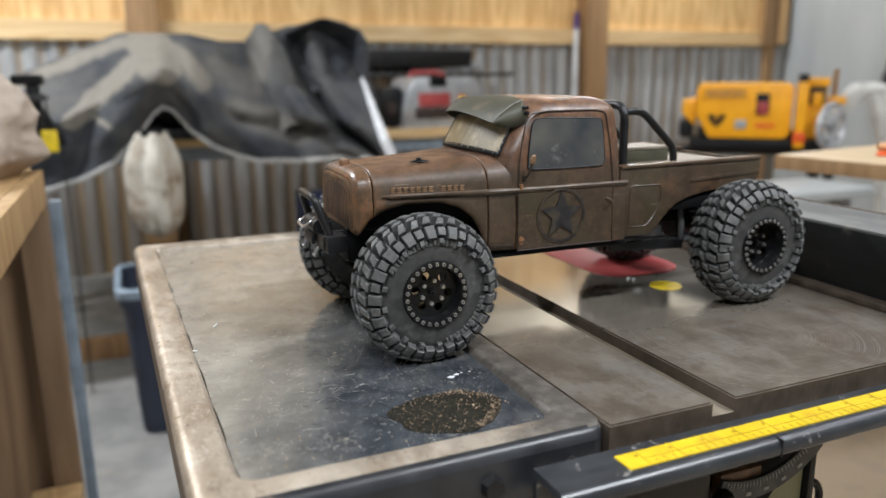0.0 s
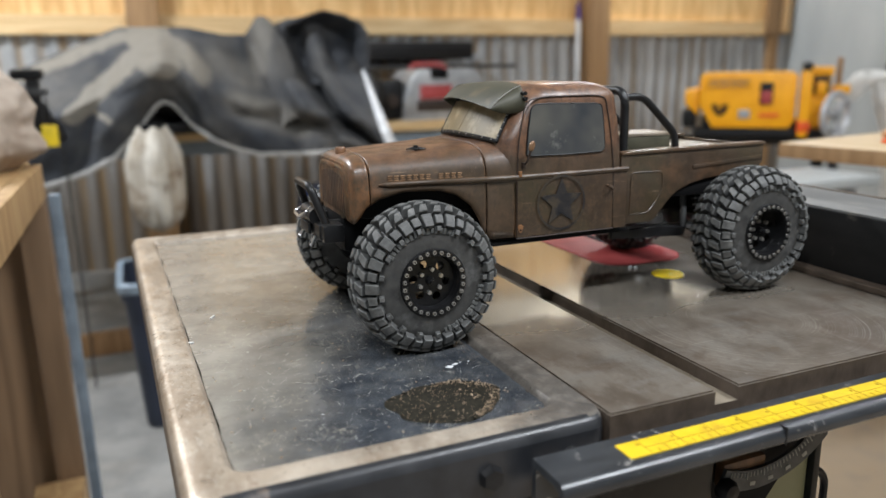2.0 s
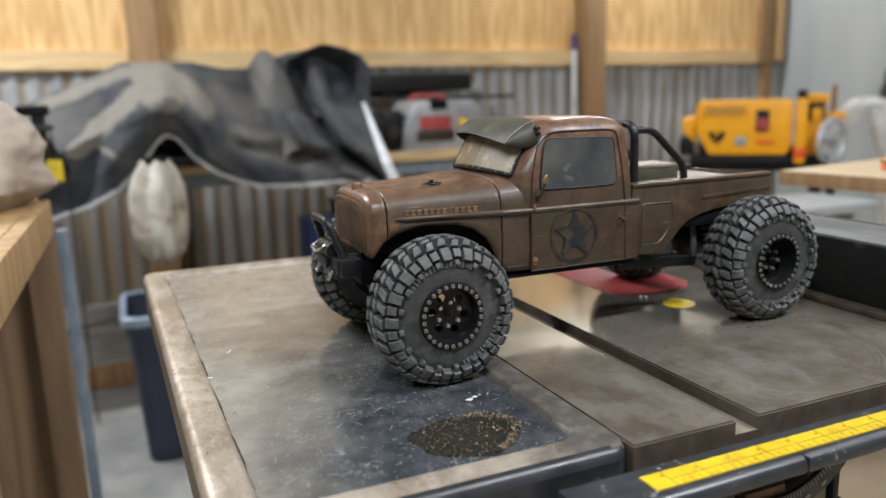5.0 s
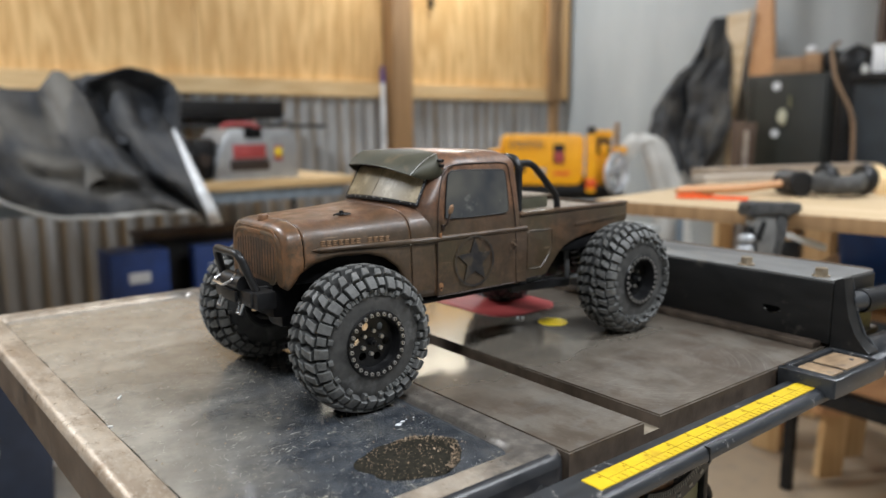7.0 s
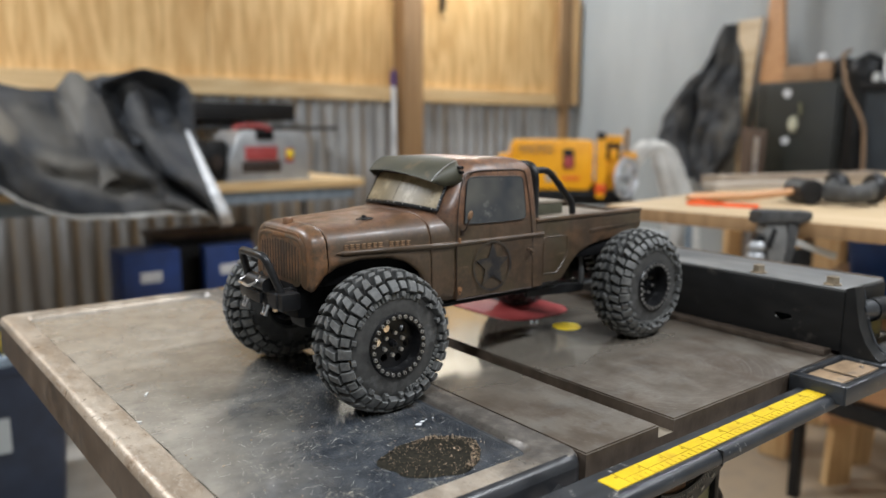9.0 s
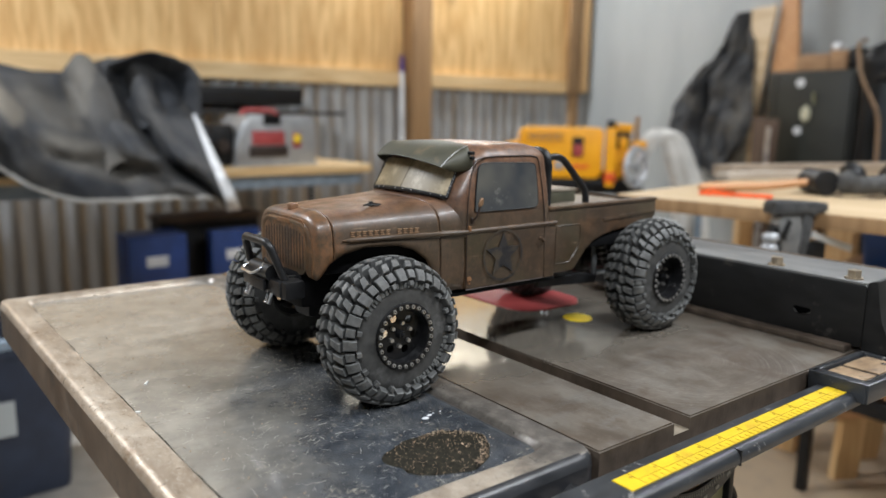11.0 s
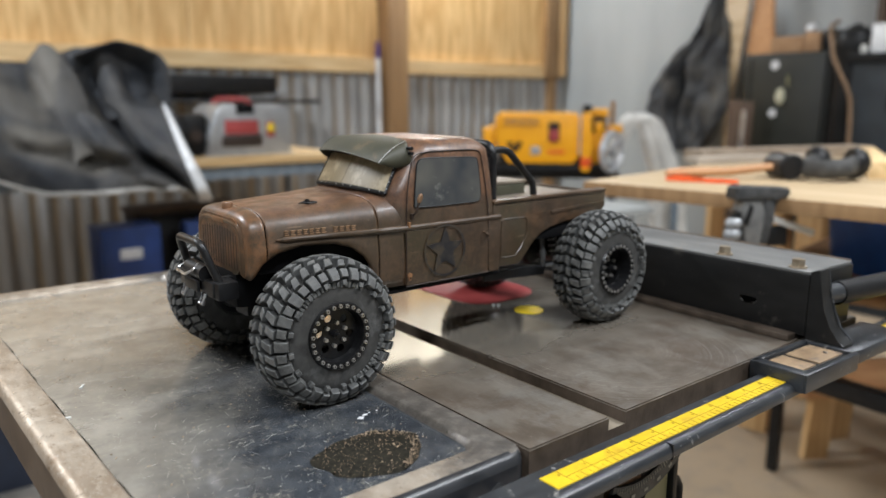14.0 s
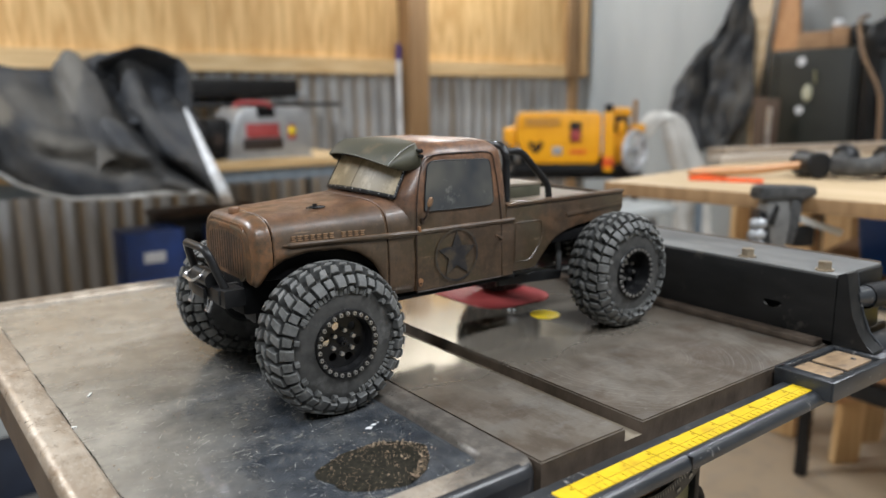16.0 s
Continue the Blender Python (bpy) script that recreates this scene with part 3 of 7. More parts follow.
M["dust_shade_dark"] = material("dust_shade_dark", (0.006, 0.0056, 0.0042), (0.030, 0.026, 0.018), 0.95, 0.0, 420, bump=0.5, bump_scale=900, spots=(0.66, 0.72),
                          spot_colour=(0.060, 0.048, 0.030), spot_scale=520, distance=0.0006, spec=0.1)
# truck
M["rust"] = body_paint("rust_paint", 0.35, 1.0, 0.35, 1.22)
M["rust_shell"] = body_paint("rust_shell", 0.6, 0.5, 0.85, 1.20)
M["rust_door"] = body_paint("rust_door", 0.85, 0.5, 0.15, 0.92)
M["rust_nose"] = material("rust_nose", (0.045, 0.028, 0.016), (0.100, 0.055, 0.028), 0.36, 0.0, 30, bump=0.12, bump_scale=260, spots=(0.52, 0.70),
                          spot_colour=(0.24, 0.11, 0.042), spot_scale=34, distance=0.0003)
M["rust_edge"] = material("rust_edge", (0.12, 0.060, 0.028), (0.24, 0.115, 0.050), 0.4, 0.0, 90, bump=0.15, bump_scale=300, distance=0.0003)
M["rust_dark"] = material("rust_dark", (0.016, 0.009, 0.006), (0.034, 0.018, 0.011), 0.6, 0.0, 90, bump=0.1)
M["copper"] = material("copper", (0.20, 0.11, 0.058), (0.34, 0.21, 0.12), 0.4, 0.2, 120, bump=0.1)
M["star"] = material("star_paint", (0.009, 0.009, 0.011), (0.024, 0.021, 0.020), 0.5, 0.0, 70, bump=0.1, spots=(0.47, 0.60), spot_colour=(0.046, 0.034, 0.021),
                     spot_scale=70)
M["visor"] = material("visor_green", (0.028, 0.029, 0.017), (0.056, 0.053, 0.033), 0.52, 0.0, 26, bump=0.1, spots=(0.6, 0.8), spot_colour=(0.16, 0.11, 0.06),
                      spot_scale=30, distance=0.0003)
M["window"] = material("window_grey", (0.028, 0.032, 0.038), (0.092, 0.088, 0.076), 0.12, 0.0, 13, detail=3.0, bump=0.03, spots=(0.60, 0.80), spot_colour=(0.17, 0.165, 0.15),
                       spot_scale=60, distance=0.0003, spec=0.45)
M["windscreen"] = material("windscreen", (0.155, 0.120, 0.064), (0.245, 0.192, 0.112), 0.42, 0.0, 10, bump=0.03, spots=(0.5, 0.75), spot_colour=(0.46, 0.38, 0.25),
                           spot_scale=30, distance=0.0003, spec=0.3)
M["rim_black"] = plain("rim_black", (0.006, 0.006, 0.0065), 0.30, scale=60, spec=0.35)
M["liner"] = plain("liner_black", (0.004, 0.004, 0.0045), 0.7, spec=0.15)
M["bed_tan"] = material("bed_tan", (0.13, 0.105, 0.078), (0.22, 0.185, 0.142), 0.45, 0.0, 60, bump=0.15, spots=(0.55, 0.75), spot_colour=(0.13, 0.10, 0.075), spot_scale=30, distance=0.0004)


# ---- building blocks ----
def mesh_of(bm, mat, name, smooth=True):
    me = bpy.data.meshes.new(name)
    bmesh.ops.recalc_face_normals(bm, faces=bm.faces)
    bm.to_mesh(me)
    bm.free()
    for mm in (mat if isinstance(mat, (list, tuple)) else [mat]):
        me.materials.append(mm)
    for p in me.polygons:
        p.use_smooth = smooth
    if smooth:
        me.set_sharp_from_angle(angle=radians(38))
    return me


def part(name, bm, mat, parent, label="", smooth=True):
    ob = new(name, mesh_of(bm, mat, name, smooth))
    ob.parent = parent
    if label:
        ob["label"] = label
    return ob


def thing(name, at, label, category, group="", turn=0.0, kind=""):
    ob = new(name)
    ob.empty_display_size = 0.05
    ob.matrix_world = pose(*at, 0, 0, turn)
    return tagged(ob, label, category, group, kind)


def solid(name, bm, mat, label, category, at=(0, 0, 0), turn=0.0, group="", kind="", smooth=True):
    ob = new(name, mesh_of(bm, mat, name, smooth))
    ob.matrix_world = pose(*at, 0, 0, turn)
    return tagged(ob, label, category, group, kind)


def box(lo, hi, bevel=0.0, bm=None, m=None, segments=2):
    bm = bm or bmesh.new()
    c = [(a + b) / 2 for a, b in zip(lo, hi)]
    s = [b - a for a, b in zip(lo, hi)]
    mat = (m or Matrix()) @ Matrix.Translation(c) @ Matrix.Diagonal((*s, 1))
    vs = bmesh.ops.create_cube(bm, size=1, matrix=mat)["verts"]
    if bevel:
        es = list({e for v in vs for e in v.link_edges})
        bmesh.ops.bevel(bm, geom=es, offset=bevel, segments=segments, affect="EDGES", profile=0.6)
    return bm


def frame_to(a, b):
    """A pose at a whose z points to b."""
    d = Vector(b) - Vector(a)
    return Matrix.Translation(a) @ d.to_track_quat("Z", "Y").to_matrix().to_4x4(), d.length


def rod(a, b, r, r2=None, seg=16, bm=None):
    bm = bm or bmesh.new()
    m, n = frame_to(a, b)
    bmesh.ops.create_cone(bm, cap_ends=True, segments=seg, radius1=r, radius2=r if r2 is None else r2, depth=n,
                          matrix=m @ Matrix.Translation((0, 0, n / 2)))
    return bm


def bar(a, b, w, h, bevel=0.0, bm=None, up=(0, 0, 1)):
    """A square bar from a to b, w wide and h high."""
    bm = bm or bmesh.new()
    d = (Vector(b) - Vector(a))
    z = d.normalized()
    x = z.cross(Vector(up))
    x = x.normalized() if x.length > 1e-6 else Vector((1, 0, 0))
    y = x.cross(z)
    m = Matrix((x, y, z)).transposed().to_4x4()
    m.translation = Vector(a)
    return box((-w / 2, -h / 2, 0), (w / 2, h / 2, d.length), bevel, bm, m)


def tube(points, r, seg=10, bm=None, closed=False, flat=1.0, ribs=None):
    """A bent round tube through the points."""
    bm = bm or bmesh.new()
    ps = [Vector(p) for p in points]
    n = len(ps)
    rings, up = [], Vector((0.13, 0.21, 1)).normalized()
    for i, p in enumerate(ps):
        a = ps[i - 1] if (i or closed) else p
        b = ps[(i + 1) % n] if (i < n - 1 or closed) else p
        t = (b - a).normalized()
        x = t.cross(up)
        x = x.normalized() if x.length > 1e-4 else Vector((1, 0, 0))
        y = t.cross(x)
        rr = r * (ribs[i] if ribs else 1)
        rings.append([bm.verts.new(p + x * (rr * math.cos(2 * math.pi * k / seg)) + y * (rr * flat * math.sin(2 * math.pi * k / seg))) for k in range(seg)])
    for i in range(n if closed else n - 1):
        r0, r1 = rings[i], rings[(i + 1) % n]
        for k in range(seg):
            bm.faces.new((r0[k], r0[(k + 1) % seg], r1[(k + 1) % seg], r1[k]))
    if not closed:
        bm.faces.new(rings[0][::-1])
        bm.faces.new(rings[-1])
    return bm


def round_path(points, radius=0.01, steps=5):
    """A path with its inner corners rounded."""
    ps = [Vector(p) for p in points]
    out = [ps[0]]
    for a, p, b in zip(ps, ps[1:], ps[2:]):
        d0, d1 = (a - p), (b - p)
        k = min(radius, d0.length * 0.45, d1.length * 0.45)
        s, e = p + d0.normalized() * k, p + d1.normalized() * k
        for i in range(steps + 1):
            t = i / steps
            out.append(s * (1 - t) ** 2 + p * 2 * t * (1 - t) + e * t ** 2)
    out.append(ps[-1])
    return out


def loft(sections, bm=None, close=False, caps=True):
    """Skin over rows of points, all of one length."""
    bm = bm or bmesh.new()
    rows = [[bm.verts.new(p) for p in s] for s in sections]
    n = len(rows[0])
    for a, b in zip(rows, rows[1:]):
        for k in range(n if close else n - 1):
            j = (k + 1) % n
            bm.faces.new((a[k], a[j], b[j], b[k]))
    if caps and close:
        bm.faces.new(rows[0][::-1])
        bm.faces.new(rows[-1])
    return bm


def lathe(profile, seg=32, bm=None, m=None, closed=False):
    """Turns (radius, height) points round z."""
    bm = bm or bmesh.new()
    m = m or Matrix()
    rows = [[bm.verts.new(m @ Vector((r * math.cos(2 * math.pi * k / seg), r * math.sin(2 * math.pi * k / seg), h))) for k in range(seg)] for r, h in profile]
    pairs = list(zip(rows, rows[1:])) + ([(rows[-1], rows[0])] if closed else [])
    for a, b in pairs:
        for k in range(seg):
            j = (k + 1) % seg
            bm.faces.new((a[k], a[j], b[j], b[k]))
    return bm


def prism(outline, lo, hi, axis="z", bevel=0.0, bm=None):
    """A flat outline pulled from lo to hi along an axis."""
    bm = bm or bmesh.new()

    def at(p, h):
        return {"z": (p[0], p[1], h), "y": (p[0], h, p[1]), "x": (h, p[0], p[1])}[axis]
    a = [bm.verts.new(at(p, lo)) for p in outline]
    b = [bm.verts.new(at(p, hi)) for p in outline]
    n = len(a)
    top = bm.faces.new(b)
    bot = bm.faces.new(a[::-1])
    for k in range(n):
        j = (k + 1) % n
        bm.faces.new((a[k], a[j], b[j], b[k]))
    if bevel:
        es = list({e for f in (top, bot) for e in f.edges})
        bmesh.ops.bevel(bm, geom=es, offset=bevel, segments=2, affect="EDGES", profile=0.6)
    return bm


def rounded(x0, y0, x1, y1, r, n=6):
    """The outline of a rectangle with round corners."""
    out = []
    for cx, cy, a0 in ((x1 - r, y1 - r, 0), (x0 + r, y1 - r, 90), (x0 + r, y0 + r, 180), (x1 - r, y0 + r, 270)):
        for i in range(n + 1):
            a = radians(a0 + 90 * i / n)
            out.append((cx + r * math.cos(a), cy + r * math.sin(a)))
    return out


def smooth_curve(keys, x):
    """A value eased between (x, value) keys."""
    if x <= keys[0][0]:
        return keys[0][1]
    for (a, va), (b, vb) in zip(keys, keys[1:]):
        if x <= b:
            t = (x - a) / (b - a)
            return va + (vb - va) * t
    return keys[-1][1]


def sheet(fn, nu, nv, thick=0.004):
    """A cloth or panel: fn(u, v) gives its points, with u and v from 0 to 1; it has two faces."""
    bm = bmesh.new()
    pts = [[Vector(fn(i / nu, j / nv)) for j in range(nv + 1)] for i in range(nu + 1)]
    top = [[bm.verts.new(p) for p in row] for row in pts]
    bm.verts.ensure_lookup_table()
    low = []
    for i in range(nu + 1):
        row = []
        for j in range(nv + 1):
            du = pts[min(i + 1, nu)][j] - pts[max(i - 1, 0)][j]
            dv = pts[i][min(j + 1, nv)] - pts[i][max(j - 1, 0)]
            nrm = du.cross(dv)
            nrm = nrm.normalized() if nrm.length > 1e-9 else Vector((0, 0, 1))
            row.append(bm.verts.new(pts[i][j] - nrm * thick))
        low.append(row)
    for i in range(nu):
        for j in range(nv):
            bm.faces.new((top[i][j], top[i + 1][j], top[i + 1][j + 1], top[i][j + 1]))
            bm.faces.new((low[i][j], low[i][j + 1], low[i + 1][j + 1], low[i + 1][j]))
    for i in range(nu):
        for j in (0, nv):
            bm.faces.new((top[i][j], top[i + 1][j], low[i + 1][j], low[i][j]))
    for j in range(nv):
        for i in (0, nu):
            bm.faces.new((top[i][j], top[i][j + 1], low[i][j + 1], low[i][j]))
    return bm


# ---- the workshop: floor, walls, ceiling ----
T = 0.87            # height of the saw table
WY = 4.15           # back wall
WX = 4.62           # right wall
WW, WS = -4.0, -3.6  # left and rear walls


def sill(x):
    return 1.296 + 0.001 * x


solid("floor", box((WW, WS, -0.12), (WX + 0.15, WY + 0.15, 0.0)), M["concrete"], "pale dusty concrete floor slab", "floor", kind="structure", smooth=False)
solid("ceiling", box((WW, WS, 3.2), (WX + 0.15, WY + 0.15, 3.3)), M["ceiling"], "plain pale workshop ceiling", "ceiling", kind="structure", smooth=False)
wall_back = solid("wall_north", box((WW, WY + 0.02, 0), (WX + 0.15, WY + 0.15, 3.2)), M["wall_grey"], "timber framed wall, plywood above corrugated metal", "wall",
                  kind="structure", smooth=False)
solid("wall_east", box((WX, WS, 0), (WX + 0.15, WY + 0.02, 3.2)), M["wall_grey"], "smooth grey painted sheet wall", "wall", kind="structure", smooth=False)
solid("wall_west", box((WW - 0.15, WS, 0), (WW, WY + 0.15, 3.2)), M["wall_grey"], "plain grey workshop wall", "wall", kind="structure", smooth=False)
solid("wall_south", box((WW, WS - 0.15, 0), (WX + 0.15, WS, 3.2)), M["wall_grey"], "plain grey workshop wall", "wall", kind="structure", smooth=False)

# corrugated wainscot
bm = bmesh.new()
rows = []
n = int((WX - WW) / 0.0105)
for i in range(n + 1):
    x = WW + (WX - WW) * i / n
    y = WY - 0.008 + 0.011 * math.cos(2 * math.pi * x / 0.105)
    rows.append([(x, y, 0.0), (x, y, sill(x) + 0.01)])
part("corrugated_sheet", loft(rows, bm), M["galvanised"], wall_back, "dull galvanised corrugated metal sheet")
# plywood panels over the sill
edges = [WW, -1.7, -0.14, 1.32, 2.73, 4.42, WX]
for a, b in zip(edges, edges[1:]):
    bm = bmesh.new()
    vs = [(a + 0.003, sill(a) + 0.03), (b - 0.003, sill(b) + 0.03), (b - 0.003, 2.21), (a + 0.003, 2.21)]
    prism(vs, WY - 0.004, WY + 0.014, "y", 0.0, bm)
    part("plywood_panel", bm, M["plywood"] if b < WX else M["wall_grey"], wall_back, "amber softwood plywood panel" if b < WX else "grey painted panel", smooth=False)
    # unseen panel, added cream so the iron top mirrors a pale wall
    part("upper_panel", box((a + 0.003, WY - 0.004, 2.214), (b - 0.003, WY + 0.014, 3.195)), M["upper_wall"], wall_back, "plain cream panel added above the plywood, out of view", smooth=False)
# sill board
for a, b in ((WW, -0.215), (-0.052, 2.657), (2.829, 4.308)):
    bm = prism([(a, sill(a)), (b, sill(b)), (b, sill(b) + 0.102), (a, sill(a) + 0.102)], WY - 0.055, WY - 0.007, "y", 0.003)
    part("sill_board", bm, M["pine"], wall_back, "pale pine sill board", smooth=False)
for a, b, d in ((-0.212, -0.055, 0.15), (2.660, 2.826, 0.15), (4.372, 4.470, 0.05)):
    part("post", box((a, WY - d, 0), (b, WY - 0.008, 2.21), 0.006), M["post"], wall_back, "brown timber wall post")
part("corner_board", box((4.311, WY - 0.075, 1.300), (4.452, WY - 0.053, 2.21), 0.003), M["post"], wall_back, "brown board over the corner post")
part("corner_trim", box((4.474, WY - 0.075, 1.315), (4.560, WY - 0.015, 2.21), 0.003), M["pine_up"], wall_back, "pale upright corner board")
# small dark hook on the panel beside the middle post
part("hook", box((3.08, WY - 0.03, 1.96), (3.115, WY - 0.005, 2.10), 0.006), M["black_plastic"], wall_back, "small dark metal hook")

# ceiling lamps: housings over the tubes
for lx, ly, lz in LAMPS:
    lamp = thing("ceiling_light", (lx, ly, lz + 0.005), "white strip light under the ceiling", "ceiling light", "strip lights")
    part("housing", box((-0.62, -0.1, 0.0), (0.62, 0.1, 0.065), 0.01), M["white"], lamp)
    for hx in (-0.5, 0.5):
        part("hanger", rod((hx, 0, 0.06), (hx, 0, 3.2 - lz - 0.004), 0.006, seg=8), M["steel"], lamp)

# ---- table saw ----
saw = thing("table_saw", (0, 0, 0), "old table saw with rusty iron top and black wing", "table saw")


def slot_profile():
    # cross section of the top with its mitre slot, x against z
    return [(0.0, T - 0.042), (0.508, T - 0.042), (0.508, T), (0.1035, T), (0.1035, T - 0.0105), (0.0835, T - 0.0105), (0.0835, T), (0.0, T)]


bm = bmesh.new()
prism(slot_profile(), 0.0, 0.686, "y", 0.0, bm)
es = [e for e in bm.edges if all(abs(v.co.z - T) < 1e-5 for v in e.verts)]
bmesh.ops.bevel(bm, geom=es, offset=0.0012, segments=2, affect="EDGES")
for f in bm.faces:
    f.material_index = 0 if f.normal.z > 0.5 or f.calc_center_median().z > T - 0.003 else 1
bmesh.ops.recalc_face_normals(bm, faces=bm.faces)
for f in bm.faces:
    nz = f.normal.z
    f.material_index = 1 if nz <= 0.25 else (2 if nz < 0.97 else (3 if f.calc_center_median().z < T - 0.005 else 0))
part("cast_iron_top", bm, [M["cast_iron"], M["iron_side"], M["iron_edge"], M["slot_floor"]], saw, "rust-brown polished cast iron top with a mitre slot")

# stamped steel wing: rim, sunk panel, skirts
WL0, WL1 = -0.251, -0.270          # outer left edge, front and back


def wing_left(y):
    return WL0 + (WL1 - WL0) * y / 0.69


bm = bmesh.new()
inner = [(-0.2255, 0.027), (-0.021, 0.027), (-0.021, 0.668), (-0.2435, 0.668)]


def round_poly(poly, r, n=5):
    out, ps = [], [Vector((*p, 0)) for p in poly]
    for i, p in enumerate(ps):
        a, b = ps[i - 1], ps[(i + 1) % len(ps)]
        s, e = p + (a - p).normalized() * r, p + (b - p).normalized() * r
        for k in range(n + 1):
            t = k / n
            q = s * (1 - t) ** 2 + p * 2 * t * (1 - t) + e * t * t
            out.append((q.x, q.y))
    return out


outer = [(wing_left(0), 0.0), (-0.0007, 0.0), (-0.0007, 0.69), (wing_left(0.69), 0.69)]
oi, oo = round_poly(inner, 0.016), round_poly(outer, 0.012)


def noise_at(y):
    return math.sin(71 * y) + 0.6 * math.sin(193 * y + 1)


def grown(poly, d):
    cx, cy = -0.13, 0.345
    return [(x + (d if x > cx else -d), y + (d if y > cy else -d)) for x, y in poly]


def grown_open(poly, d):
    """As grown, but the side that meets the iron top keeps its line."""
    return [(x if x > -0.02 else x - d, y + (d if y > 0.345 else -d)) for x, y in poly]


PD = 0.0050                        # depth of the sunk panel
rings = [[(x, y, T - PD - 0.0004) for x, y in grown(oi, -0.0030)], [(x, y, T - 0.0012) for x, y in grown(oi, -0.0002)], [(x, y, T) for x, y in grown(oi, 0.0016)],
         [(x, y, T) for x, y in grown_open(oo, -0.0075)], [(x, y, T - 0.0006) for x, y in grown_open(oo, -0.0045)], [(x, y, T - 0.0024) for x, y in grown_open(oo, -0.0018)],
         [(x, y, T - 0.0075) for x, y in oo]]
loft(rings, bm, close=True, caps=False)
for f in bm.faces:
    c = f.calc_center_median()
    f.material_index = 1 if (c.y < 0.0062 and c.z < T - 0.0001) else 0
part("wing_rim", bm, [M["wing_rim"], M["wing_skirt"]], saw, "worn brown rim of the wing, bare at the edge")
bm = bmesh.new()
loft([[(x, y, T - 0.0075) for x, y in oo], [(x, y, T - 0.042) for x, y in oo], [(x, y, T - 0.044) for x, y in grown(oo, -0.004)], [(x, y, T - 0.012) for x, y in grown(oo, -0.006)]],
     bm, close=True, caps=False)
for f in bm.faces:
    f.material_index = 1 if f.calc_center_median().x < -0.245 else 0
part("wing_skirt", bm, [M["wing_skirt"], M["wing_side"]], saw, "blue-black painted pressed skirt")
bm = bmesh.new()
prism(grown(oi, -0.0012), T - 0.010, T - PD, "z", 0.0, bm)
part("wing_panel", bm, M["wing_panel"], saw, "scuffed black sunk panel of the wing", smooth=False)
# dark strip in place of the step's shade along the outer side
dirt_shade = [(-0.2235 - 0.018 * f, 0.036 + 0.622 * f) for f in [i / 40 for i in range(41)]]
bm = prism([(x - 0.0005, y) for x, y in dirt_shade] + [(x + 0.0011 + 0.0005 * noise_at(y), y) for x, y in reversed(dirt_shade)], T - PD, T - PD + 0.0004, "z")
part("seam_dirt", bm, M["dust_shade_dark"], saw, "dark line painting the shade along the panel's edge", smooth=False)
for bx in (-0.028, -0.083, -0.17):
    bm = rod((bx, -0.0055, T - 0.022), (bx, 0.0, T - 0.022), 0.0065, 0.008, 6)
    part("wing_bolt", bm, M["black_paint"], saw, "black hexagon bolt head")

# throat plate with blade slot, yellow disc, paint marks
part("throat_plate", prism(rounded(0.203, 0.284, 0.312, 0.62, 0.034), T - 0.004, T + 0.0012, "z", 0.0006), M["red_paint"], saw, "red throat plate")
part("blade_slot", prism(rounded(0.262, 0.345, 0.272, 0.60, 0.0045, 3), T + 0.0008, T + 0.0016, "z"), M["liner"], saw, "dark blade slot", smooth=False)
part("yellow_disc", prism([(0.242 + 0.0165 * math.cos(a * 0.19635), 0.240 + 0.0165 * math.sin(a * 0.19635)) for a in range(32)], T - 0.001, T + 0.0006, "z"),
     M["yellow_disc"], saw, "yellow warning disc on the table", smooth=False)

# front rail with its rule
bm = bmesh.new()
prof = [(-0.012, T - 0.009), (-0.0395, T - 0.009)] + [(-0.0395 - 0.0065 * math.sin(a * 0.314), T - 0.0155 + 0.0065 * math.cos(a * 0.314)) for a in range(1, 6)] + \
       [(-0.0460, T - 0.0185), (-0.0440, T - 0.0205), (-0.0415, T - 0.0195), (-0.0405, T - 0.016), (-0.036, T - 0.014), (-0.016, T - 0.014), (-0.016, T - 0.036), (-0.012, T - 0.036)]
prism(prof, -0.062, 1.05, "x", 0.0, bm)
part("front_rail", bm, M["rail_steel"], saw, "scuffed dark steel front rail")
part("rail_spacer", box((-0.05, -0.013, T - 0.036), (0.5, 0.0, T - 0.018), 0.001), M["iron_side"], saw)
part("rail_joint", box((0.098, -0.0464, T - 0.0205), (0.0988, -0.0385, T - 0.0088)), M["black_paint"], saw)
part("rule_tape", box((-0.0115, -0.0372, T - 0.0094), (1.03, -0.0205, T - 0.0082)), M["tape"], saw, "yellow self-adhesive inch rule", smooth=False)
part("rule_line", box((0.004, -0.0301, T - 0.0084), (1.02, -0.0297, T - 0.00795)), M["tape_ink"], saw, smooth=False)
for k in range(13 * 4):
    x = 0.0035 + 0.00635 * k
    long = 0.0166 if k % 4 == 0 else (0.0042 if k % 2 else 0.0058)
    bm = box((x - 0.0002, -0.0371, T - 0.0084), (x + 0.0002, -0.0371 + long, T - 0.0079))
    part("rule_tick", bm, M["tape_ink"], saw, smooth=False)
for k in range(13):
    x = 0.0035 + 0.0254 * k
    part("rule_mark", box((x - 0.0032, -0.0264, T - 0.0084), (x - 0.0014, -0.0244, T - 0.0079)), M["tape_ink"], saw, "unreadable figure as a bar", smooth=False)

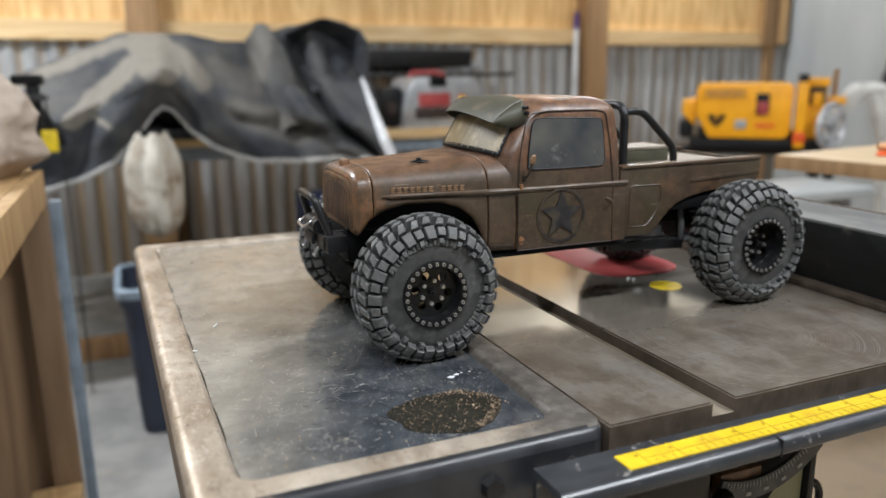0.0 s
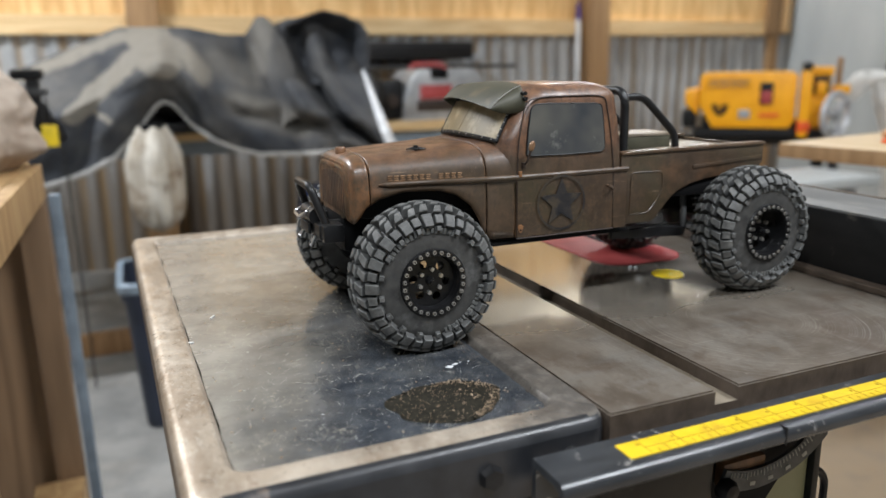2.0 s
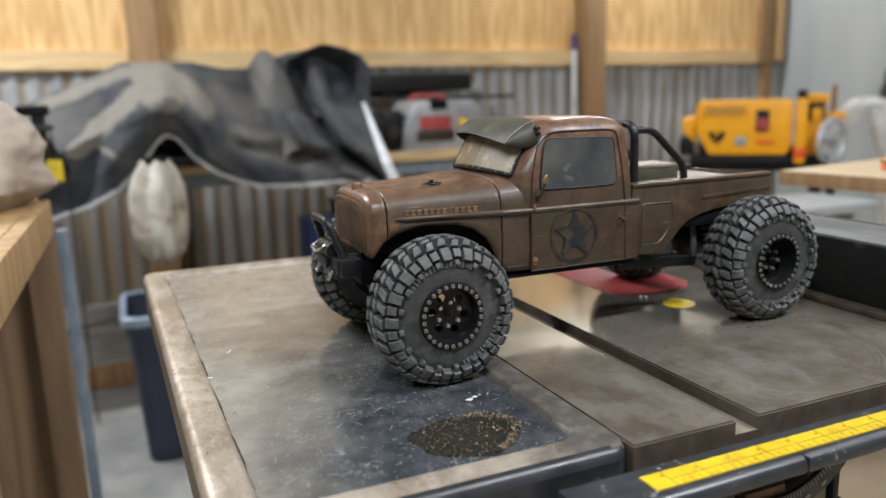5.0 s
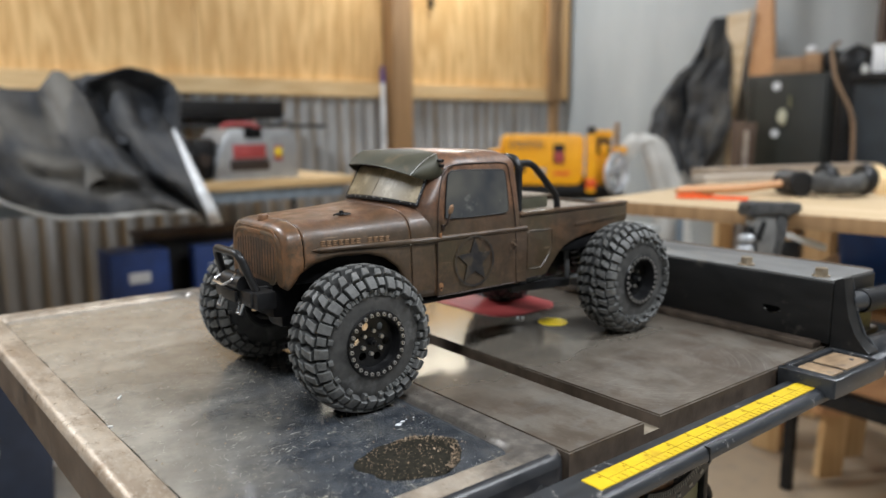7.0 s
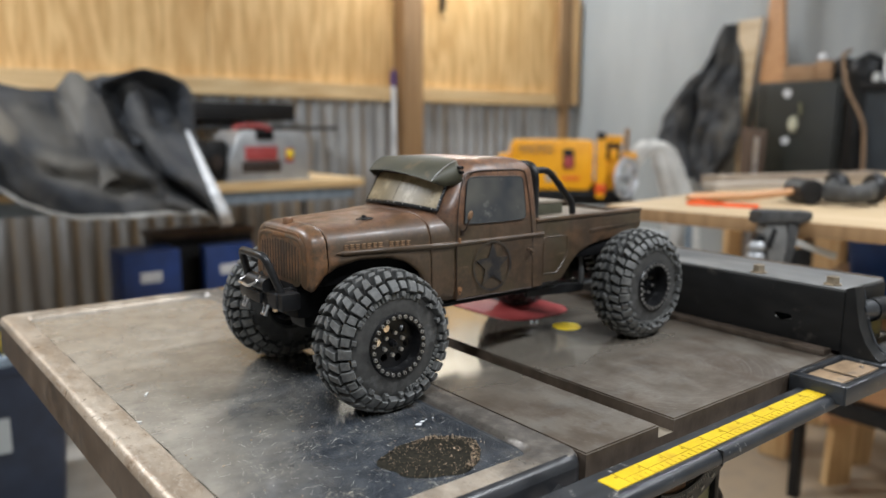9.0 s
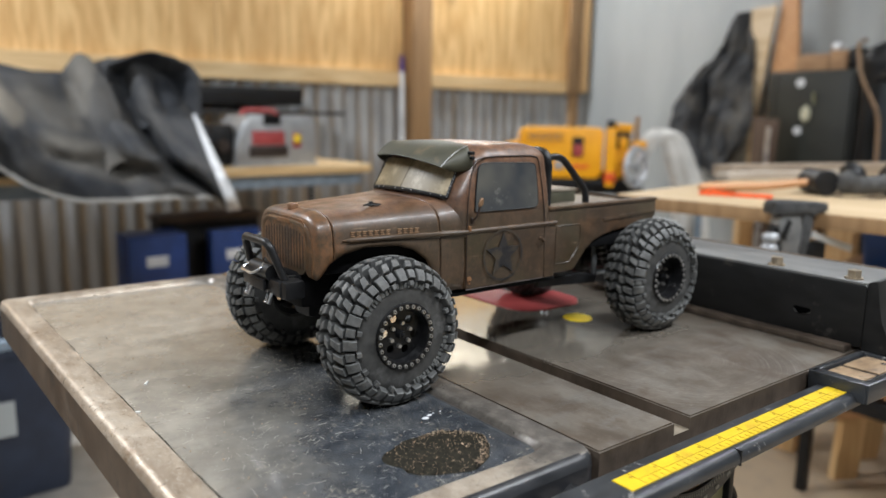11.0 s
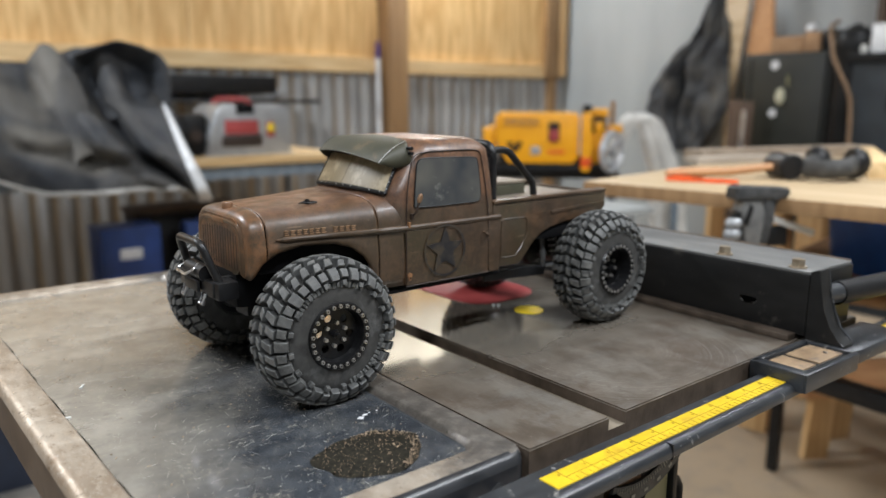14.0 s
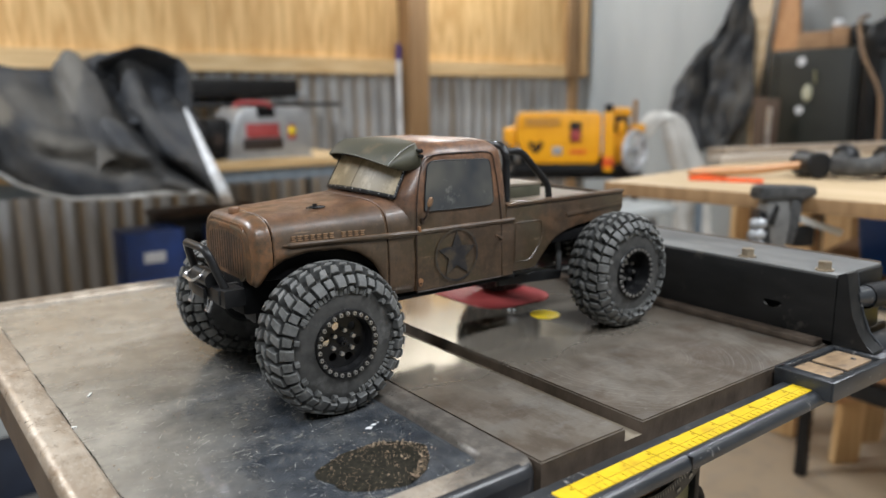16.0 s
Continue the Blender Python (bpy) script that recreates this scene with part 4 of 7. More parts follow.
# cabinet, legs, tilt scale below
part("saw_body", box((0.03, 0.06, 0.42), (0.224, 0.63, T - 0.05), 0.01), M["black_paint"], saw, "dark steel saw body")
part("side_panel", box((0.100, 0.035, 0.45), (0.222, 0.06, T - 0.045), 0.004), M["olive_panel"], saw, "olive drab sheet panel")
part("panel_edge", box((0.222, 0.03, 0.42), (0.229, 0.06, T - 0.04), 0.002), M["black_paint"], saw)
part("front_plate", box((-0.02, 0.012, T - 0.13), (0.10, 0.06, T - 0.046), 0.004), M["black_paint"], saw)
part("scale_recess", prism([(0.105, 0.735), (0.160, 0.735), (0.208, 0.795), (0.208, 0.822), (0.105, 0.822)], 0.0295, 0.0345, "y"), M["liner"], saw, "dark opening behind the scale", smooth=False)
AX0, AZ0, AR0, AR1 = 0.145, 0.870, 0.0805, 0.0965          # centre and radii of the tilt scale
arc_in = [(AX0 + AR0 * math.cos(radians(a)), AZ0 + AR0 * math.sin(radians(a))) for a in range(-112, -43, 4)]
arc_out = [(AX0 + AR1 * math.cos(radians(a)), AZ0 + AR1 * math.sin(radians(a))) for a in range(-44, -113, -4)]
sc = part("tilt_scale", prism(arc_in + arc_out, 0.0150, 0.0180, "y"), M["scale_grey"], saw, "curved dark grey tilt scale with pale marks", smooth=False)
for k in range(28):
    a = radians(-108 + 2.2 * k)
    l = 0.0058 if k % 5 == 0 else 0.0036
    r0 = AR0 + 0.0012
    part("scale_mark", bar((AX0 + r0 * math.cos(a), 0.0147, AZ0 + r0 * math.sin(a)), (AX0 + (r0 + l) * math.cos(a), 0.0147, AZ0 + (r0 + l) * math.sin(a)), 0.0006, 0.0006, up=(0, 1, 0)), M["fleck_grey"], sc, smooth=False)
for k in range(5):
    a = radians(-104 + 11 * k)
    c = (AX0 + (AR0 + 0.0108) * math.cos(a), AZ0 + (AR0 + 0.0108) * math.sin(a))
    part("scale_figure", bar((c[0] - 0.0024 * math.cos(a + 1.57), 0.0147, c[1] - 0.0024 * math.sin(a + 1.57)), (c[0] + 0.0024 * math.cos(a + 1.57), 0.0147, c[1] + 0.0024 * math.sin(a + 1.57)), 0.0030, 0.0006,
                             up=(0, 1, 0)), M["fleck_grey"], sc, "unreadable figure as a bar", smooth=False)
part("worm_block", box((0.116, 0.019, 0.776), (0.157, 0.029, 0.797), 0.003), M["rust_edge"], saw, "rust-orange iron block")
part("scale_knob", lathe([(0.0, 0.010), (0.006, 0.009), (0.0085, 0.005), (0.0085, 0.0)], 18, m=Matrix.Translation((0.114, 0.016, 0.781)) @ Matrix.Rotation(radians(90), 4, "X")), M["black_plastic"], saw, "round black knob")
part("dust_hose", tube(round_path([(0.12, 0.03, T - 0.12), (0.09, 0.028, T - 0.17), (0.05, 0.03, T - 0.26), (0.05, 0.04, T - 0.4)], 0.04), 0.014, 12), M["black_plastic"], saw,
     "black flexible hose")
part("tilt_handle", tube(round_path([(0.228, 0.04, T - 0.118), (0.240, 0.04, T - 0.117), (0.249, 0.04, T - 0.128), (0.250, 0.04, T - 0.20)], 0.010), 0.0032, 8), M["black_plastic"], saw)
for lx, ly in ((-0.01, 0.09), (0.19, 0.12), (-0.01, 0.6), (0.19, 0.6)):
    part("leg", bar((lx, ly, 0.0), (lx * 0.9 + 0.03, ly, T - 0.06), 0.05, 0.04, 0.004), M["black_paint"], saw, "black steel leg")

# ---- rip fence ----
fence = thing("rip_fence", (0.361, 0.0, T), "black box-section rip fence with a worn grey top on the saw", "rip fence", turn=-1.5)
bm = box((0.016, -0.004, 0.004), (0.108, 0.76, 0.066), 0.002)
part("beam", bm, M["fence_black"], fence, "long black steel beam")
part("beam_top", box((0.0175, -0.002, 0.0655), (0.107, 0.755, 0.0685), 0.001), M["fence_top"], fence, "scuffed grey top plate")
part("face_strip", box((0.000, 0.004, 0.0005), (0.016, 0.74, 0.0065), 0.001), M["iron_side"], fence, "rusty lower lip")
part("back_strip", box((0.108, 0.0, 0.004), (0.1105, 0.755, 0.0695), 0.001), M["wing_side"], fence, "dull brown wooden strip")
part("face_hole", prism([(0.057 + 0.0088 * math.cos(a) + 0.001 * math.sin(3 * a), 0.030 + 0.0034 * math.sin(a) + 0.0010 * math.cos(2 * a)) for a in [0.39 * i for i in range(16)]], 0.0150, 0.0166, "x"), M["hole_dark"], fence, "dark torn hole")
part("hole_lip", tube([(0.0157, 0.057 + 0.0092 * math.cos(a), 0.030 + 0.0040 * math.sin(a)) for a in [3.5 + 0.24 * i for i in range(11)]], 0.0005, 6), M["fence_top"], fence, "bare chipped lip of the hole")
for by in (0.016, 0.097):
    part("washer", rod((0.031, by, 0.0685), (0.031, by, 0.0698), 0.0085, seg=20), M["brass_bolt"], fence, "tarnished washer")
    part("bolt", rod((0.031, by, 0.0698), (0.031, by, 0.0770), 0.0066, seg=6), M["brass_bolt"], fence, "tarnished hexagon bolt")
# concave gusset between beam and head
part("gusset", prism([(-0.004, 0.0015), (-0.042, 0.0015), (-0.0415, 0.004), (-0.034, 0.008), (-0.026, 0.018), (-0.020, 0.034), (-0.0155, 0.054), (-0.0125, 0.0715), (-0.0105, 0.0720), (-0.004, 0.0690)],
                     0.017, 0.036, "x", 0.001), M["fence_black"], fence, "black curved gusset")
part("weld", tube([(0.036, -0.012, 0.070), (0.0365, -0.016, 0.050), (0.0365, -0.021, 0.032), (0.037, -0.028, 0.016), (0.038, -0.040, 0.004)], 0.0012, 8), M["rail_steel"], fence, "rubbed edge of the gusset")
HX0, HX1, HY0, HY1 = -0.081, 0.017, -0.0545, -0.004
part("head_foot", box((HX0, HY0, -0.012), (HX1, HY1, -0.001), 0.002), M["fence_black"], fence, "black fence head over the rail")
part("head_rim", box((HX0, HY0 - 0.002, -0.015), (HX1, HY0 + 0.004, 0.0022), 0.0018), M["rail_steel"], fence)
part("head_rim", box((HX0, HY1 - 0.006, -0.010), (0.014, HY1, 0.0022), 0.0015), M["rail_steel"], fence)
part("head_rim", box((HX0 - 0.001, HY0, -0.015), (HX0 + 0.012, HY1 - 0.001, 0.0022), 0.0015), M["rail_steel"], fence)
part("head_rim", box((HX1 - 0.006, HY0, -0.015), (HX1, HY1 - 0.001, 0.0022), 0.0015), M["rail_steel"], fence)
part("wood_pad", box((HX0 + 0.015, HY0 + 0.010, -0.004), (-0.041, HY1 - 0.009, 0.0003), 0.0008), M["pad_wood"], fence, "worn plywood insert")
part("wood_pad", box((-0.035, HY0 + 0.010, -0.004), (HX1 - 0.008, HY1 - 0.009, 0.0003), 0.0008), M["pad_wood"], fence, "worn plywood insert")
part("pad_screw", rod((-0.004, HY0 + 0.020, 0.0), (-0.004, HY0 + 0.020, 0.0012), 0.0022, seg=12), M["steel"], fence, "small bright screw")
part("head_arm", box((HX1, HY0 + 0.003, -0.014), (0.132, HY1 - 0.003, 0.001), 0.004), M["rail_steel"], fence, "worn blue-grey steel arm over the rail")
part("lock_handle", rod((0.056, -0.012, 0.044), (0.24, -0.030, 0.040), 0.0120, seg=18), M["black_plastic"], fence, "round black locking handle")
part("handle_collar", rod((0.034, -0.010, 0.046), (0.058, -0.0125, 0.0445), 0.0085, 0.0105, seg=18), M["rail_steel"], fence, "dull steel collar")

# trigger clamp gripping the edge of the assembly bench
KC = 1.67                         # size against a palm-sized clamp
clamp = thing("bar_clamp", (1.022, 0.406, 0.8165), "black and grey trigger clamp gripping the edge of the bench", "clamp", turn=-30)


def clamp_mesh(bm):
    bmesh.ops.scale(bm, vec=(KC, KC, KC), verts=bm.verts)
    return bm


for k in range(3):
    z0 = 0.0035 + 0.0125 * k
    bump = lathe([(0.0, -0.0062), (0.0072, -0.0058), (0.0098, -0.0032), (0.0104, 0.0), (0.0098, 0.0032), (0.0072, 0.0058), (0.0, 0.0062)], 16,
                 m=Matrix.Translation((-0.0240 + 0.0012 * k, -0.001, z0 + 0.004)) @ Matrix.Rotation(radians(-8), 4, "Y"))
    part("grip_bump", clamp_mesh(bump), M["grey_metal"], clamp, "pale finger bump of the grip")
part("grip", clamp_mesh(tube([(-0.021, 0.004, -0.004), (-0.0205, 0.004, 0.015), (-0.018, 0.003, 0.030), (-0.012, 0.0, 0.044)], 0.0098, 12)), M["black_plastic"], clamp, "black ribbed grip")
part("body", clamp_mesh(prism([(-0.012, 0.0), (0.007, -0.003), (0.011, 0.018), (0.009, 0.040), (0.011, 0.060), (-0.017, 0.060), (-0.020, 0.048), (-0.012, 0.036)], -0.010, 0.010, "y", 0.004)), M["fence_top"],
     clamp, "scuffed grey body")
part("trigger", clamp_mesh(prism([(-0.017, 0.034), (-0.010, 0.030), (-0.004, 0.052), (-0.008, 0.055)], -0.0125, -0.009, "y", 0.001)), M["black_plastic"], clamp, "dark trigger")
part("back_plate", clamp_mesh(prism([(0.009, 0.010), (0.016, 0.006), (0.022, 0.034), (0.025, 0.061), (0.010, 0.061)], -0.011, 0.011, "y", 0.003)), M["scale_grey"], clamp, "dark grey back of the body")
part("head", clamp_mesh(prism([(-0.028, 0.0640), (-0.026, 0.0600), (0.018, 0.0610), (0.022, 0.0622), (0.036, 0.0622), (0.040, 0.0665), (0.038, 0.0735), (-0.020, 0.0765), (-0.026, 0.0740)], -0.013, 0.013, "y",
                              0.003)), M["scale_grey"], clamp, "dark grey jaw")
part("jaw_bar", clamp_mesh(bar((0.020, 0.0, 0.039), (0.078, -0.004, 0.019), 0.008, 0.0080, 0.001)), M["hose_white"], clamp, "pale steel bar")
part("lever", clamp_mesh(box((0.020, -0.006, 0.004), (0.046, 0.006, 0.028), 0.004)), M["black_plastic"], clamp, "dark lower lever")


# ---- model truck ----
CY = 0.2645
truck = thing("model_truck", (0, CY, T), "weathered rusty brown scale model pickup truck with huge knobbly tyres", "model truck")
RT, RW = 0.0592, 0.0485       # tyre radius and width
AXF, AXR, TRK = -0.0560, 0.2790, 0.0925


def tyre_profile(s):
    """Half-way round the carcass: s from -1 (inner bead) to 1 (outer bead): (axial, radius)."""
    a = s * math.pi * 0.5
    k = abs(math.sin(a)) ** 0.72 * (1 if s >= 0 else -1)
    ax = 0.0215 * k
    cr = abs(math.cos(a)) ** 0.55
    return ax, 0.0266 + (RT - 0.0076 - 0.0266) * cr


def make_tyre():
    bm = bmesh.new()
    seg, ns = 96, 34
    rows = []
    prof = [(0.0195, 0.0244)] + [tyre_profile(1 - 2 * i / ns) for i in range(ns + 1)] + [(-0.0195, 0.0244)]
    for ax, r in prof:
        rows.append([bm.verts.new((r * math.cos(2 * math.pi * k / seg), ax, r * math.sin(2 * math.pi * k / seg))) for k in range(seg)])
    for a, b in zip(rows, rows[1:] + rows[:1]):
        for k in range(seg):
            j = (k + 1) % seg
            bm.faces.new((a[k], a[j], b[j], b[k]))
    return bm


def lug(bm, t0, t1, s0, s1, h, skew=0.0, taper=0.82, neck=0.0):
    """One tread block between two angles and two profile places: sides coloured as shaded, a worn chamfer coloured as
    lit and a flat top; neck narrows its crown end.
    """
    def at(t, s, up):
        ax, r = tyre_profile(s)
        ax2, r2 = tyre_profile(s + 0.01)
        ax1, r1 = tyre_profile(s - 0.01)
        n = Vector((-(r2 - r1), ax2 - ax1)).normalized()
        if n.y < 0:
            n = -n
        ax, r = ax + n.x * up, r + n.y * up
        return (r * math.cos(t), ax, r * math.sin(t))
    ns = 3
    tm = (t0 + t1) / 2
    rows = []
    for up, k, g in ((-0.0006, 1.0, 1.0), (h - 0.0008, taper, 0.93), (h, taper - 0.13, 0.86)):
        row = []
        for i in range(ns + 1):
            f = i / ns
            w = k * (1 - neck * (1 - f))
            sp = s0 + (s1 - s0) * (0.5 + (f - 0.5) * g)
            row.append([bm.verts.new(at(tm + (t0 - tm) * w + skew * f, sp, up)), bm.verts.new(at(tm + (t1 - tm) * w + skew * f, sp, up))])
        rows.append(row)
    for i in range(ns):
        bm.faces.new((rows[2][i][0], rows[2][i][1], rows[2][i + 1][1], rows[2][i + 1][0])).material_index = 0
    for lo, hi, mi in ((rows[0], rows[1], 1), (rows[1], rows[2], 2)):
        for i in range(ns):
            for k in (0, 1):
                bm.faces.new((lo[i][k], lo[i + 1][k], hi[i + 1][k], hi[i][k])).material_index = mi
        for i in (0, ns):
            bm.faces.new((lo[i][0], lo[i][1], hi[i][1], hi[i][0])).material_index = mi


def make_tread():
    bm = bmesh.new()
    N = 17
    p = 2 * math.pi / N
    for k in range(N):
        for side in (1, -1):
            t = k * p + (0 if side > 0 else p / 2)
            j = random.uniform(-0.03, 0.03) * p
            # crown blocks, two to a pitch, leaning
            lug(bm, t + 0.015 * p + j, t + 0.425 * p + j, side * 0.012, side * 0.105, 0.0080, skew=0.06, taper=0.76)
            lug(bm, t + 0.53 * p + j, t + 0.92 * p + j, side * 0.052, side * 0.165, 0.0078, skew=0.05, taper=0.76)
            # shoulder bar and the broad block at its end
            lug(bm, t + 0.015 * p + j, t + 0.435 * p + j, side * 0.146, side * 0.392, 0.0078, skew=0.06, taper=0.78, neck=0.28)
            lug(bm, t + 0.06 * p + j, t + 0.56 * p + j, side * 0.405, side * 0.715, 0.0058, skew=0.0, taper=0.86)
            # bar between, with a shorter block and a small foot
            lug(bm, t + 0.535 * p + j, t + 0.93 * p + j, side * 0.208, side * 0.432, 0.0076, skew=0.06, taper=0.78, neck=0.24)
            lug(bm, t + 0.62 * p + j, t + 1.03 * p + j, side * 0.448, side * 0.655, 0.0056, skew=0.0, taper=0.86)
            lug(bm, t + 0.69 * p + j, t + 0.97 * p + j, side * 0.690, side * 0.800, 0.0038, skew=0.0, taper=0.84)
    return bm


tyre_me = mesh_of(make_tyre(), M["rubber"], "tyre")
tread_me = mesh_of(make_tread(), [M["tread_rubber"], M["lug_shaded"], M["lug_lit"]], "tread", smooth=False)
# raised sidewall lettering too small to read: short bars
bm = bmesh.new()
for a0, cnt in ((68, 19), (292, 14)):
    for k in range(cnt):
        a = radians(a0 + k * 5.0)
        for rr, dr in ((0.0405, 0.0),):
            w, tall = 0.0009 + 0.0007 * ((k * 7) % 5) / 4, 0.0019 + 0.0006 * ((k * 3) % 2)
            c = Vector((rr * math.cos(a), 0, rr * math.sin(a)))
            m = Matrix.Translation((c.x, -0.0204, c.z)) @ Matrix.Rotation(-a, 4, "Y")
            box((-tall, -0.0016, -w), (tall, 0.0008, w), 0.0003, bm, m)
# bars paler than the sidewall, as light would pick out raised letters
text_me = mesh_of(bm, M["lug_lit"], "sidewall_mark")

ring = lathe([(0.0266, 0.0), (0.0269, 0.0015), (0.0260, 0.0030), (0.0217, 0.0030), (0.0211, 0.0015), (0.0211, -0.004), (0.0266, -0.004)], 48, closed=True,
             m=Matrix.Rotation(radians(90), 4, "X"))
ring_me = mesh_of(ring, M["rim_black"], "beadlock_ring")
barrel = lathe([(0.0244, 0.0), (0.0211, -0.002), (0.0201, -0.0075), (0.0192, -0.036), (0.0244, -0.038)], 48, m=Matrix.Rotation(radians(90), 4, "X"))
barrel_me = mesh_of(barrel, M["rim_black"], "barrel")


def make_dish(depth):
    """Wheel disc with six round holes, built as rings of quads round each hole."""
    bm = bmesh.new()
    holes, ro, ri, rh = 6, 0.0202, 0.0030, 0.0034
    rc = 0.0137
    for side in (0.0, 0.002):
        for k in range(holes):
            a0 = 2 * math.pi * k / holes
            n = 24
            inner_ring, outer_ring = [], []
            for i in range(n):
                b = 2 * math.pi * i / n
                inner_ring.append((rc * math.cos(a0) + rh * math.cos(b + a0), rc * math.sin(a0) + rh * math.sin(b + a0)))
                # point of the sector's rim in that direction
                ca, sa = math.cos(b), math.sin(b)
                u = max(-1, min(1, ca * 1.6))
                w = max(-1, min(1, sa * 1.6))
                r = rc + (ro - rc) * u if u > 0 else rc + (rc - ri) * u
                ang = a0 + w * math.pi / holes
                outer_ring.append((r * math.cos(ang), r * math.sin(ang)))
            vi = [bm.verts.new((x, depth + side, z)) for x, z in inner_ring]
            vo = [bm.verts.new((x, depth + side, z)) for x, z in outer_ring]
            for i in range(n):
                j = (i + 1) % n
                bm.faces.new((vi[i], vi[j], vo[j], vo[i]))
    bmesh.ops.remove_doubles(bm, verts=bm.verts, dist=0.00002)
    return bm


dish_me = {"front": mesh_of(make_dish(0.0060), M["rim_black"], "disc", smooth=False), "rear": mesh_of(make_dish(0.0090), M["rim_black"], "disc", smooth=False)}
bolt_bm = rod((0, 0, 0), (0, -0.0013, 0), 0.0017, 0.0014, 10)
outer_faces = set(bolt_bm.faces)
rod((0, -0.0010, 0), (0, -0.00135, 0), 0.0007, seg=8, bm=bolt_bm)
for f in bolt_bm.faces:
    f.material_index = 0 if f in outer_faces else 1
bolt_me = mesh_of(bolt_bm, [M["bolt_steel"], M["liner"]], "beadlock_bolt")
nut_me = mesh_of(rod((0, 0.001, 0), (0, -0.0028, 0), 0.0019, 0.0017, 6), M["bolt_steel"], "lug_nut")
cap_bm = rod((0, 0.002, 0), (0, -0.0045, 0), 0.0036, 0.0030, 16)
rod((0, -0.0044, 0), (0, -0.0065, 0), 0.0018, 0.0015, 12, cap_bm)
cap_me = mesh_of(cap_bm, M["rim_black"], "hub_cap")


def sub(name, me, parent, m=None, label=""):
    ob = new(name, me)
    ob.parent = parent
    ob.matrix_basis = m or Matrix()
    if label:
        ob["label"] = label
    return ob


for wx, side, end in ((AXF, -1, "front"), (AXR, -1, "rear"), (AXF, 1, "front"), (AXR, 1, "rear")):
    wheel = new("wheel")
    wheel.empty_display_size = 0.02
    wheel.parent = truck
    wheel["label"] = "black beadlock wheel with a big knobbly tyre"
    spin = {("front", -1): 8, ("rear", -1): 41, ("front", 1): 23, ("rear", 1): 66}[(end, side)]
    wheel.matrix_basis = pose(wx, side * TRK, (0.0528 if end == "front" else RT - 0.0008), 0, spin, 0 if side < 0 else 180)
    sub("tyre", tyre_me, wheel, None, "dusty black rubber tyre")
    sub("tread", tread_me, wheel, None, "deep black tread blocks")
    mark = sub("sidewall_mark", text_me, wheel, None, "raised unreadable sidewall lettering")
    mark["kind"] = "stuff"
    o = Matrix.Translation((0, -0.0205, 0))
    sub("beadlock_ring", ring_me, wheel, o, "black beadlock ring")
    sub("barrel", barrel_me, wheel, o)
    sub("disc", dish_me[end], wheel, o, "black wheel disc with round holes")
    for k in range(26):
        a = 2 * math.pi * k / 26
        sub("beadlock_bolt", bolt_me, wheel, o @ Matrix.Translation((0.0239 * math.cos(a), -0.0030, 0.0239 * math.sin(a))))
    dd = 0.0060 if end == "front" else 0.0090
    for k in range(6):
        a = 2 * math.pi * (k + 0.5) / 6
        sub("lug_nut", nut_me, wheel, o @ Matrix.Translation((0.0092 * math.cos(a), dd, 0.0092 * math.sin(a))))
    sub("hub_cap", cap_me, wheel, o @ Matrix.Translation((0, dd, 0)))

# -- body shell --
BW = 0.0725                    # half width of the cab at the belt
HB, HT = 0.1225, 0.146         # belt and bonnet height


def half_width(x):
    return smooth_curve([(-0.1005, 0.0465), (-0.0995, 0.0500), (-0.0970, 0.0530), (-0.092, 0.0550), (-0.085, 0.0563), (-0.03, 0.0635), (0.010, 0.0708), (0.034, BW), (0.16, BW)], x)


def top_height(x):
    return smooth_curve([(-0.1005, 0.1365), (-0.0990, 0.1400), (-0.096, 0.1422), (-0.090, 0.1434), (-0.06, 0.1448), (-0.02, 0.1470), (0.012, 0.1495), (0.036, 0.152)], x)


def bottom_height(x):
    return smooth_curve([(-0.1005, 0.0915), (-0.0985, 0.0900), (-0.096, 0.0925), (-0.089, 0.1030), (-0.077, 0.1100), (-0.058, 0.1145), (-0.03, 0.1140), (-0.015, 0.1095),
                         (-0.003, 0.100), (0.004, 0.087), (0.009, 0.073), (0.015, 0.0705), (0.16, 0.069)], x)


def shell_section(x, grow=0.0, zlim=None):
    """From the near sill over the top to the far sill."""
    w, zt, zb = half_width(x) + grow, top_height(x) + grow, bottom_height(x)
    sh = HB - 0.003
    side = []
    for k in range(7):
        z = zb + (sh - zb) * k / 6
        bulge = 0.0012 * math.sin(math.pi * k / 6)
        side.append((w + bulge, z))
    arc = []
    for k in range(1, 13):
        a = math.pi / 2 * k / 12
        arc.append((w * abs(math.cos(a)) ** 0.42 if k < 12 else 0.0, sh + (zt - sh) * math.sin(a) ** 0.72))
    half = side + arc
    return [(x, -y, z) for y, z in half] + [(x, y, z) for y, z in reversed(half[:-1])]


def shell(name, xs, mat, label, grow=0.0):
    ob = part(name, loft([shell_section(x, grow) for x in xs]), mat, truck, label)
    md = ob.modifiers.new("thick", "SOLIDIFY")
    md.thickness, md.offset = 0.0011, -1
    return ob


def span(a, b, n):
    return [a + (b - a) * i / n for i in range(n + 1)]


shell("grille_shell", [-0.1005, -0.1000, -0.0995, -0.0988, -0.0980, -0.0970, -0.0955, -0.0935, -0.0915, -0.0895, -0.0880, -0.0862], M["rust_shell"], "rust-worn rounded radiator shell")
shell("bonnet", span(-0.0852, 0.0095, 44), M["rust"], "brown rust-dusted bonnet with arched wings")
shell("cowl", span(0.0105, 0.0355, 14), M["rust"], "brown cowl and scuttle")

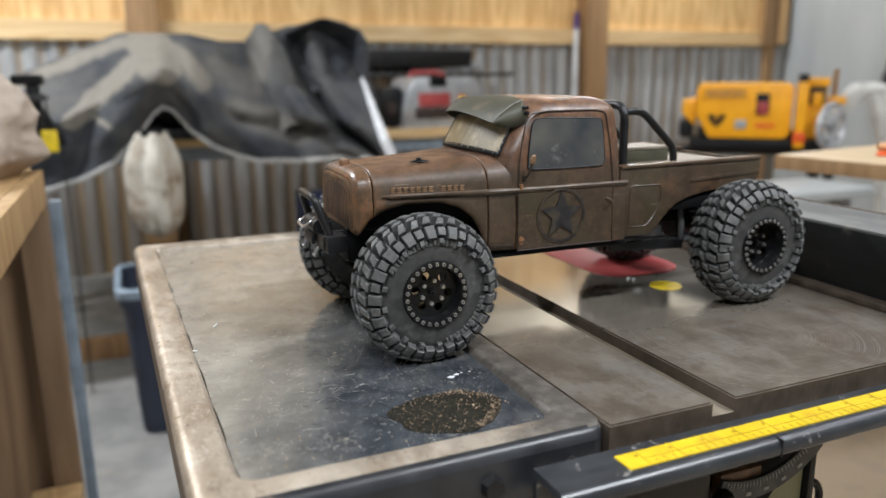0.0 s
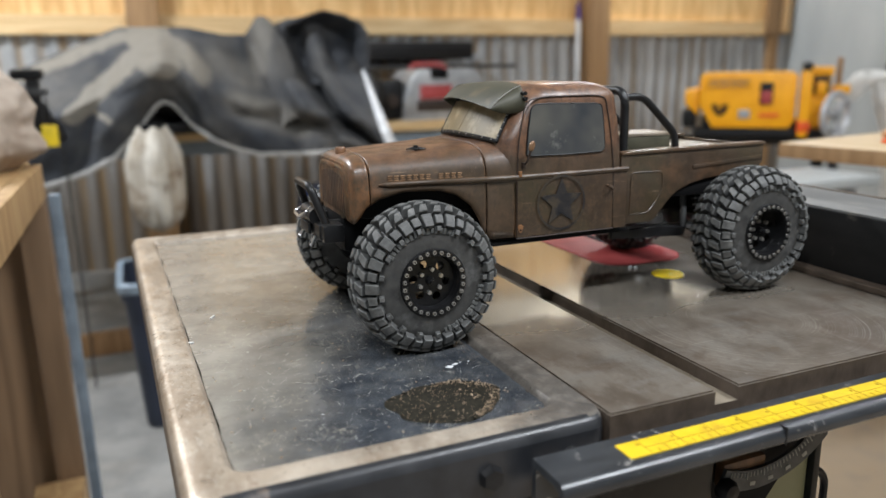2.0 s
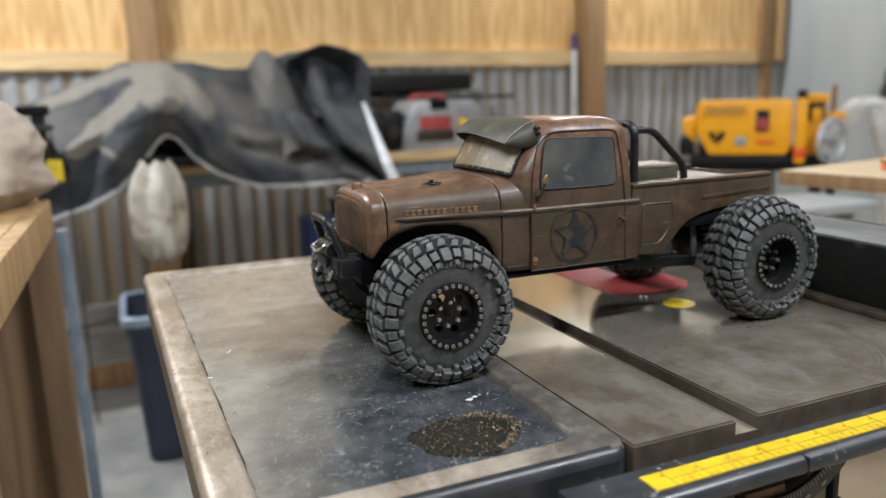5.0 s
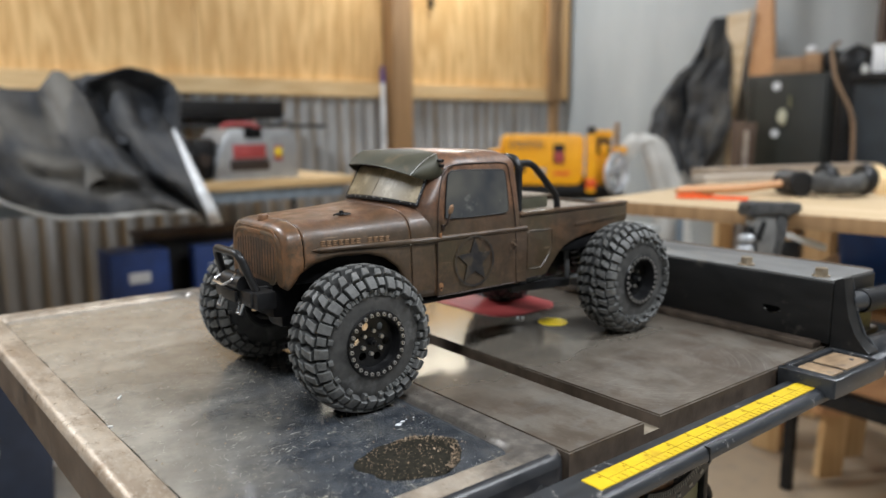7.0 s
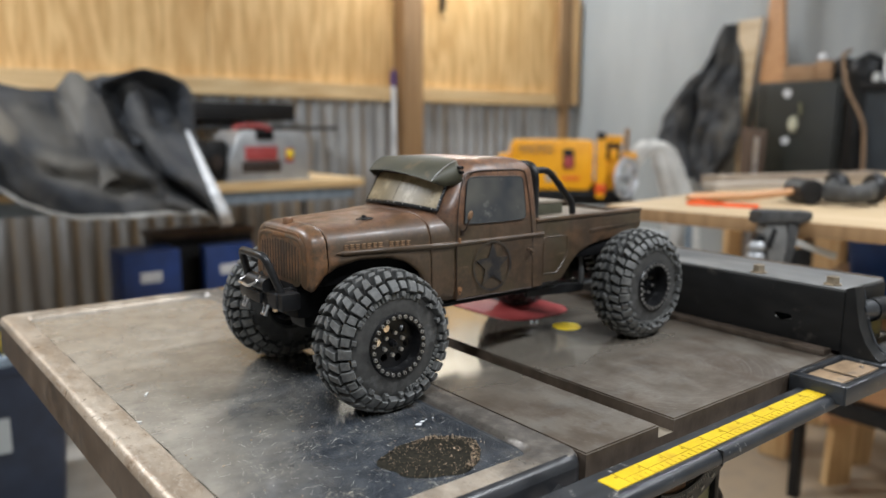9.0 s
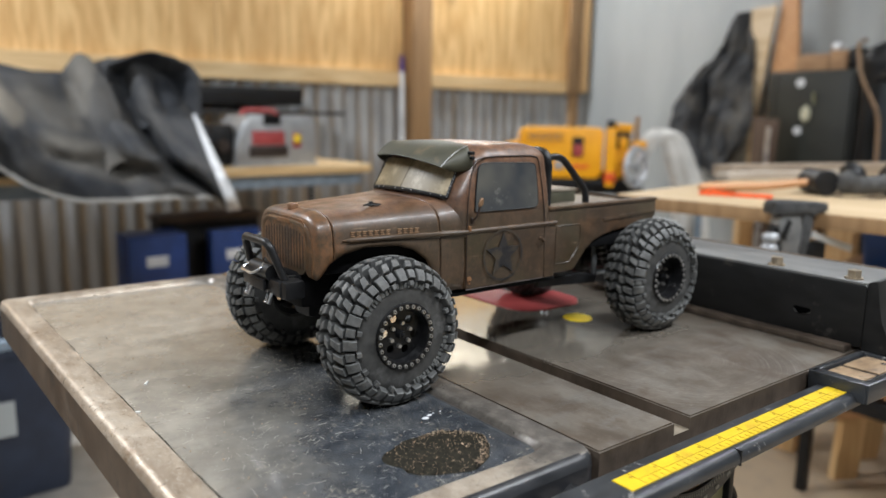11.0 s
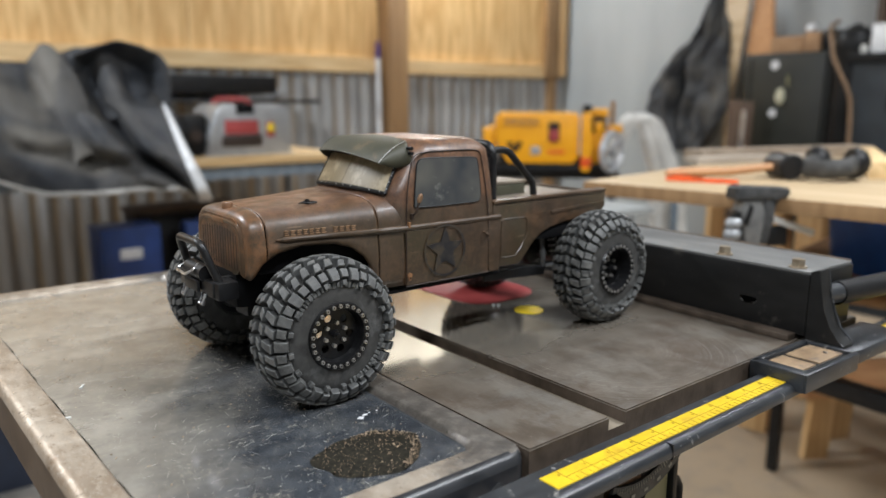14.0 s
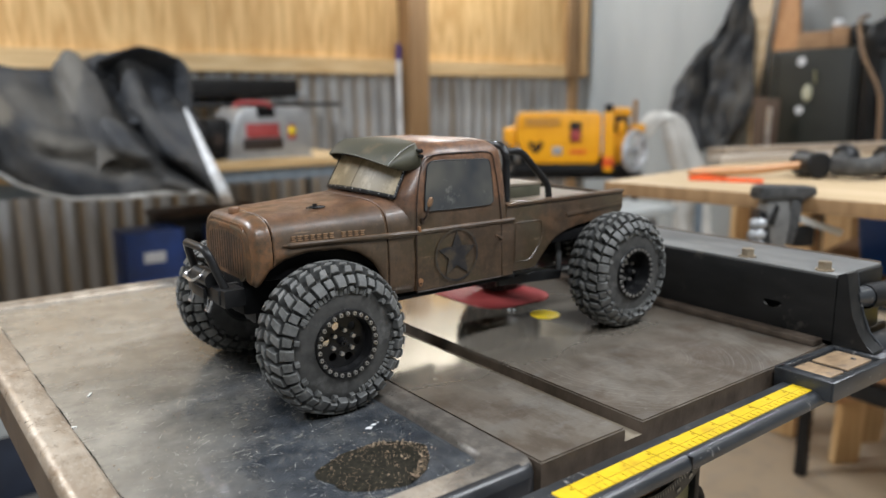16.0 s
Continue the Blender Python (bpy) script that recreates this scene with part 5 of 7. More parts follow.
# grille face, rim, bars
gz0, gz1, gy = 0.0935, 0.1345, 0.0345
bm = bmesh.new()
sec = shell_section(-0.1005)
loft([[(-0.1005, y, z) for _, y, z in sec], [(-0.1018, y * 0.95, 0.1145 + (z - 0.1145) * 0.94) for _, y, z in sec],
      [(-0.1021, y * 0.88, 0.1145 + (z - 0.1145) * 0.87) for _, y, z in sec], [(-0.1012, y * 0.82, 0.1145 + (z - 0.1145) * 0.80) for _, y, z in sec]], bm)
part("grille_rim", bm, M["rust_nose"], truck, "copper-worn rim of the grille")
part("grille_back", prism(rounded(-gy - 0.006, gz0 - 0.002, gy + 0.006, gz1 + 0.003, 0.012), -0.1014, -0.0995, "x"), M["rust_door"], truck, "dull brown recessed grille", smooth=False)
for k in range(14):
    y = -gy + 2 * gy * k / 13
    top = gz1 - 0.006 - 0.004 * (abs(y) / gy) ** 3
    part("grille_gap", box((-0.1017, y - 0.0008, gz0 + 0.003), (-0.1010, y + 0.0008, top), 0.0002), M["rust_dark"], truck, "dark upright grille slot")
part("badge", box((-0.1021, -0.012, gz1 - 0.003), (-0.1010, 0.012, gz1 + 0.001), 0.0005), M["rust_edge"], truck, "small worn copper nose badge")
part("radiator_cap", lathe([(0.0, 0.0045), (0.0038, 0.0042), (0.0046, 0.003), (0.0046, -0.001)], 16, m=Matrix.Translation((-0.0928, 0.0, 0.1432))), M["rust"], truck, "small radiator cap")

# bonnet pin
pin = part("bonnet_pin", rod((-0.0385, -0.037, 0.138), (-0.0385, -0.037, 0.1492), 0.0023, 0.0019, 10), M["black_plastic"], truck, "black bonnet pin")
part("clip", tube([(-0.0475, -0.040, 0.1465), (-0.041, -0.0375, 0.1473), (-0.034, -0.035, 0.1467), (-0.031, -0.0395, 0.1463), (-0.035, -0.0405, 0.1460), (-0.044, -0.0375, 0.1463)], 0.0007, 6),
     M["black_plastic"], pin)


def side_y(x, z):
    """Half width of cab and bonnet at a height."""
    w = half_width(x)
    if z <= HB:
        return w + 0.0012
    return w + 0.0012 - 0.0055 * ((z - HB) / 0.072) ** 1.5


# belt moulding, both sides
for s in (-1, 1):
    ridge = [(-0.0008, -0.0030), (0.0008, -0.0024), (0.0017, -0.0010), (0.0019, 0.0004), (0.0012, 0.0016), (-0.0008, 0.0022)]
    rows = []
    for x in span(-0.079, 0.1492, 30):
        k = min(1.0, (x + 0.0795) / 0.004)
        rows.append([(x, s * (half_width(x) + 0.0010 + dy * k), 0.1215 + dz * k) for dy, dz in ridge])
    part("belt_moulding", loft(rows, None, close=True), M["rust"], truck, "raised rusty belt moulding")
# lettering drawn as plain copper blocks, near wing
for k in range(12):
    if k == 7:
        continue
    x = -0.0708 + 0.0052 * k
    for z, l in ((0.1240, 0.0038), (0.1257, 0.0030), (0.1273, 0.0038)):
        part("wing_mark", box((x, -half_width(x) - 0.0010, z), (x + l, -half_width(x) + 0.003, z + 0.0009), 0.0002), M["copper"], truck, "thin copper bar")

# -- cab --
XR = 0.1485
ROOF = 0.1975


def screen_x(z):
    return smooth_curve([(HB, 0.0225), (0.148, 0.0255), (0.154, 0.0275), (0.180, 0.0445), (ROOF, 0.0540)], z)


def cab_section(z):
    """Rounded outline of the cab at a height over the belt."""
    t = max(0.0, (z - HB) / (ROOF - HB))
    xf = screen_x(z)
    xr = XR - 0.008 * t ** 1.6
    w = BW + 0.0010 - 0.0055 * t ** 1.5
    dome = max(0.0, (z - 0.1835) / (ROOF - 0.1835))
    inset = 0.020 * (1 - math.sqrt(max(0.0, 1 - dome * dome)))
    xf, xr, w = xf + inset * 0.35, xr - inset, w - inset
    return [(x, y, z) for x, y in rounded(xf, -w, xr, w, 0.0165, 6)]


zs = span(HB - 0.006, 0.1835, 16) + [0.186, 0.1885, 0.191, 0.193, 0.1948, 0.1962, 0.1970, ROOF]
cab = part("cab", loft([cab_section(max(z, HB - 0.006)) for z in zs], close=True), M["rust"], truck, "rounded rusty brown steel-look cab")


def skin_patch(outline, lift, s=-1, n=10, thick=0.0008):
    """A thin panel with the outline (x, z), lying on the cab's or wing's side."""
    bm = bmesh.new()
    cx = sum(p[0] for p in outline) / len(outline)
    cz = sum(p[1] for p in outline) / len(outline)
    rings = []
    for k in range(n + 1):
        f = 1 - k / n * 0.98
        row = [(cx + (x - cx) * f, cz + (z - cz) * f) for x, z in outline]
        rings.append([(x, s * (side_y(x, z) + lift), z) for x, z in row])
    base = [(x, s * (side_y(x, z) + lift - thick), z) for x, z in outline]
    loft([base] + rings, bm, close=True)
    return bm


def skin_tube(outline, r, lift=0.0, s=-1):
    return tube([(x, s * (side_y(x, z) + lift), z) for x, z in outline], r, 8, closed=True)


# lower side from the cowl to the cab's back, with the door standing on it
for s in (-1, 1):
    low = prism([(0.0365, 0.0700), (0.1487, 0.0685), (0.1487, HB - 0.003), (0.0365, HB - 0.003)], s * (BW - 0.002), s * (BW + 0.0012), "y", 0.0006)
    part("cab_side", low, M["rust_door"], truck, "brown lower cab side")
    door_out = [(p.x, p.y) for p in round_path([(0.0370, 0.0690, 0), (0.0372, 0.1230, 0), (0.0388, 0.1480, 0), (0.0430, 0.1700, 0), (0.0480, 0.1840, 0), (0.0660, 0.1865, 0), (0.1150, 0.1865, 0), (0.1255, 0.1845, 0),
                                                (0.1300, 0.1560, 0), (0.1335, 0.1230, 0), (0.1345, 0.0690, 0)], 0.0085, 4)]
    door = part("door", skin_patch(rounded(0.0380, 0.0700, 0.1335, HB - 0.0040, 0.001, 3), 0.0003, s), M["rust_door"], truck, "olive-brown worn door")
    part("door_seam", skin_tube(door_out, 0.0006, 0.0003, s), M["rust_dark"], door, "dark door gap")
    win = [(p.x, p.y) for p in round_path([(0.0500, 0.1385, 0), (0.0462, 0.1390, 0), (0.0478, 0.1560, 0), (0.0520, 0.1800, 0), (0.0660, 0.1808, 0), (0.1140, 0.1795, 0), (0.1212, 0.1785, 0), (0.1230, 0.1600, 0),
                                           (0.1240, 0.1385, 0), (0.0850, 0.1380, 0), (0.0500, 0.1385, 0)], 0.0060, 4)][:-1]
    part("side_window", skin_patch(win, 0.0009, s), M["window"], door, "cloudy blue-grey side window")
    part("window_rubber", skin_tube(win, 0.0007, 0.0004, s), M["black_plastic"], door, "black window rubber")
    # star in a ring
    sx, sz, sr = 0.0800, 0.0970, 0.0240
    ring_pts = [(sx + sr * math.cos(radians(a)), sz + sr * math.sin(radians(a)) * 1.0) for a in range(0, 360, 10)]
    bm = bmesh.new()
    loft([[(x, s * (BW + 0.0027), z) for x, z in ring_pts], [(sx + (x - sx) * 0.925, s * (BW + 0.00275), sz + (z - sz) * 0.925) for x, z in ring_pts]], bm, close=True, caps=False)
    part("star_ring", bm, M["star"], door, "faded black ring", smooth=False)
    star_pts = [(sx + (0.0215 if k % 2 == 0 else 0.0095) * math.sin(radians(36 * k)), sz + (0.0215 if k % 2 == 0 else 0.0095) * math.cos(radians(36 * k))) for k in range(10)]
    part("star", prism(star_pts, s * (BW + 0.0022), s * (BW + 0.0028), "y"), M["star"], door, "faded black five-pointed star", smooth=False)
    part("door_handle", tube([(0.1270, s * (BW + 0.002), 0.1085), (0.1275, s * (BW + 0.005), 0.1080), (0.1310, s * (BW + 0.0052), 0.1055), (0.1315, s * (BW + 0.002), 0.1050)], 0.0012, 8),
         M["rust"], door, "small rusty door handle")
    mir = part("side_mirror", tube(round_path([(0.0430, s * (BW + 0.001), 0.1310), (0.0440, s * (BW + 0.006), 0.1340), (0.0468, s * (BW + 0.008), 0.1450)], 0.003), 0.0010, 8), M["rust_dark"], truck,
               "dark rusty mirror arm")
    face = Matrix.Translation((0.0472, s * (BW + 0.008), 0.1472)) @ Matrix.Rotation(radians(72 * s), 4, "X") @ Matrix.Rotation(radians(-24), 4, "Y") @ Matrix.Diagonal((0.85, 1.15, 1, 1))
    part("mirror_head", lathe([(0.0, -0.0012), (0.0034, -0.0011), (0.0042, 0.0), (0.0037, 0.0010), (0.0033, 0.0004), (0.0, 0.0003)], 18, m=face), M["copper"], mir, "small round brassy mirror")
    part("mirror_foot", box((0.0415, s * BW if s > 0 else -BW - 0.0036, 0.1285), (0.0445, BW + 0.0036 if s > 0 else -BW, 0.1335), 0.0007), M["rust_dark"], mir)
    part("hinge", box((0.0385, s * BW if s > 0 else -BW - 0.0032, 0.1215), (0.0412, BW + 0.0032 if s > 0 else -BW, 0.1265), 0.0006), M["rust_edge"], door, "small rusty door hinge")
    part("rivet_hole", rod((0.0405, s * (BW + 0.0015), 0.0765), (0.0405, s * (BW + 0.0026), 0.0765), 0.0008, seg=10), M["liner"], truck)
    part("rust_patch", skin_patch([(0.0405 + 0.0022 * math.cos(a) * (1 + 0.3 * math.sin(3 * a)), 0.0775 + 0.0038 * math.sin(a)) for a in span(0, 5.9, 14)], 0.0011, s, 3), M["rust_edge"], truck,
         "bare rusty patch")

# windscreen: two panes in a black riveted frame
def screen(u, v, lift=0.0):
    """u across (-1..1), v up the screen (0..1)."""
    z = 0.1528 + v * 0.0285
    w = (0.0600 - 0.003 * v) * u
    return Vector((0.0172 + 0.0095 * abs(u) ** 1.8 + (z - 0.1528) * 0.60 - lift, w, z + lift * 0.5 - 0.0034 * abs(u) ** 2 * (1 - v)))


for a, b in ((-0.97, -0.008), (0.008, 0.97)):
    part("windscreen_pane", sheet(lambda u, v: screen(a + (b - a) * u, 0.06 + v * 0.88, 0.0012), 12, 6, 0.0008), M["windscreen"], truck, "cloudy tan windscreen pane")
low_edge = [screen(u, 0.025, 0.0012) for u in span(-0.985, 0.985, 24)]
part("windscreen_frame", tube(low_edge, 0.0013, 8, flat=1.5), M["black_plastic"], truck, "black riveted strip under the windscreen")
for u in (-0.985, 0.985):
    part("windscreen_frame", tube([screen(u, v, 0.0012) for v in span(0.02, 1.0, 8)], 0.0015, 8), M["black_plastic"], truck, "black riveted strip beside the windscreen")
part("windscreen_divider", tube([screen(0, v, 0.0013) for v in span(0.02, 0.97, 5)], 0.0005, 8), M["rust_dark"], truck)
for u in span(-0.9, 0.9, 9):
    p = screen(u, 0.03, 0.0012)
    part("rivet", rod(p, p + Vector((-0.0017, 0, 0.0008)), 0.0005, seg=6), M["steel"], truck)
for v in span(0.15, 0.85, 4):
    for u in (-0.985, 0.985):
        p = screen(u, v, 0.0012)
        part("rivet", rod(p, p + Vector((-0.0016, 0.0013 * (1 if u > 0 else -1), 0.0004)), 0.0005, seg=6), M["steel"], truck)

# sun visor over the windscreen
def visor_pt(u, v):
    """u across (-1..1) between the creases, v from the roof to the lip."""
    x = 0.0560 - 0.0385 * v + abs(u) ** 2 * (0.0145 * v - 0.008) + 0.003 * u * v
    z = 0.1988 - 0.0035 * v - 0.0105 * v ** 2 - (0.0030 + 0.0020 * v) * abs(u) ** 2 + 0.0024 * u * v
    return (x, (0.0590 - 0.0030 * v) * u, z)


vis = part("sun_visor", sheet(lambda u, v: visor_pt(2 * u - 1, v), 28, 10, 0.0010), M["visor"], truck, "olive green sun visor with worn edge")
for s in (-1, 1):
    bm = bmesh.new()
    crease = [visor_pt(s, v) for v in span(0, 1, 8)]
    tip = visor_pt(s, 1.0)
    low = [(0.0500 + (tip[0] - 0.0500) * f, s * 0.0668 + (tip[1] - s * 0.0668) * f, 0.1768 + (tip[2] - 0.0003 - 0.1768) * f - 0.0040 * math.sin(math.pi * f)) for f in span(0, 1, 8)]
    mid = [tuple((a + b) / 2 + (0.0006 * s if i == 1 else 0.0) for i, (a, b) in enumerate(zip(p, q))) for p, q in zip(crease, low)]
    loft([crease, mid, low], bm)
    ob = part("visor_cheek", bm, M["visor"], vis, "olive green folded end plate")
    md = ob.modifiers.new("thick", "SOLIDIFY")
    md.thickness = 0.0009
    part("visor_crease", tube(crease, 0.0005, 6), M["steel"] if s < 0 else M["visor"], vis, "bare worn crease of the visor")
    for hx, hz in ((0.0482, 0.1895), (0.0486, 0.1850)):
        part("visor_screw", rod((hx, s * 0.0600, hz), (hx, s * 0.0676, hz), 0.0016, seg=10), M["black_plastic"], vis)
part("visor_lip", tube([visor_pt(u, 1.0) for u in span(-0.98, 0.98, 20)], 0.0005, 6), M["visor"], vis, "worn visor lip")

# -- pickup bed --
BB = 0.0625
bed_out = [(0.1500, 0.068), (0.1850, 0.068), (0.1900, 0.0700), (0.2070, 0.0890), (0.2160, 0.0965), (0.2310, 0.1020), (0.2500, 0.1045), (0.3140, 0.1110), (0.3190, 0.1160), (0.3195, 0.1335), (0.1500, 0.1315)]
for s in (-1, 1):
    yo, yi = s * BB, s * (BB - 0.003)
    side_panel = part("bed_side", prism(bed_out, min(yo, yi), max(yo, yi), "y", 0.0008), M["rust_door"], truck, "olive-brown bed side")
    part("bed_rail", bar((0.1500, s * (BB - 0.0045), 0.1332), (0.3200, s * (BB - 0.0045), 0.1346), 0.0120, 0.0030, 0.0012), M["rust"], side_panel, "folded bed rail")
    panel = [(0.1610, 0.0770), (0.1810, 0.0765), (0.1925, 0.0885), (0.1975, 0.0990), (0.1965, 0.1150), (0.1615, 0.1155)]
    part("bed_panel", tube([(p.x, s * (BB + 0.0001), p.y) for p in round_path([(q[0], q[1], 0) for q in panel + panel[:1]], 0.004, 3)][:-1], 0.0006, 6, closed=True), M["rust_door"], side_panel,
         "pressed panel outline")
    part("bed_step", bar((0.2320, s * (BB + 0.0003), 0.1165), (0.3180, s * (BB + 0.0003), 0.1210), 0.0012, 0.0036, 0.0005), M["rust_door"], side_panel)
part("bed_floor", loft([[(x, y, 0.1280 + 0.0014 * (x - 0.1562) / 0.16) for y in (-BB + 0.0032, BB - 0.0032)] + [(x, y, 0.1085) for y in (BB - 0.0032, -BB + 0.0032)] for x in (0.1562, 0.3152)], None, close=True), M["bed_tan"], truck,
     "dusty tan bed floor")
part("bed_front", box((0.1562, -BB + 0.003, 0.08), (0.1590, BB - 0.003, 0.131), 0.0005), M["rust_door"], truck)
part("tailgate", box((0.3155, -BB + 0.003, 0.106), (0.3185, BB - 0.003, 0.1325), 0.0008), M["rust_door"], truck, "brown tailgate")
part("cargo_box", box((0.172, 0.000, 0.1283), (0.256, 0.042, 0.1410), 0.0015), M["visor"], truck, "small olive box in the bed")
part("cargo_lid", box((0.1715, -0.0005, 0.1410), (0.2565, 0.0425, 0.1440), 0.0010), M["bed_tan"], truck, "pale lid of the box")
# roll bar
for s in (-1, 1):
    part("roll_brace", tube(round_path([(0.1640, s * 0.0405, 0.182), (0.1880, s * 0.040, 0.1825), (0.2290, s * 0.038, 0.146), (0.2305, s * 0.038, 0.1310)], 0.010), 0.0036, 10), M["black_paint"], truck, "black roll bar brace")
part("roll_hoop", tube(round_path([(0.1640, -0.046, 0.1085), (0.1635, -0.046, 0.1885), (0.1635, 0.046, 0.1885), (0.1640, 0.046, 0.1085)], 0.014), 0.0040, 12), M["black_paint"], truck, "black tubular roll hoop")

# -- chassis --
part("front_skid", box((-0.102, -0.030, 0.062), (-0.072, 0.030, 0.097), 0.006), M["liner"], truck, "black front skid block")
part("bed_underside", box((0.158, -0.060, 0.088), (0.314, 0.060, 0.1055), 0.004), M["liner"], truck, "black underside of the bed")
part("rear_frame", box((0.225, -0.034, 0.070), (0.322, 0.034, 0.088), 0.005), M["liner"], truck, "black rear frame")
part("inner_shell", box((-0.093, -0.051, 0.092), (0.030, 0.051, 0.126), 0.008), M["liner"], truck, "black inner wing")
part("floor_pan", box((0.012, -0.066, 0.064), (0.155, 0.066, 0.080), 0.004), M["liner"], truck, "black floor pan")
for s in (-1, 1):
    part("chassis_rail", bar((-0.100, s * 0.022, 0.083), (0.300, s * 0.022, 0.083), 0.005, 0.014, 0.001), M["black_paint"], truck, "black chassis rail")
    part("link", rod((0.045, s * 0.026, 0.056), (AXF + 0.006, s * 0.034, 0.052), 0.0032, seg=10), M["black_plastic"], truck, "suspension link")
    part("link", rod((0.125, s * 0.026, 0.056), (AXR - 0.006, s * 0.034, 0.052), 0.0032, seg=10), M["grey_metal"], truck, "suspension link")
    part("side_step", bar((0.014, s * 0.066, 0.0650), (0.155, s * 0.066, 0.0650), 0.006, 0.004, 0.001), M["liner"], truck)
    for ax, lean in ((AXF, 0.012), (AXR, -0.026)):
        sh = part("shock", rod((ax + lean * 0.3, s * 0.036, 0.062), (ax + lean, s * 0.031, 0.116), 0.0042, seg=12), M["black_plastic"], truck, "black shock absorber")
        bm = bmesh.new()
        pts = []
        for k in range(64):
            f = k / 63
            a = f * 2 * math.pi * 7
            c = Vector((ax + lean * (0.35 + 0.6 * f), s * (0.0357 - 0.0045 * f), 0.064 + 0.044 * f))
            pts.append(c + Vector((0.0062 * math.cos(a), 0.0062 * math.sin(a), 0)))
        part("spring", tube(pts, 0.0008, 5, bm), M["grey_metal"], sh, "grey coil spring")
        part("shock_cap", rod((ax + lean, s * 0.031, 0.112), (ax + lean * 1.05, s * 0.0306, 0.120), 0.0056, seg=14), M["steel"], sh)
for ax in (AXF, AXR):
    part("axle", rod((ax, -0.078, 0.0528 if ax < 0 else RT), (ax, 0.078, 0.0528 if ax < 0 else RT), 0.0075, seg=14), M["black_plastic"], truck, "black axle tube")
    bm = bmesh.new()
    bmesh.ops.create_uvsphere(bm, u_segments=18, v_segments=12, radius=0.0165, matrix=Matrix.Translation((ax, 0.010, RT)) @ Matrix.Diagonal((1, 0.9, 1.1, 1)))
    part("diff_housing", bm, M["black_plastic"], truck, "black differential housing")
part("skid_plate", box((0.040, -0.028, 0.052), (0.130, 0.028, 0.068), 0.007), M["liner"], truck, "black belly skid")
part("drive_shaft", rod((0.05, 0.004, 0.062), (AXF + 0.015, 0.010, 0.062), 0.003, seg=10), M["black_plastic"], truck)
part("drive_shaft", rod((0.13, 0.004, 0.062), (AXR - 0.015, 0.010, 0.062), 0.003, seg=10), M["black_plastic"], truck)
part("rear_strut", rod((0.236, -0.050, 0.056), (0.2345, -0.047, 0.104), 0.0030, seg=12), M["scale_grey"], truck, "dull dark grey rear damper rod")
part("trailing_arm", prism([(0.150, 0.052), (0.236, 0.047), (0.238, 0.056), (0.205, 0.060), (0.150, 0.059)], -0.052, -0.047, "y", 0.001), M["black_paint"], truck, "black trailing arm plate")
part("gearbox", box((0.030, -0.020, 0.070), (0.135, 0.020, 0.100), 0.006), M["liner"], truck)

# -- front bumper with winch --
part("bumper", bar((-0.118, -0.036, 0.0825), (-0.118, 0.036, 0.0825), 0.013, 0.011, 0.0025, up=(1, 0, 0)), M["black_paint"], truck, "black steel front bumper")
for s in (-1, 1):
    part("bumper_end", box((-0.1215, s * 0.033 - 0.010, 0.0745), (-0.1035, s * 0.033 + 0.010, 0.0895), 0.003), M["black_plastic"], truck, "black bumper end")
    part("bumper_mount", bar((-0.116, s * 0.022, 0.084), (-0.090, s * 0.022, 0.084), 0.006, 0.012, 0.001), M["black_paint"], truck)
    part("shackle", tube([(-0.124, s * 0.020 - 0.003, 0.078), (-0.127, s * 0.020 - 0.0035, 0.070), (-0.127, s * 0.020 + 0.0035, 0.070), (-0.124, s * 0.020 + 0.003, 0.078)], 0.0016, 8), M["steel"], truck, "bright tow shackle")
part("stinger_bar", tube(round_path([(-0.116, -0.032, 0.088), (-0.1265, -0.0235, 0.1195), (-0.1265, 0.0235, 0.1195), (-0.116, 0.032, 0.088)], 0.007), 0.0034, 12), M["black_paint"], truck, "black bumper hoop")
part("winch_drum", rod((-0.120, -0.018, 0.093), (-0.120, 0.018, 0.093), 0.0070, seg=16), M["black_plastic"], truck, "black winch")
part("winch_rope", tube(round_path([(-0.124, 0.020, 0.096), (-0.131, 0.022, 0.092), (-0.132, -0.002, 0.0915), (-0.127, -0.010, 0.0965), (-0.122, -0.004, 0.099)], 0.004), 0.0012, 8), M["steel"], truck, "pale grey winch rope")
part("fairlead", box((-0.1275, -0.014, 0.078), (-0.1245, 0.014, 0.087), 0.001), M["black_plastic"], truck)
for s in (-1, 1):
    part("knuckle", box((AXF - 0.007, s * 0.066 - 0.006, 0.042), (AXF + 0.007, s * 0.066 + 0.006, 0.066), 0.003), M["black_plastic"], truck, "black steering knuckle")
part("steering_rod", rod((AXF - 0.018, -0.066, 0.062), (AXF - 0.018, 0.066, 0.062), 0.0022, seg=10), M["steel"], truck, "steel steering rod")
part("front_diff_cover", box((AXF - 0.026, -0.004, 0.045), (AXF - 0.010, 0.026, 0.075), 0.006), M["black_plastic"], truck)


# ---- along the back wall ----
def noise2(x, y, z=0.0, s=1.0):
    return noise.noise(Vector((x * s, y * s, z)))


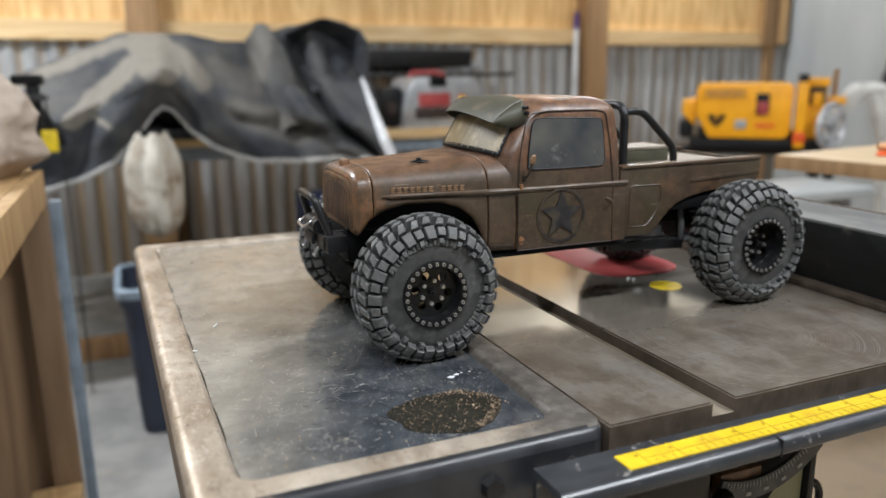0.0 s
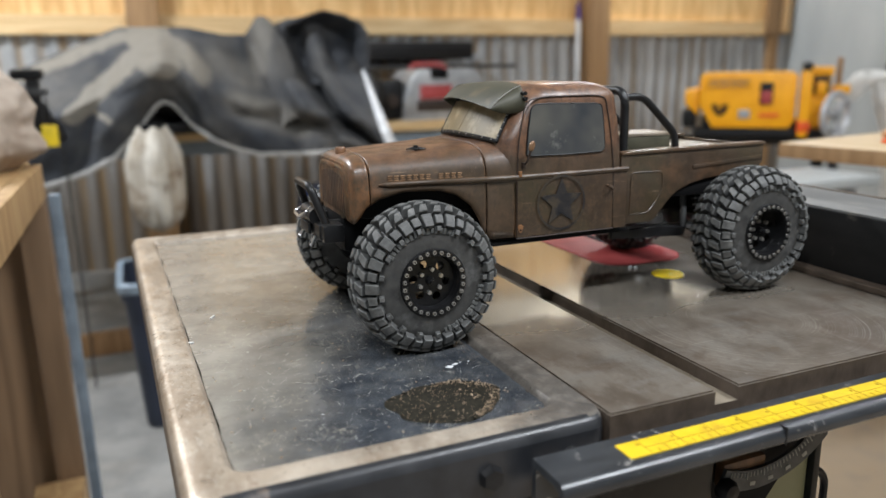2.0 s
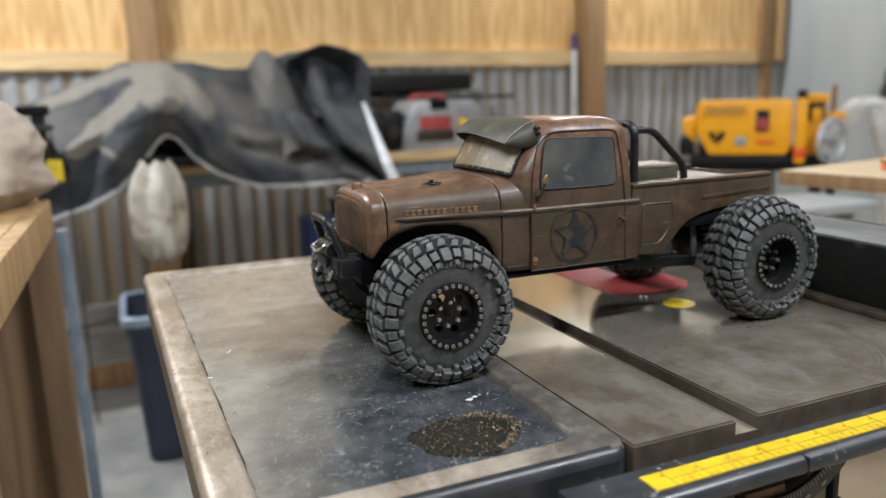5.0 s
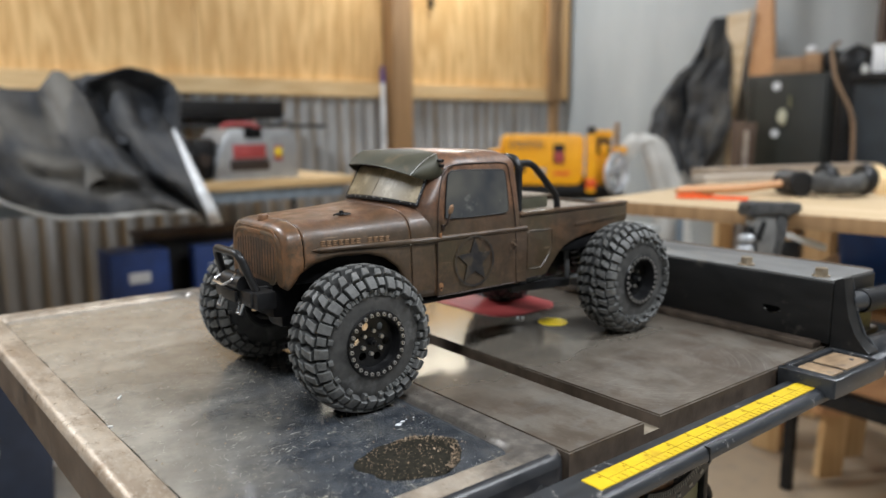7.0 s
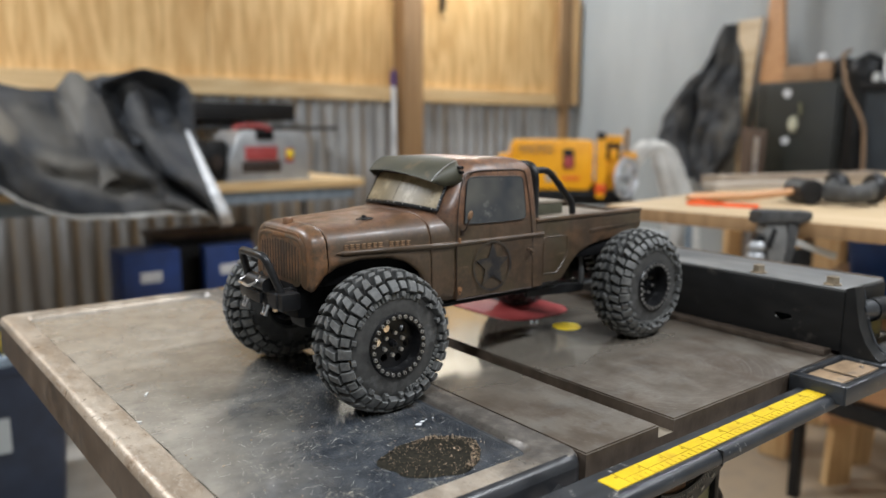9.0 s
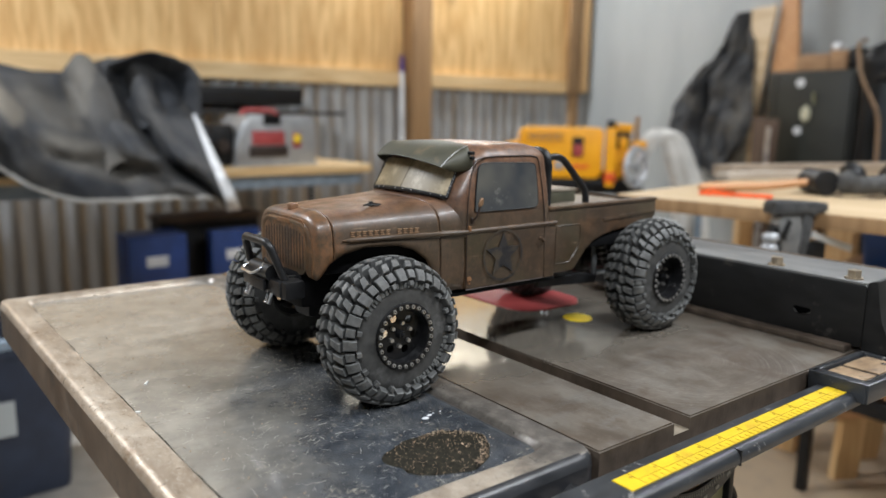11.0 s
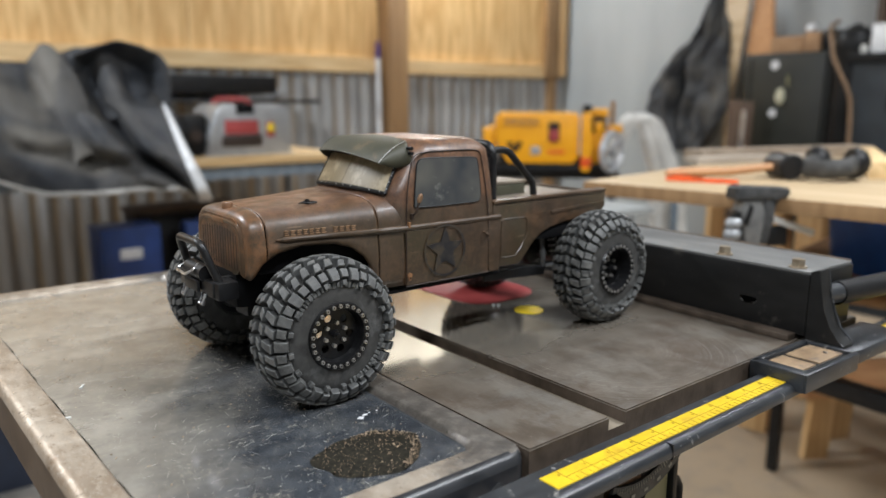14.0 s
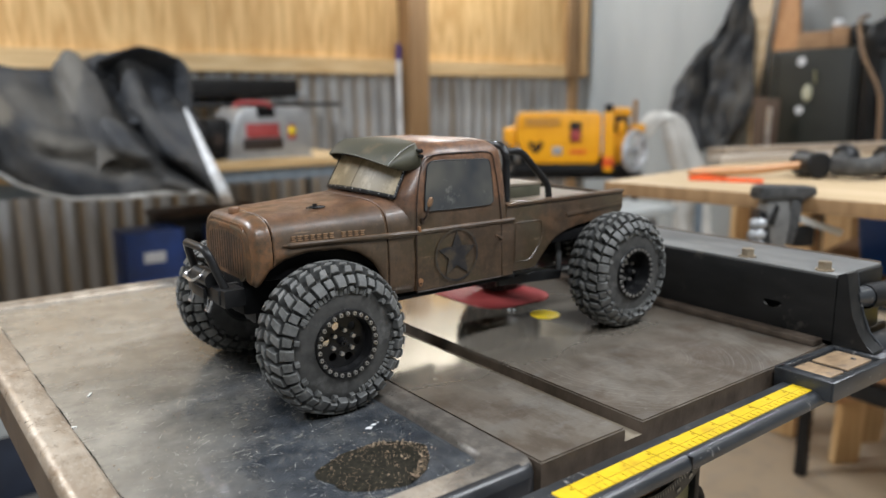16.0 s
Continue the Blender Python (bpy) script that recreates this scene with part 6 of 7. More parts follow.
# plank bench against the wall
bench = thing("work_bench", (0.55, 3.30, 0), "rough plank work bench before the metal wall", "bench")
part("bench_top", box((-1.35, -0.30, 0.800), (1.145, 0.36, 0.842), 0.004), M["pine"], bench, "pale pine plank top")
part("leg", rod((1.10, 0.30, 0.0), (1.10, 0.30, 0.80), 0.012, seg=10), M["black_paint"], bench, "thin dark support")
part("apron", box((-1.30, -0.262, 0.738), (1.10, -0.240, 0.799), 0.003), M["steel_blue"], bench, "blue-grey steel apron")
for lx in (-1.25,):
    part("leg", box((lx - 0.045, 0.22, 0), (lx + 0.045, 0.26, 0.80), 0.003), M["stud"], bench, "brown lumber leg")

# machine under the cover, its feet on the plank bench
hid = thing("covered_machine", (-0.10, 2.86, 0.0), "dark machine hidden under the cover", "machine")
part("machine_tray", box((-0.45, -0.22, 0.86), (0.60, 0.60, 0.90), 0.01), M["black_paint"], hid)
for lx in (-0.42, 0.55):
    for ly in (0.20, 0.55):
        part("machine_foot", rod((lx, ly, 0.8425), (lx, ly, 0.861), 0.022, seg=14), M["black_plastic"], hid, "black rubber foot")
part("dust_chute", rod((-0.075, -0.40, 0.84), (-0.075, -0.12, 0.90), 0.044, 0.05, 16), M["black_plastic"], hid, "black dust outlet")
part("machine_head", box((-0.18, -0.10, 0.90), (0.14, 0.12, 1.16), 0.04), M["black_paint"], hid)

EX, EY, EZ = -0.262, -0.347, 1.083


def tarp_top(x):
    return smooth_curve([(-0.80, 1.01), (-0.66, 1.05), (-0.53, 1.11), (-0.40, 1.165), (-0.26, 1.228), (-0.05, 1.228), (0.06, 1.205), (0.16, 1.205), (0.24, 1.245), (0.29, 1.262), (0.40, 1.25), (0.52, 1.22), (0.66, 1.16)], x)


def tarp_low(x):
    return smooth_curve([(-0.80, 0.69), (-0.50, 0.745), (-0.40, 0.775), (-0.31, 0.82), (-0.235, 0.90), (-0.18, 0.975), (-0.145, 1.0), (-0.11, 0.985), (-0.06, 0.915), (0.0, 0.865), (0.08, 0.825), (0.15, 0.805),
                         (0.30, 0.795), (0.46, 0.800), (0.56, 0.795), (0.605, 0.780), (0.65, 0.741)], x)


def tarp_front(u, v):
    """u along the cover, v from the ridge down to the hem; widths are given at y = 2.3 and spread with the depth."""
    x = -0.80 + 1.45 * u
    zt, zl = tarp_top(x), tarp_low(x)
    z = zt + (zl - zt) * v ** 0.95
    # long creases that fan from the ridge to the hem
    c = 0.0
    for x0, x1, w, a in ((-0.25, -0.44, 0.050, 0.06), (-0.14, -0.145, 0.030, -0.05), (-0.05, 0.02, 0.05, -0.05), (0.03, 0.20, 0.055, -0.06), (0.15, 0.32, 0.050, 0.07),):
        xc = x0 + (x1 - x0) * v + 0.015 * noise2(v * 3, x0 * 9, 1.0)
        c += a * math.exp(-((x - xc) / w) ** 2) * (0.35 + 0.65 * math.sin(math.pi * min(1, v * 0.8 + 0.15)))
    c += 0.10 * math.exp(-((x + 0.145) / 0.10) ** 2) * v ** 2
    # the deep gully beside the roll that swings out to the lower corner, and the tuck above the hem
    xc = smooth_curve([(0.0, 0.285), (0.35, 0.330), (0.65, 0.430), (0.85, 0.540), (1.0, 0.640)], v)
    c += 0.15 * math.exp(-((x - xc) / 0.040) ** 2) - 0.07 * math.exp(-((x - xc + 0.085) / 0.050) ** 2) - 0.05 * math.exp(-((x - xc - 0.085) / 0.045) ** 2)
    c += 0.09 * math.exp(-((v - 0.66 - 0.42 * (x - 0.08)) / 0.075) ** 2) * smooth_curve([(0.0, 0.0), (0.12, 1.0), (0.50, 1.0), (0.60, 0.0)], x)
    # crumples, sharper across the fold lines
    q = x - 0.25 * v
    c += 0.040 * (0.5 - abs(noise2(q * 5, v * 1.8, 4.0))) + 0.006 * (0.5 - abs(noise2(q * 16, v * 6, 8.0))) + 0.03 * noise2(x, v * 1.2, 2.0, 3.0)
    brk = 0.46 + 0.10 * noise2(x * 4, 0.0, 3.0) + (0.25 if x > 0.1 else 0.25 * max(0.0, x + 0.05) / 0.15)
    s = min(1.0, v / brk)
    y = 2.92 - 0.42 * s ** 0.9 - 0.03 * max(0.0, v - brk) + c * 0.8
    if x > 0.40:
        pull = (x - 0.40) / 0.25
        x -= 0.13 * pull * (1 - v) ** 0.9
    k = (y - EY) / (2.3 - EY)
    return (EX + (x - EX) * k, y, EZ + (z - EZ) * k)


cover = thing("machine_cover", (0, 0, 0), "dusty charcoal tarpaulin cover with a pale hem over a machine", "tarpaulin")
part("front_fall", sheet(tarp_front, 150, 60, 0.006), M["tarp"], cover, "creased charcoal cloth, dusted tan")


def tarp_back(u, v):
    p = tarp_front(u, 0.0)
    return (p[0], p[1] + 0.40 * v, p[2] - 0.06 * v ** 1.5 + 0.015 * noise2(p[0], v, 1.0, 5.0) - 0.30 * v ** 3)


part("back_fall", sheet(tarp_back, 80, 14, 0.006), M["tarp"], cover)
hem = [Vector(tarp_front(u, 1.0)) + Vector((0, -0.006, 0)) for u in span(0, 1, 120)]
part("hem", tube(hem, 0.0062, 8, flat=1.5), M["tarp_hem"], cover, "pale grey hem")
edge = [Vector(tarp_front(1.0, v)) for v in span(0.18, 1, 24)]
bm = bmesh.new()
loft([[e + Vector((-0.003, -0.010, 0.0)), e + Vector((0.010 + 0.044 * (i / 24) ** 0.8, 0.0, 0.010 * (1 - i / 24)))] for i, e in enumerate(edge)], bm)
ob = part("side_hem", bm, M["white"], cover, "white folded edge of the cover")
md = ob.modifiers.new("thick", "SOLIDIFY")
md.thickness = 0.004


# stiff fold that stands up on the ridge like a hood, dark inside
HOOD = [(0.355, 1.20), (0.37, 1.272), (0.45, 1.300), (0.54, 1.328), (0.640, 1.322), (0.695, 1.290), (0.725, 1.230), (0.728, 1.16), (0.720, 1.08)]


def bundle(u, v):
    s = u * (len(HOOD) - 1)
    x = smooth_curve([(i, p[0]) for i, p in enumerate(HOOD)], s)
    z = smooth_curve([(i, p[1]) for i, p in enumerate(HOOD)], s)
    n = (Vector((0.55, 1.16)) - Vector((x, z))).normalized()
    back = smooth_curve([(0.0, 0.14), (0.25, 0.06), (0.45, 0.008), (0.55, 0.0), (0.70, 0.03), (1.0, 0.20)], v)
    inset = smooth_curve([(0.0, 0.085), (0.25, 0.045), (0.45, 0.016), (0.55, 0.004), (0.70, -0.006), (1.0, 0.035)], v)
    inset += 0.014 * noise2(u * 5, v * 2.5, 6.0) + 0.008 * math.sin(9 * u + 4 * v)
    return (x + n.x * inset, 2.80 + back + 0.025 * math.sin(5 * u + 1), z + n.y * inset)


part("rolled_fold", sheet(bundle, 44, 48, 0.004), M["tarp_inside"], cover, "stiff dark fold of the cover standing up")


def hump(u, v):
    """A dusted fold standing up beside the roll."""
    a = math.pi * (v - 0.5)
    x = 0.290 + 0.068 * math.sin(a) + 0.06 * u + 0.012 * noise2(u * 5, v * 5, 2.0)
    y = 2.86 - 0.30 * u
    z = 1.262 - 0.08 * u - 0.30 * u * u + 0.050 * math.cos(a) * (1 - 0.4 * u) - 0.05 * math.sin(a) ** 2
    return (x, y, z)


part("upright_fold", sheet(hump, 24, 20, 0.005), M["tarp"], cover, "dusted fold of the cover")


def flap(u, v):
    """Dark crumpled cloth that falls from the roll down to the front."""
    x = 0.43 + 0.30 * u + 0.02 * v + 0.02 * noise2(v * 5, u * 5, 9.0)
    y = 2.97 - 0.26 * v + 0.026 * math.sin(6 * u + 3 * v) + 0.012 * noise2(u * 5, v * 4, 1.0)
    z = 1.275 - 0.25 * v - 0.03 * u * v + 0.02 * math.sin(5 * u)
    return (x, y, z)


part("loose_flap", sheet(flap, 40, 26, 0.005), M["tarp_inside"], cover, "clean dark inner side of the cloth")

# dust bag hanging under the cover
def bag(u, v):
    a = 2 * math.pi * u
    z = 0.905 - 0.375 * v
    r = smooth_curve([(0, 0.040), (0.14, 0.064), (0.28, 0.082), (0.50, 0.086), (0.72, 0.086), (0.86, 0.074), (0.95, 0.050), (1.0, 0.012)], v)
    r *= 0.96 + 0.13 * math.sin(4 * a + 0.8 * math.sin(3 * v) + 0.6) + 0.06 * math.sin(7 * a - 1.5 * v) + 0.05 * noise2(a * 1.5, v * 3, 3.0)
    return (-0.188 + 1.07 * r * (1.0 - 0.12 * v) * math.cos(a) + 0.004 * v, 2.46 + 0.9 * r * math.sin(a), z)


db = thing("dust_bag", (0, 0, 0), "stained off-white cloth dust bag hanging below the cover", "dust bag")
part("cloth", sheet(bag, 96, 30, 0.003), M["cloth"], db, "pleated off-white cloth with brown stains")
part("neck_band", lathe([(0.034, -0.004), (0.041, -0.004), (0.043, 0.006), (0.041, 0.018), (0.034, 0.018)], 24, closed=True, m=Matrix.Translation((-0.188, 2.46, 0.896))), M["black_plastic"], db,
     "black band at the neck of the bag")

# grey and red bench machine
mach = thing("bench_machine", (1.195, 3.24, 0.842), "grey metal bench machine with red panel and red carry handle", "bench machine")
mach.matrix_world = pose(1.195, 3.24, 0.842) @ Matrix.Diagonal((0.84, 1.0, 0.96, 1.0))
part("casing", prism([(-0.25, 0.0), (0.27, 0.0), (0.27, 0.21), (0.22, 0.255), (-0.15, 0.255), (-0.19, 0.22), (-0.23, 0.10)], -0.145, 0.145, "y", 0.012), M["grey_metal"], mach, "grey rounded casing")
part("dark_end", box((-0.36, -0.11, 0.0), (-0.22, 0.11, 0.21), 0.03), M["black_plastic"], mach, "dark motor end")
part("motor_knob", rod((-0.30, -0.135, 0.10), (-0.30, -0.10, 0.10), 0.032, seg=18), M["rust_dark"], mach, "dull dark red knob")
part("red_panel", box((-0.14, -0.152, 0.105), (0.06, -0.141, 0.175), 0.004), M["red_paint"], mach, "red name panel without lettering")
part("slot_panel", box((-0.16, -0.152, 0.045), (0.08, -0.141, 0.100), 0.004), M["rust_dark"], mach, "dark red slot")
part("start_plate", box((0.115, -0.152, 0.090), (0.165, -0.141, 0.165), 0.004), M["red_paint"], mach)
part("start_button", lathe([(0.0, 0.014), (0.018, 0.012), (0.024, 0.004), (0.024, 0.0)], 18, m=Matrix.Translation((0.140, -0.152, 0.135)) @ Matrix.Rotation(radians(90), 4, "X")), M["yellow_disc"], mach,
     "yellow push button")
part("handle", tube(round_path([(-0.14, 0.0, 0.250), (-0.11, 0.0, 0.278), (0.07, 0.0, 0.278), (0.10, 0.0, 0.250)], 0.02), 0.012, 10), M["red_paint"], mach, "red carry handle")
part("handle_well", box((-0.07, -0.147, 0.205), (0.04, -0.05, 0.2565), 0.006), M["liner"], mach, "dark handle recess")
part("foot_plate", box((-0.26, -0.15, 0.0), (0.28, 0.15, 0.012), 0.003), M["grey_metal"], mach)
# dark beam on the wall behind it and a thin bar
solid("steel_beam", box((0.62, 3.66, 1.142), (1.635, 4.12, 1.240), 0.004), M["black_paint"], "black steel beam held against the metal wall", "beam")
solid("flat_bar", box((0.80, 3.63, 1.090), (1.90, 4.13, 1.110), 0.003), M["wing_skirt"], "thin dark shelf bar on the wall", "shelf bar")
solid("wall_clip", box((1.83, 4.09, 1.13), (1.865, 4.135, 1.185), 0.004), M["grey_metal"], "small grey clip on the metal wall", "clip")

# broom handle leaning at the post
broom = thing("broom", (2.555, 3.95, 0), "white broom handle with a violet end, leaning by the post", "broom")
part("handle", rod((-0.01, 0.0, 0.03), (0.065, 0.13, 1.40), 0.0165, seg=12), M["white"], broom, "white metal handle")
part("grip", rod((0.065, 0.13, 1.39), (0.071, 0.14, 1.51), 0.0175, 0.014, 12), M["purple"], broom, "violet plastic end")
part("brush", box((-0.18, -0.03, 0.0), (0.10, 0.03, 0.09), 0.01), M["purple"], broom)

# blue boxes on a low shelf under the plank bench
lowshelf = thing("low_shelf", (0.42, 3.14, 0.0), "low brown plywood shelf unit under the bench", "shelf")
part("board", box((0.0, 0.0, 0.145), (0.92, 0.52, 0.165), 0.003), M["stud"], lowshelf)
for lx in (0.02, 0.90):
    part("side", box((lx - 0.012, 0.02, 0.0), (lx + 0.012, 0.50, 0.145), 0.002), M["stud"], lowshelf)
for bx, w, deep in ((0.508, 0.268, 0.22), (0.897, 0.25, 0.075)):
    bb = thing("blue_box", (bx, 3.20, 0.165), "dark blue cardboard box with a white label on the shelf", "box", "blue boxes")
    part("carton", box((0, 0, 0), (w, deep, 0.357), 0.004), M["blue"], bb)
    part("label", box((w * 0.29, -0.0025, 0.210), (w * 0.66, -0.0005, 0.260), 0.001), M["white"], bb, "small white label", smooth=False)
case = thing("tool_case", (0.73, 3.44, 0.166), "black tool case with a lighter brown top behind the blue boxes", "case")
part("body", box((0.0, 0.0, 0.0), (0.52, 0.20, 0.375), 0.012), M["black_plastic"], case)
# brown in place of the light on the dark case's top
part("lid", box((-0.01, -0.012, 0.3755), (0.53, 0.205, 0.405), 0.006), M["walnut"], case, "brown lid coloured for light on the dark top")
part("handle", tube(round_path([(0.18, -0.010, 0.28), (0.18, -0.035, 0.28), (0.34, -0.035, 0.28), (0.34, -0.010, 0.28)], 0.01), 0.008, 8), M["black_plastic"], case)
solid("off_cut", bar((-0.75, 2.72, 0.045), (0.25, 2.74, 0.045), 0.04, 0.09, 0.003), M["stud"], "brown lumber offcut on the floor", "offcut")

# bins under and beside the bench
def bin_at(x, y, w, d, h, name, label, mat, turn=0.0):
    b = thing(name, (x, y, 0), label, "bin", turn=turn)
    secs = []
    for z, k in ((0.0, 0.84), (0.02, 0.86), (h - 0.05, 0.985), (h - 0.05, 1.03), (h - 0.012, 1.04), (h, 1.03), (h, 0.97), (h - 0.05, 0.95), (0.03, 0.82)):
        secs.append([(px * k, py * k, z) for px, py in rounded(-w / 2, -d / 2, w / 2, d / 2, 0.04, 4)])
    part("tub", loft(secs, close=True), mat, b)
    return b


b1 = bin_at(-0.150, 2.10, 0.36, 0.34, 0.475, "waste_bin", "navy blue plastic waste tub on the floor", M["bin_blue"])
# rim paler than the tub, its highlights put in as colour
rim = [[(px * k, py * k, z) for px, py in rounded(-0.18, -0.17, 0.18, 0.17, 0.04, 5)] for z, k in ((0.452, 1.045), (0.452, 1.075), (0.476, 1.085), (0.481, 1.06), (0.481, 0.98), (0.474, 0.972), (0.474, 1.043))]
part("rim", loft(rim + rim[:1], None, close=True, caps=False), M["steel_blue"], b1, "pale rim of the tub with its highlights painted in")
part("sticker", box((-0.06, -0.163, 0.20), (0.02, -0.157, 0.30), 0.001), M["wall_grey"], b1, "torn pale sticker", smooth=False)
part("scrap", box((0.03, -0.08, 0.44), (0.13, 0.02, 0.52), 0.02), M["yellow_disc"], b1, "yellow scrap in the bin")

# ---- lumber rack on the left with a bag ----
rack = thing("lumber_frame", (-0.43, 1.2, 0), "raw pine lumber frame standing on the floor", "lumber frame")
part("upright", box((-0.036, -0.02, 0.0), (0.014, 0.02, 0.90), 0.003), M["stud_old"], rack, "brown lumber upright")
part("top_rail", box((-0.005, -1.15, 0.862), (0.018, -0.021, 0.925), 0.003), M["pine_old"], rack, "pale pine top rail")
part("end_rail", box((-0.50, -0.02, 0.835), (-0.043, 0.02, 0.925), 0.003), M["pine_old"], rack)
part("shelf_board", box((-0.50, -0.62, 0.90), (-0.006, 0.02, 0.925), 0.002), M["pine_old"], rack)
part("side_panel", box((-0.50, 0.021, 0.0), (-0.03, 0.036, 0.834), 0.002), M["stud_old"], rack, "brown plywood back")
part("metal_leg", box((0.016, 0.022, 0.0), (0.036, 0.048, 0.86), 0.002), M["steel_blue"], rack, "pale blue-grey metal leg")
part("foot_rail", box((-0.075, -0.50, 0.22), (0.014, -0.021, 0.29), 0.003), M["pine_old"], rack)
part("near_upright", box((-0.10, -0.46, 0.0), (-0.055, -0.42, 0.834), 0.003), M["pine_old"], rack, "pale pine upright")


def sack(u, v):
    a = 2 * math.pi * u
    z = 0.925 + 0.215 * v
    r = smooth_curve([(0, 0.10), (0.15, 0.145), (0.5, 0.145), (0.8, 0.105), (1.0, 0.01)], v)
    r *= 1 + 0.05 * math.sin(6 * a + 5 * v) + 0.12 * noise2(math.cos(a) * 2, math.sin(a) * 2, v * 4, 1.0) + 0.07 * (0.4 - abs(noise2(math.cos(a) * 4 + v * 3, math.sin(a) * 4, v * 7)))
    return (-0.552 + r * math.cos(a), 1.10 + r * math.sin(a), z)


sk = thing("paper_sack", (0, 0, 0), "crumpled tan paper sack with a red mark on the lumber frame", "sack")
part("paper", sheet(sack, 88, 44, 0.003), M["paper"], sk)
part("red_mark", box((-0.567, 0.950, 0.945), (-0.517, 0.985, 1.01), 0.012), M["red_paint"], sk, "faded red print")
# drill press handle and yellow tag behind
dr = thing("miter_handle", (-0.500, 2.10, 0.888), "black machine handle with a yellow tag beside the cover", "handle")
part("grip", bar((-0.05, 0, 0.20), (0.03, -0.02, 0.20), 0.035, 0.03, 0.008), M["black_plastic"], dr)
part("stem", bar((0.036, 0.28, 0.0), (0.0, 0.0, 0.12), 0.03, 0.03, 0.006), M["black_plastic"], dr)
part("stem", bar((0.0, 0, 0.02), (0.0, 0, 0.20), 0.035, 0.04, 0.008), M["black_plastic"], dr)
part("lever", bar((-0.05, 0, 0.150), (0.035, -0.03, 0.150), 0.026, 0.020, 0.006), M["scale_grey"], dr, "dark grey lever")
part("post", box((0.033, 0.277, -0.888), (0.039, 0.283, 0.0), 0.001), M["black_paint"], dr, "thin black stand post")
part("tag_cord", rod((0.03, -0.02, 0.05), (0.03, -0.02, 0.135), 0.003, seg=6), M["black_plastic"], dr)
part("tag", box((0.008, -0.026, -0.006), (0.050, -0.021, 0.058), 0.003), M["yellow_disc"], dr, "yellow tag")

# ---- thickness planer on its stand ----
stand = thing("planer_stand", (2.635, 2.551, 0), "grey steel machine stand on the floor", "stand", turn=-40)
part("tray", box((-0.34, -0.06, 0.688), (0.46, 0.34, 0.723), 0.006), M["black_paint"], stand)
for lx, ly in ((-0.28, -0.12), (0.40, -0.12), (-0.28, 0.28), (0.40, 0.28)):
    part("leg", bar((lx * 1.12, ly * 1.15, 0), (lx, ly, 0.688), 0.05, 0.04, 0.004), M["black_paint"], stand, "steel leg")
pl = thing("thickness_planer", (2.574, 2.482, 0.723), "yellow and black portable thickness planer with a silver crank wheel", "planer", turn=-40)
part("base", box((-0.24, -0.01, 0.0), (0.40, 0.34, 0.045), 0.010), M["black_plastic"], pl, "black base")
part("cutter_bed", box((-0.20, 0.012, 0.045), (0.24, 0.30, 0.10), 0.010), M["black_plastic"], pl)
part("housing", prism([(-0.155, 0.052), (0.200, 0.050), (0.225, 0.085), (0.226, 0.300), (0.205, 0.322), (-0.190, 0.322), (-0.212, 0.300), (-0.222, 0.215), (-0.222, 0.165)], -0.002, 0.28, "y", 0.010),
     M["yellow_paint"], pl, "yellow cast housing")
part("side_wing", prism([(-0.288, 0.170), (-0.223, 0.110), (-0.223, 0.245), (-0.288, 0.232)], 0.03, 0.26, "y", 0.008), M["yellow_paint"], pl, "yellow side wing")
part("side_foot", box((-0.300, 0.05, 0.045), (-0.226, 0.24, 0.135), 0.020), M["black_plastic"], pl)
part("front_frame", prism([(-0.200, 0.245), (0.020, 0.245), (0.020, 0.300), (-0.195, 0.300)], -0.008, -0.001, "y", 0.002), M["yellow_paint"], pl)
for k in range(5):
    part("vent_rib", box((-0.180, -0.0105, 0.253 + 0.009 * k), (0.004, -0.0075, 0.257 + 0.009 * k), 0.0005), M["cardboard"], pl, "ochre vent line")
part("dark_badge", prism([(-0.165, 0.168), (-0.080, 0.168), (-0.095, 0.128), (-0.122, 0.106), (-0.150, 0.130)], -0.0065, -0.001, "y"), M["black_plastic"], pl, "dark badge", smooth=False)
part("badge_mark", prism([(-0.130, 0.168), (-0.110, 0.168), (-0.132, 0.130)], -0.0085, -0.006, "y"), M["yellow_paint"], pl, smooth=False)
part("data_plate", box((-0.034, -0.0065, 0.098), (0.018, -0.001, 0.142), 0.002), M["grey_metal"], pl, "small grey data plate")
part("name_bar", box((0.060, -0.0065, 0.104), (0.150, -0.001, 0.122), 0.002), M["orange"], pl, "plain orange name bar")
sw = part("switch_plate", box((0.058, -0.010, 0.168), (0.118, -0.001, 0.272), 0.005), M["black_plastic"], pl, "black switch plate")
part("switch_paddle", box((0.062, -0.024, 0.170), (0.112, -0.008, 0.232), 0.006), M["red_paint"], sw, "red paddle switch")
part("front_column", box((0.238, -0.030, 0.010), (0.286, 0.020, 0.325), 0.008), M["yellow_paint"], pl, "yellow front column")
part("column_mark", box((0.234, -0.036, 0.035), (0.290, -0.020, 0.085), 0.006), M["orange"], pl, "orange-red block")
part("column_top", box((0.242, -0.02, 0.290), (0.284, 0.03, 0.365), 0.008), M["black_plastic"], pl, "black column top")
part("side_tower", box((0.300, 0.06, 0.045), (0.385, 0.28, 0.300), 0.012), M["yellow_paint"], pl, "yellow side tower")
part("tower_gap", box((0.304, 0.050, 0.215), (0.376, 0.075, 0.300), 0.004), M["black_plastic"], pl, "dark tower recess")
part("tower_block", box((0.318, 0.040, 0.210), (0.362, 0.065, 0.275), 0.004), M["yellow_paint"], pl)
part("tower_cap", box((0.300, 0.05, 0.300), (0.392, 0.26, 0.345), 0.010), M["yellow_paint"], pl, "yellow tower cap")
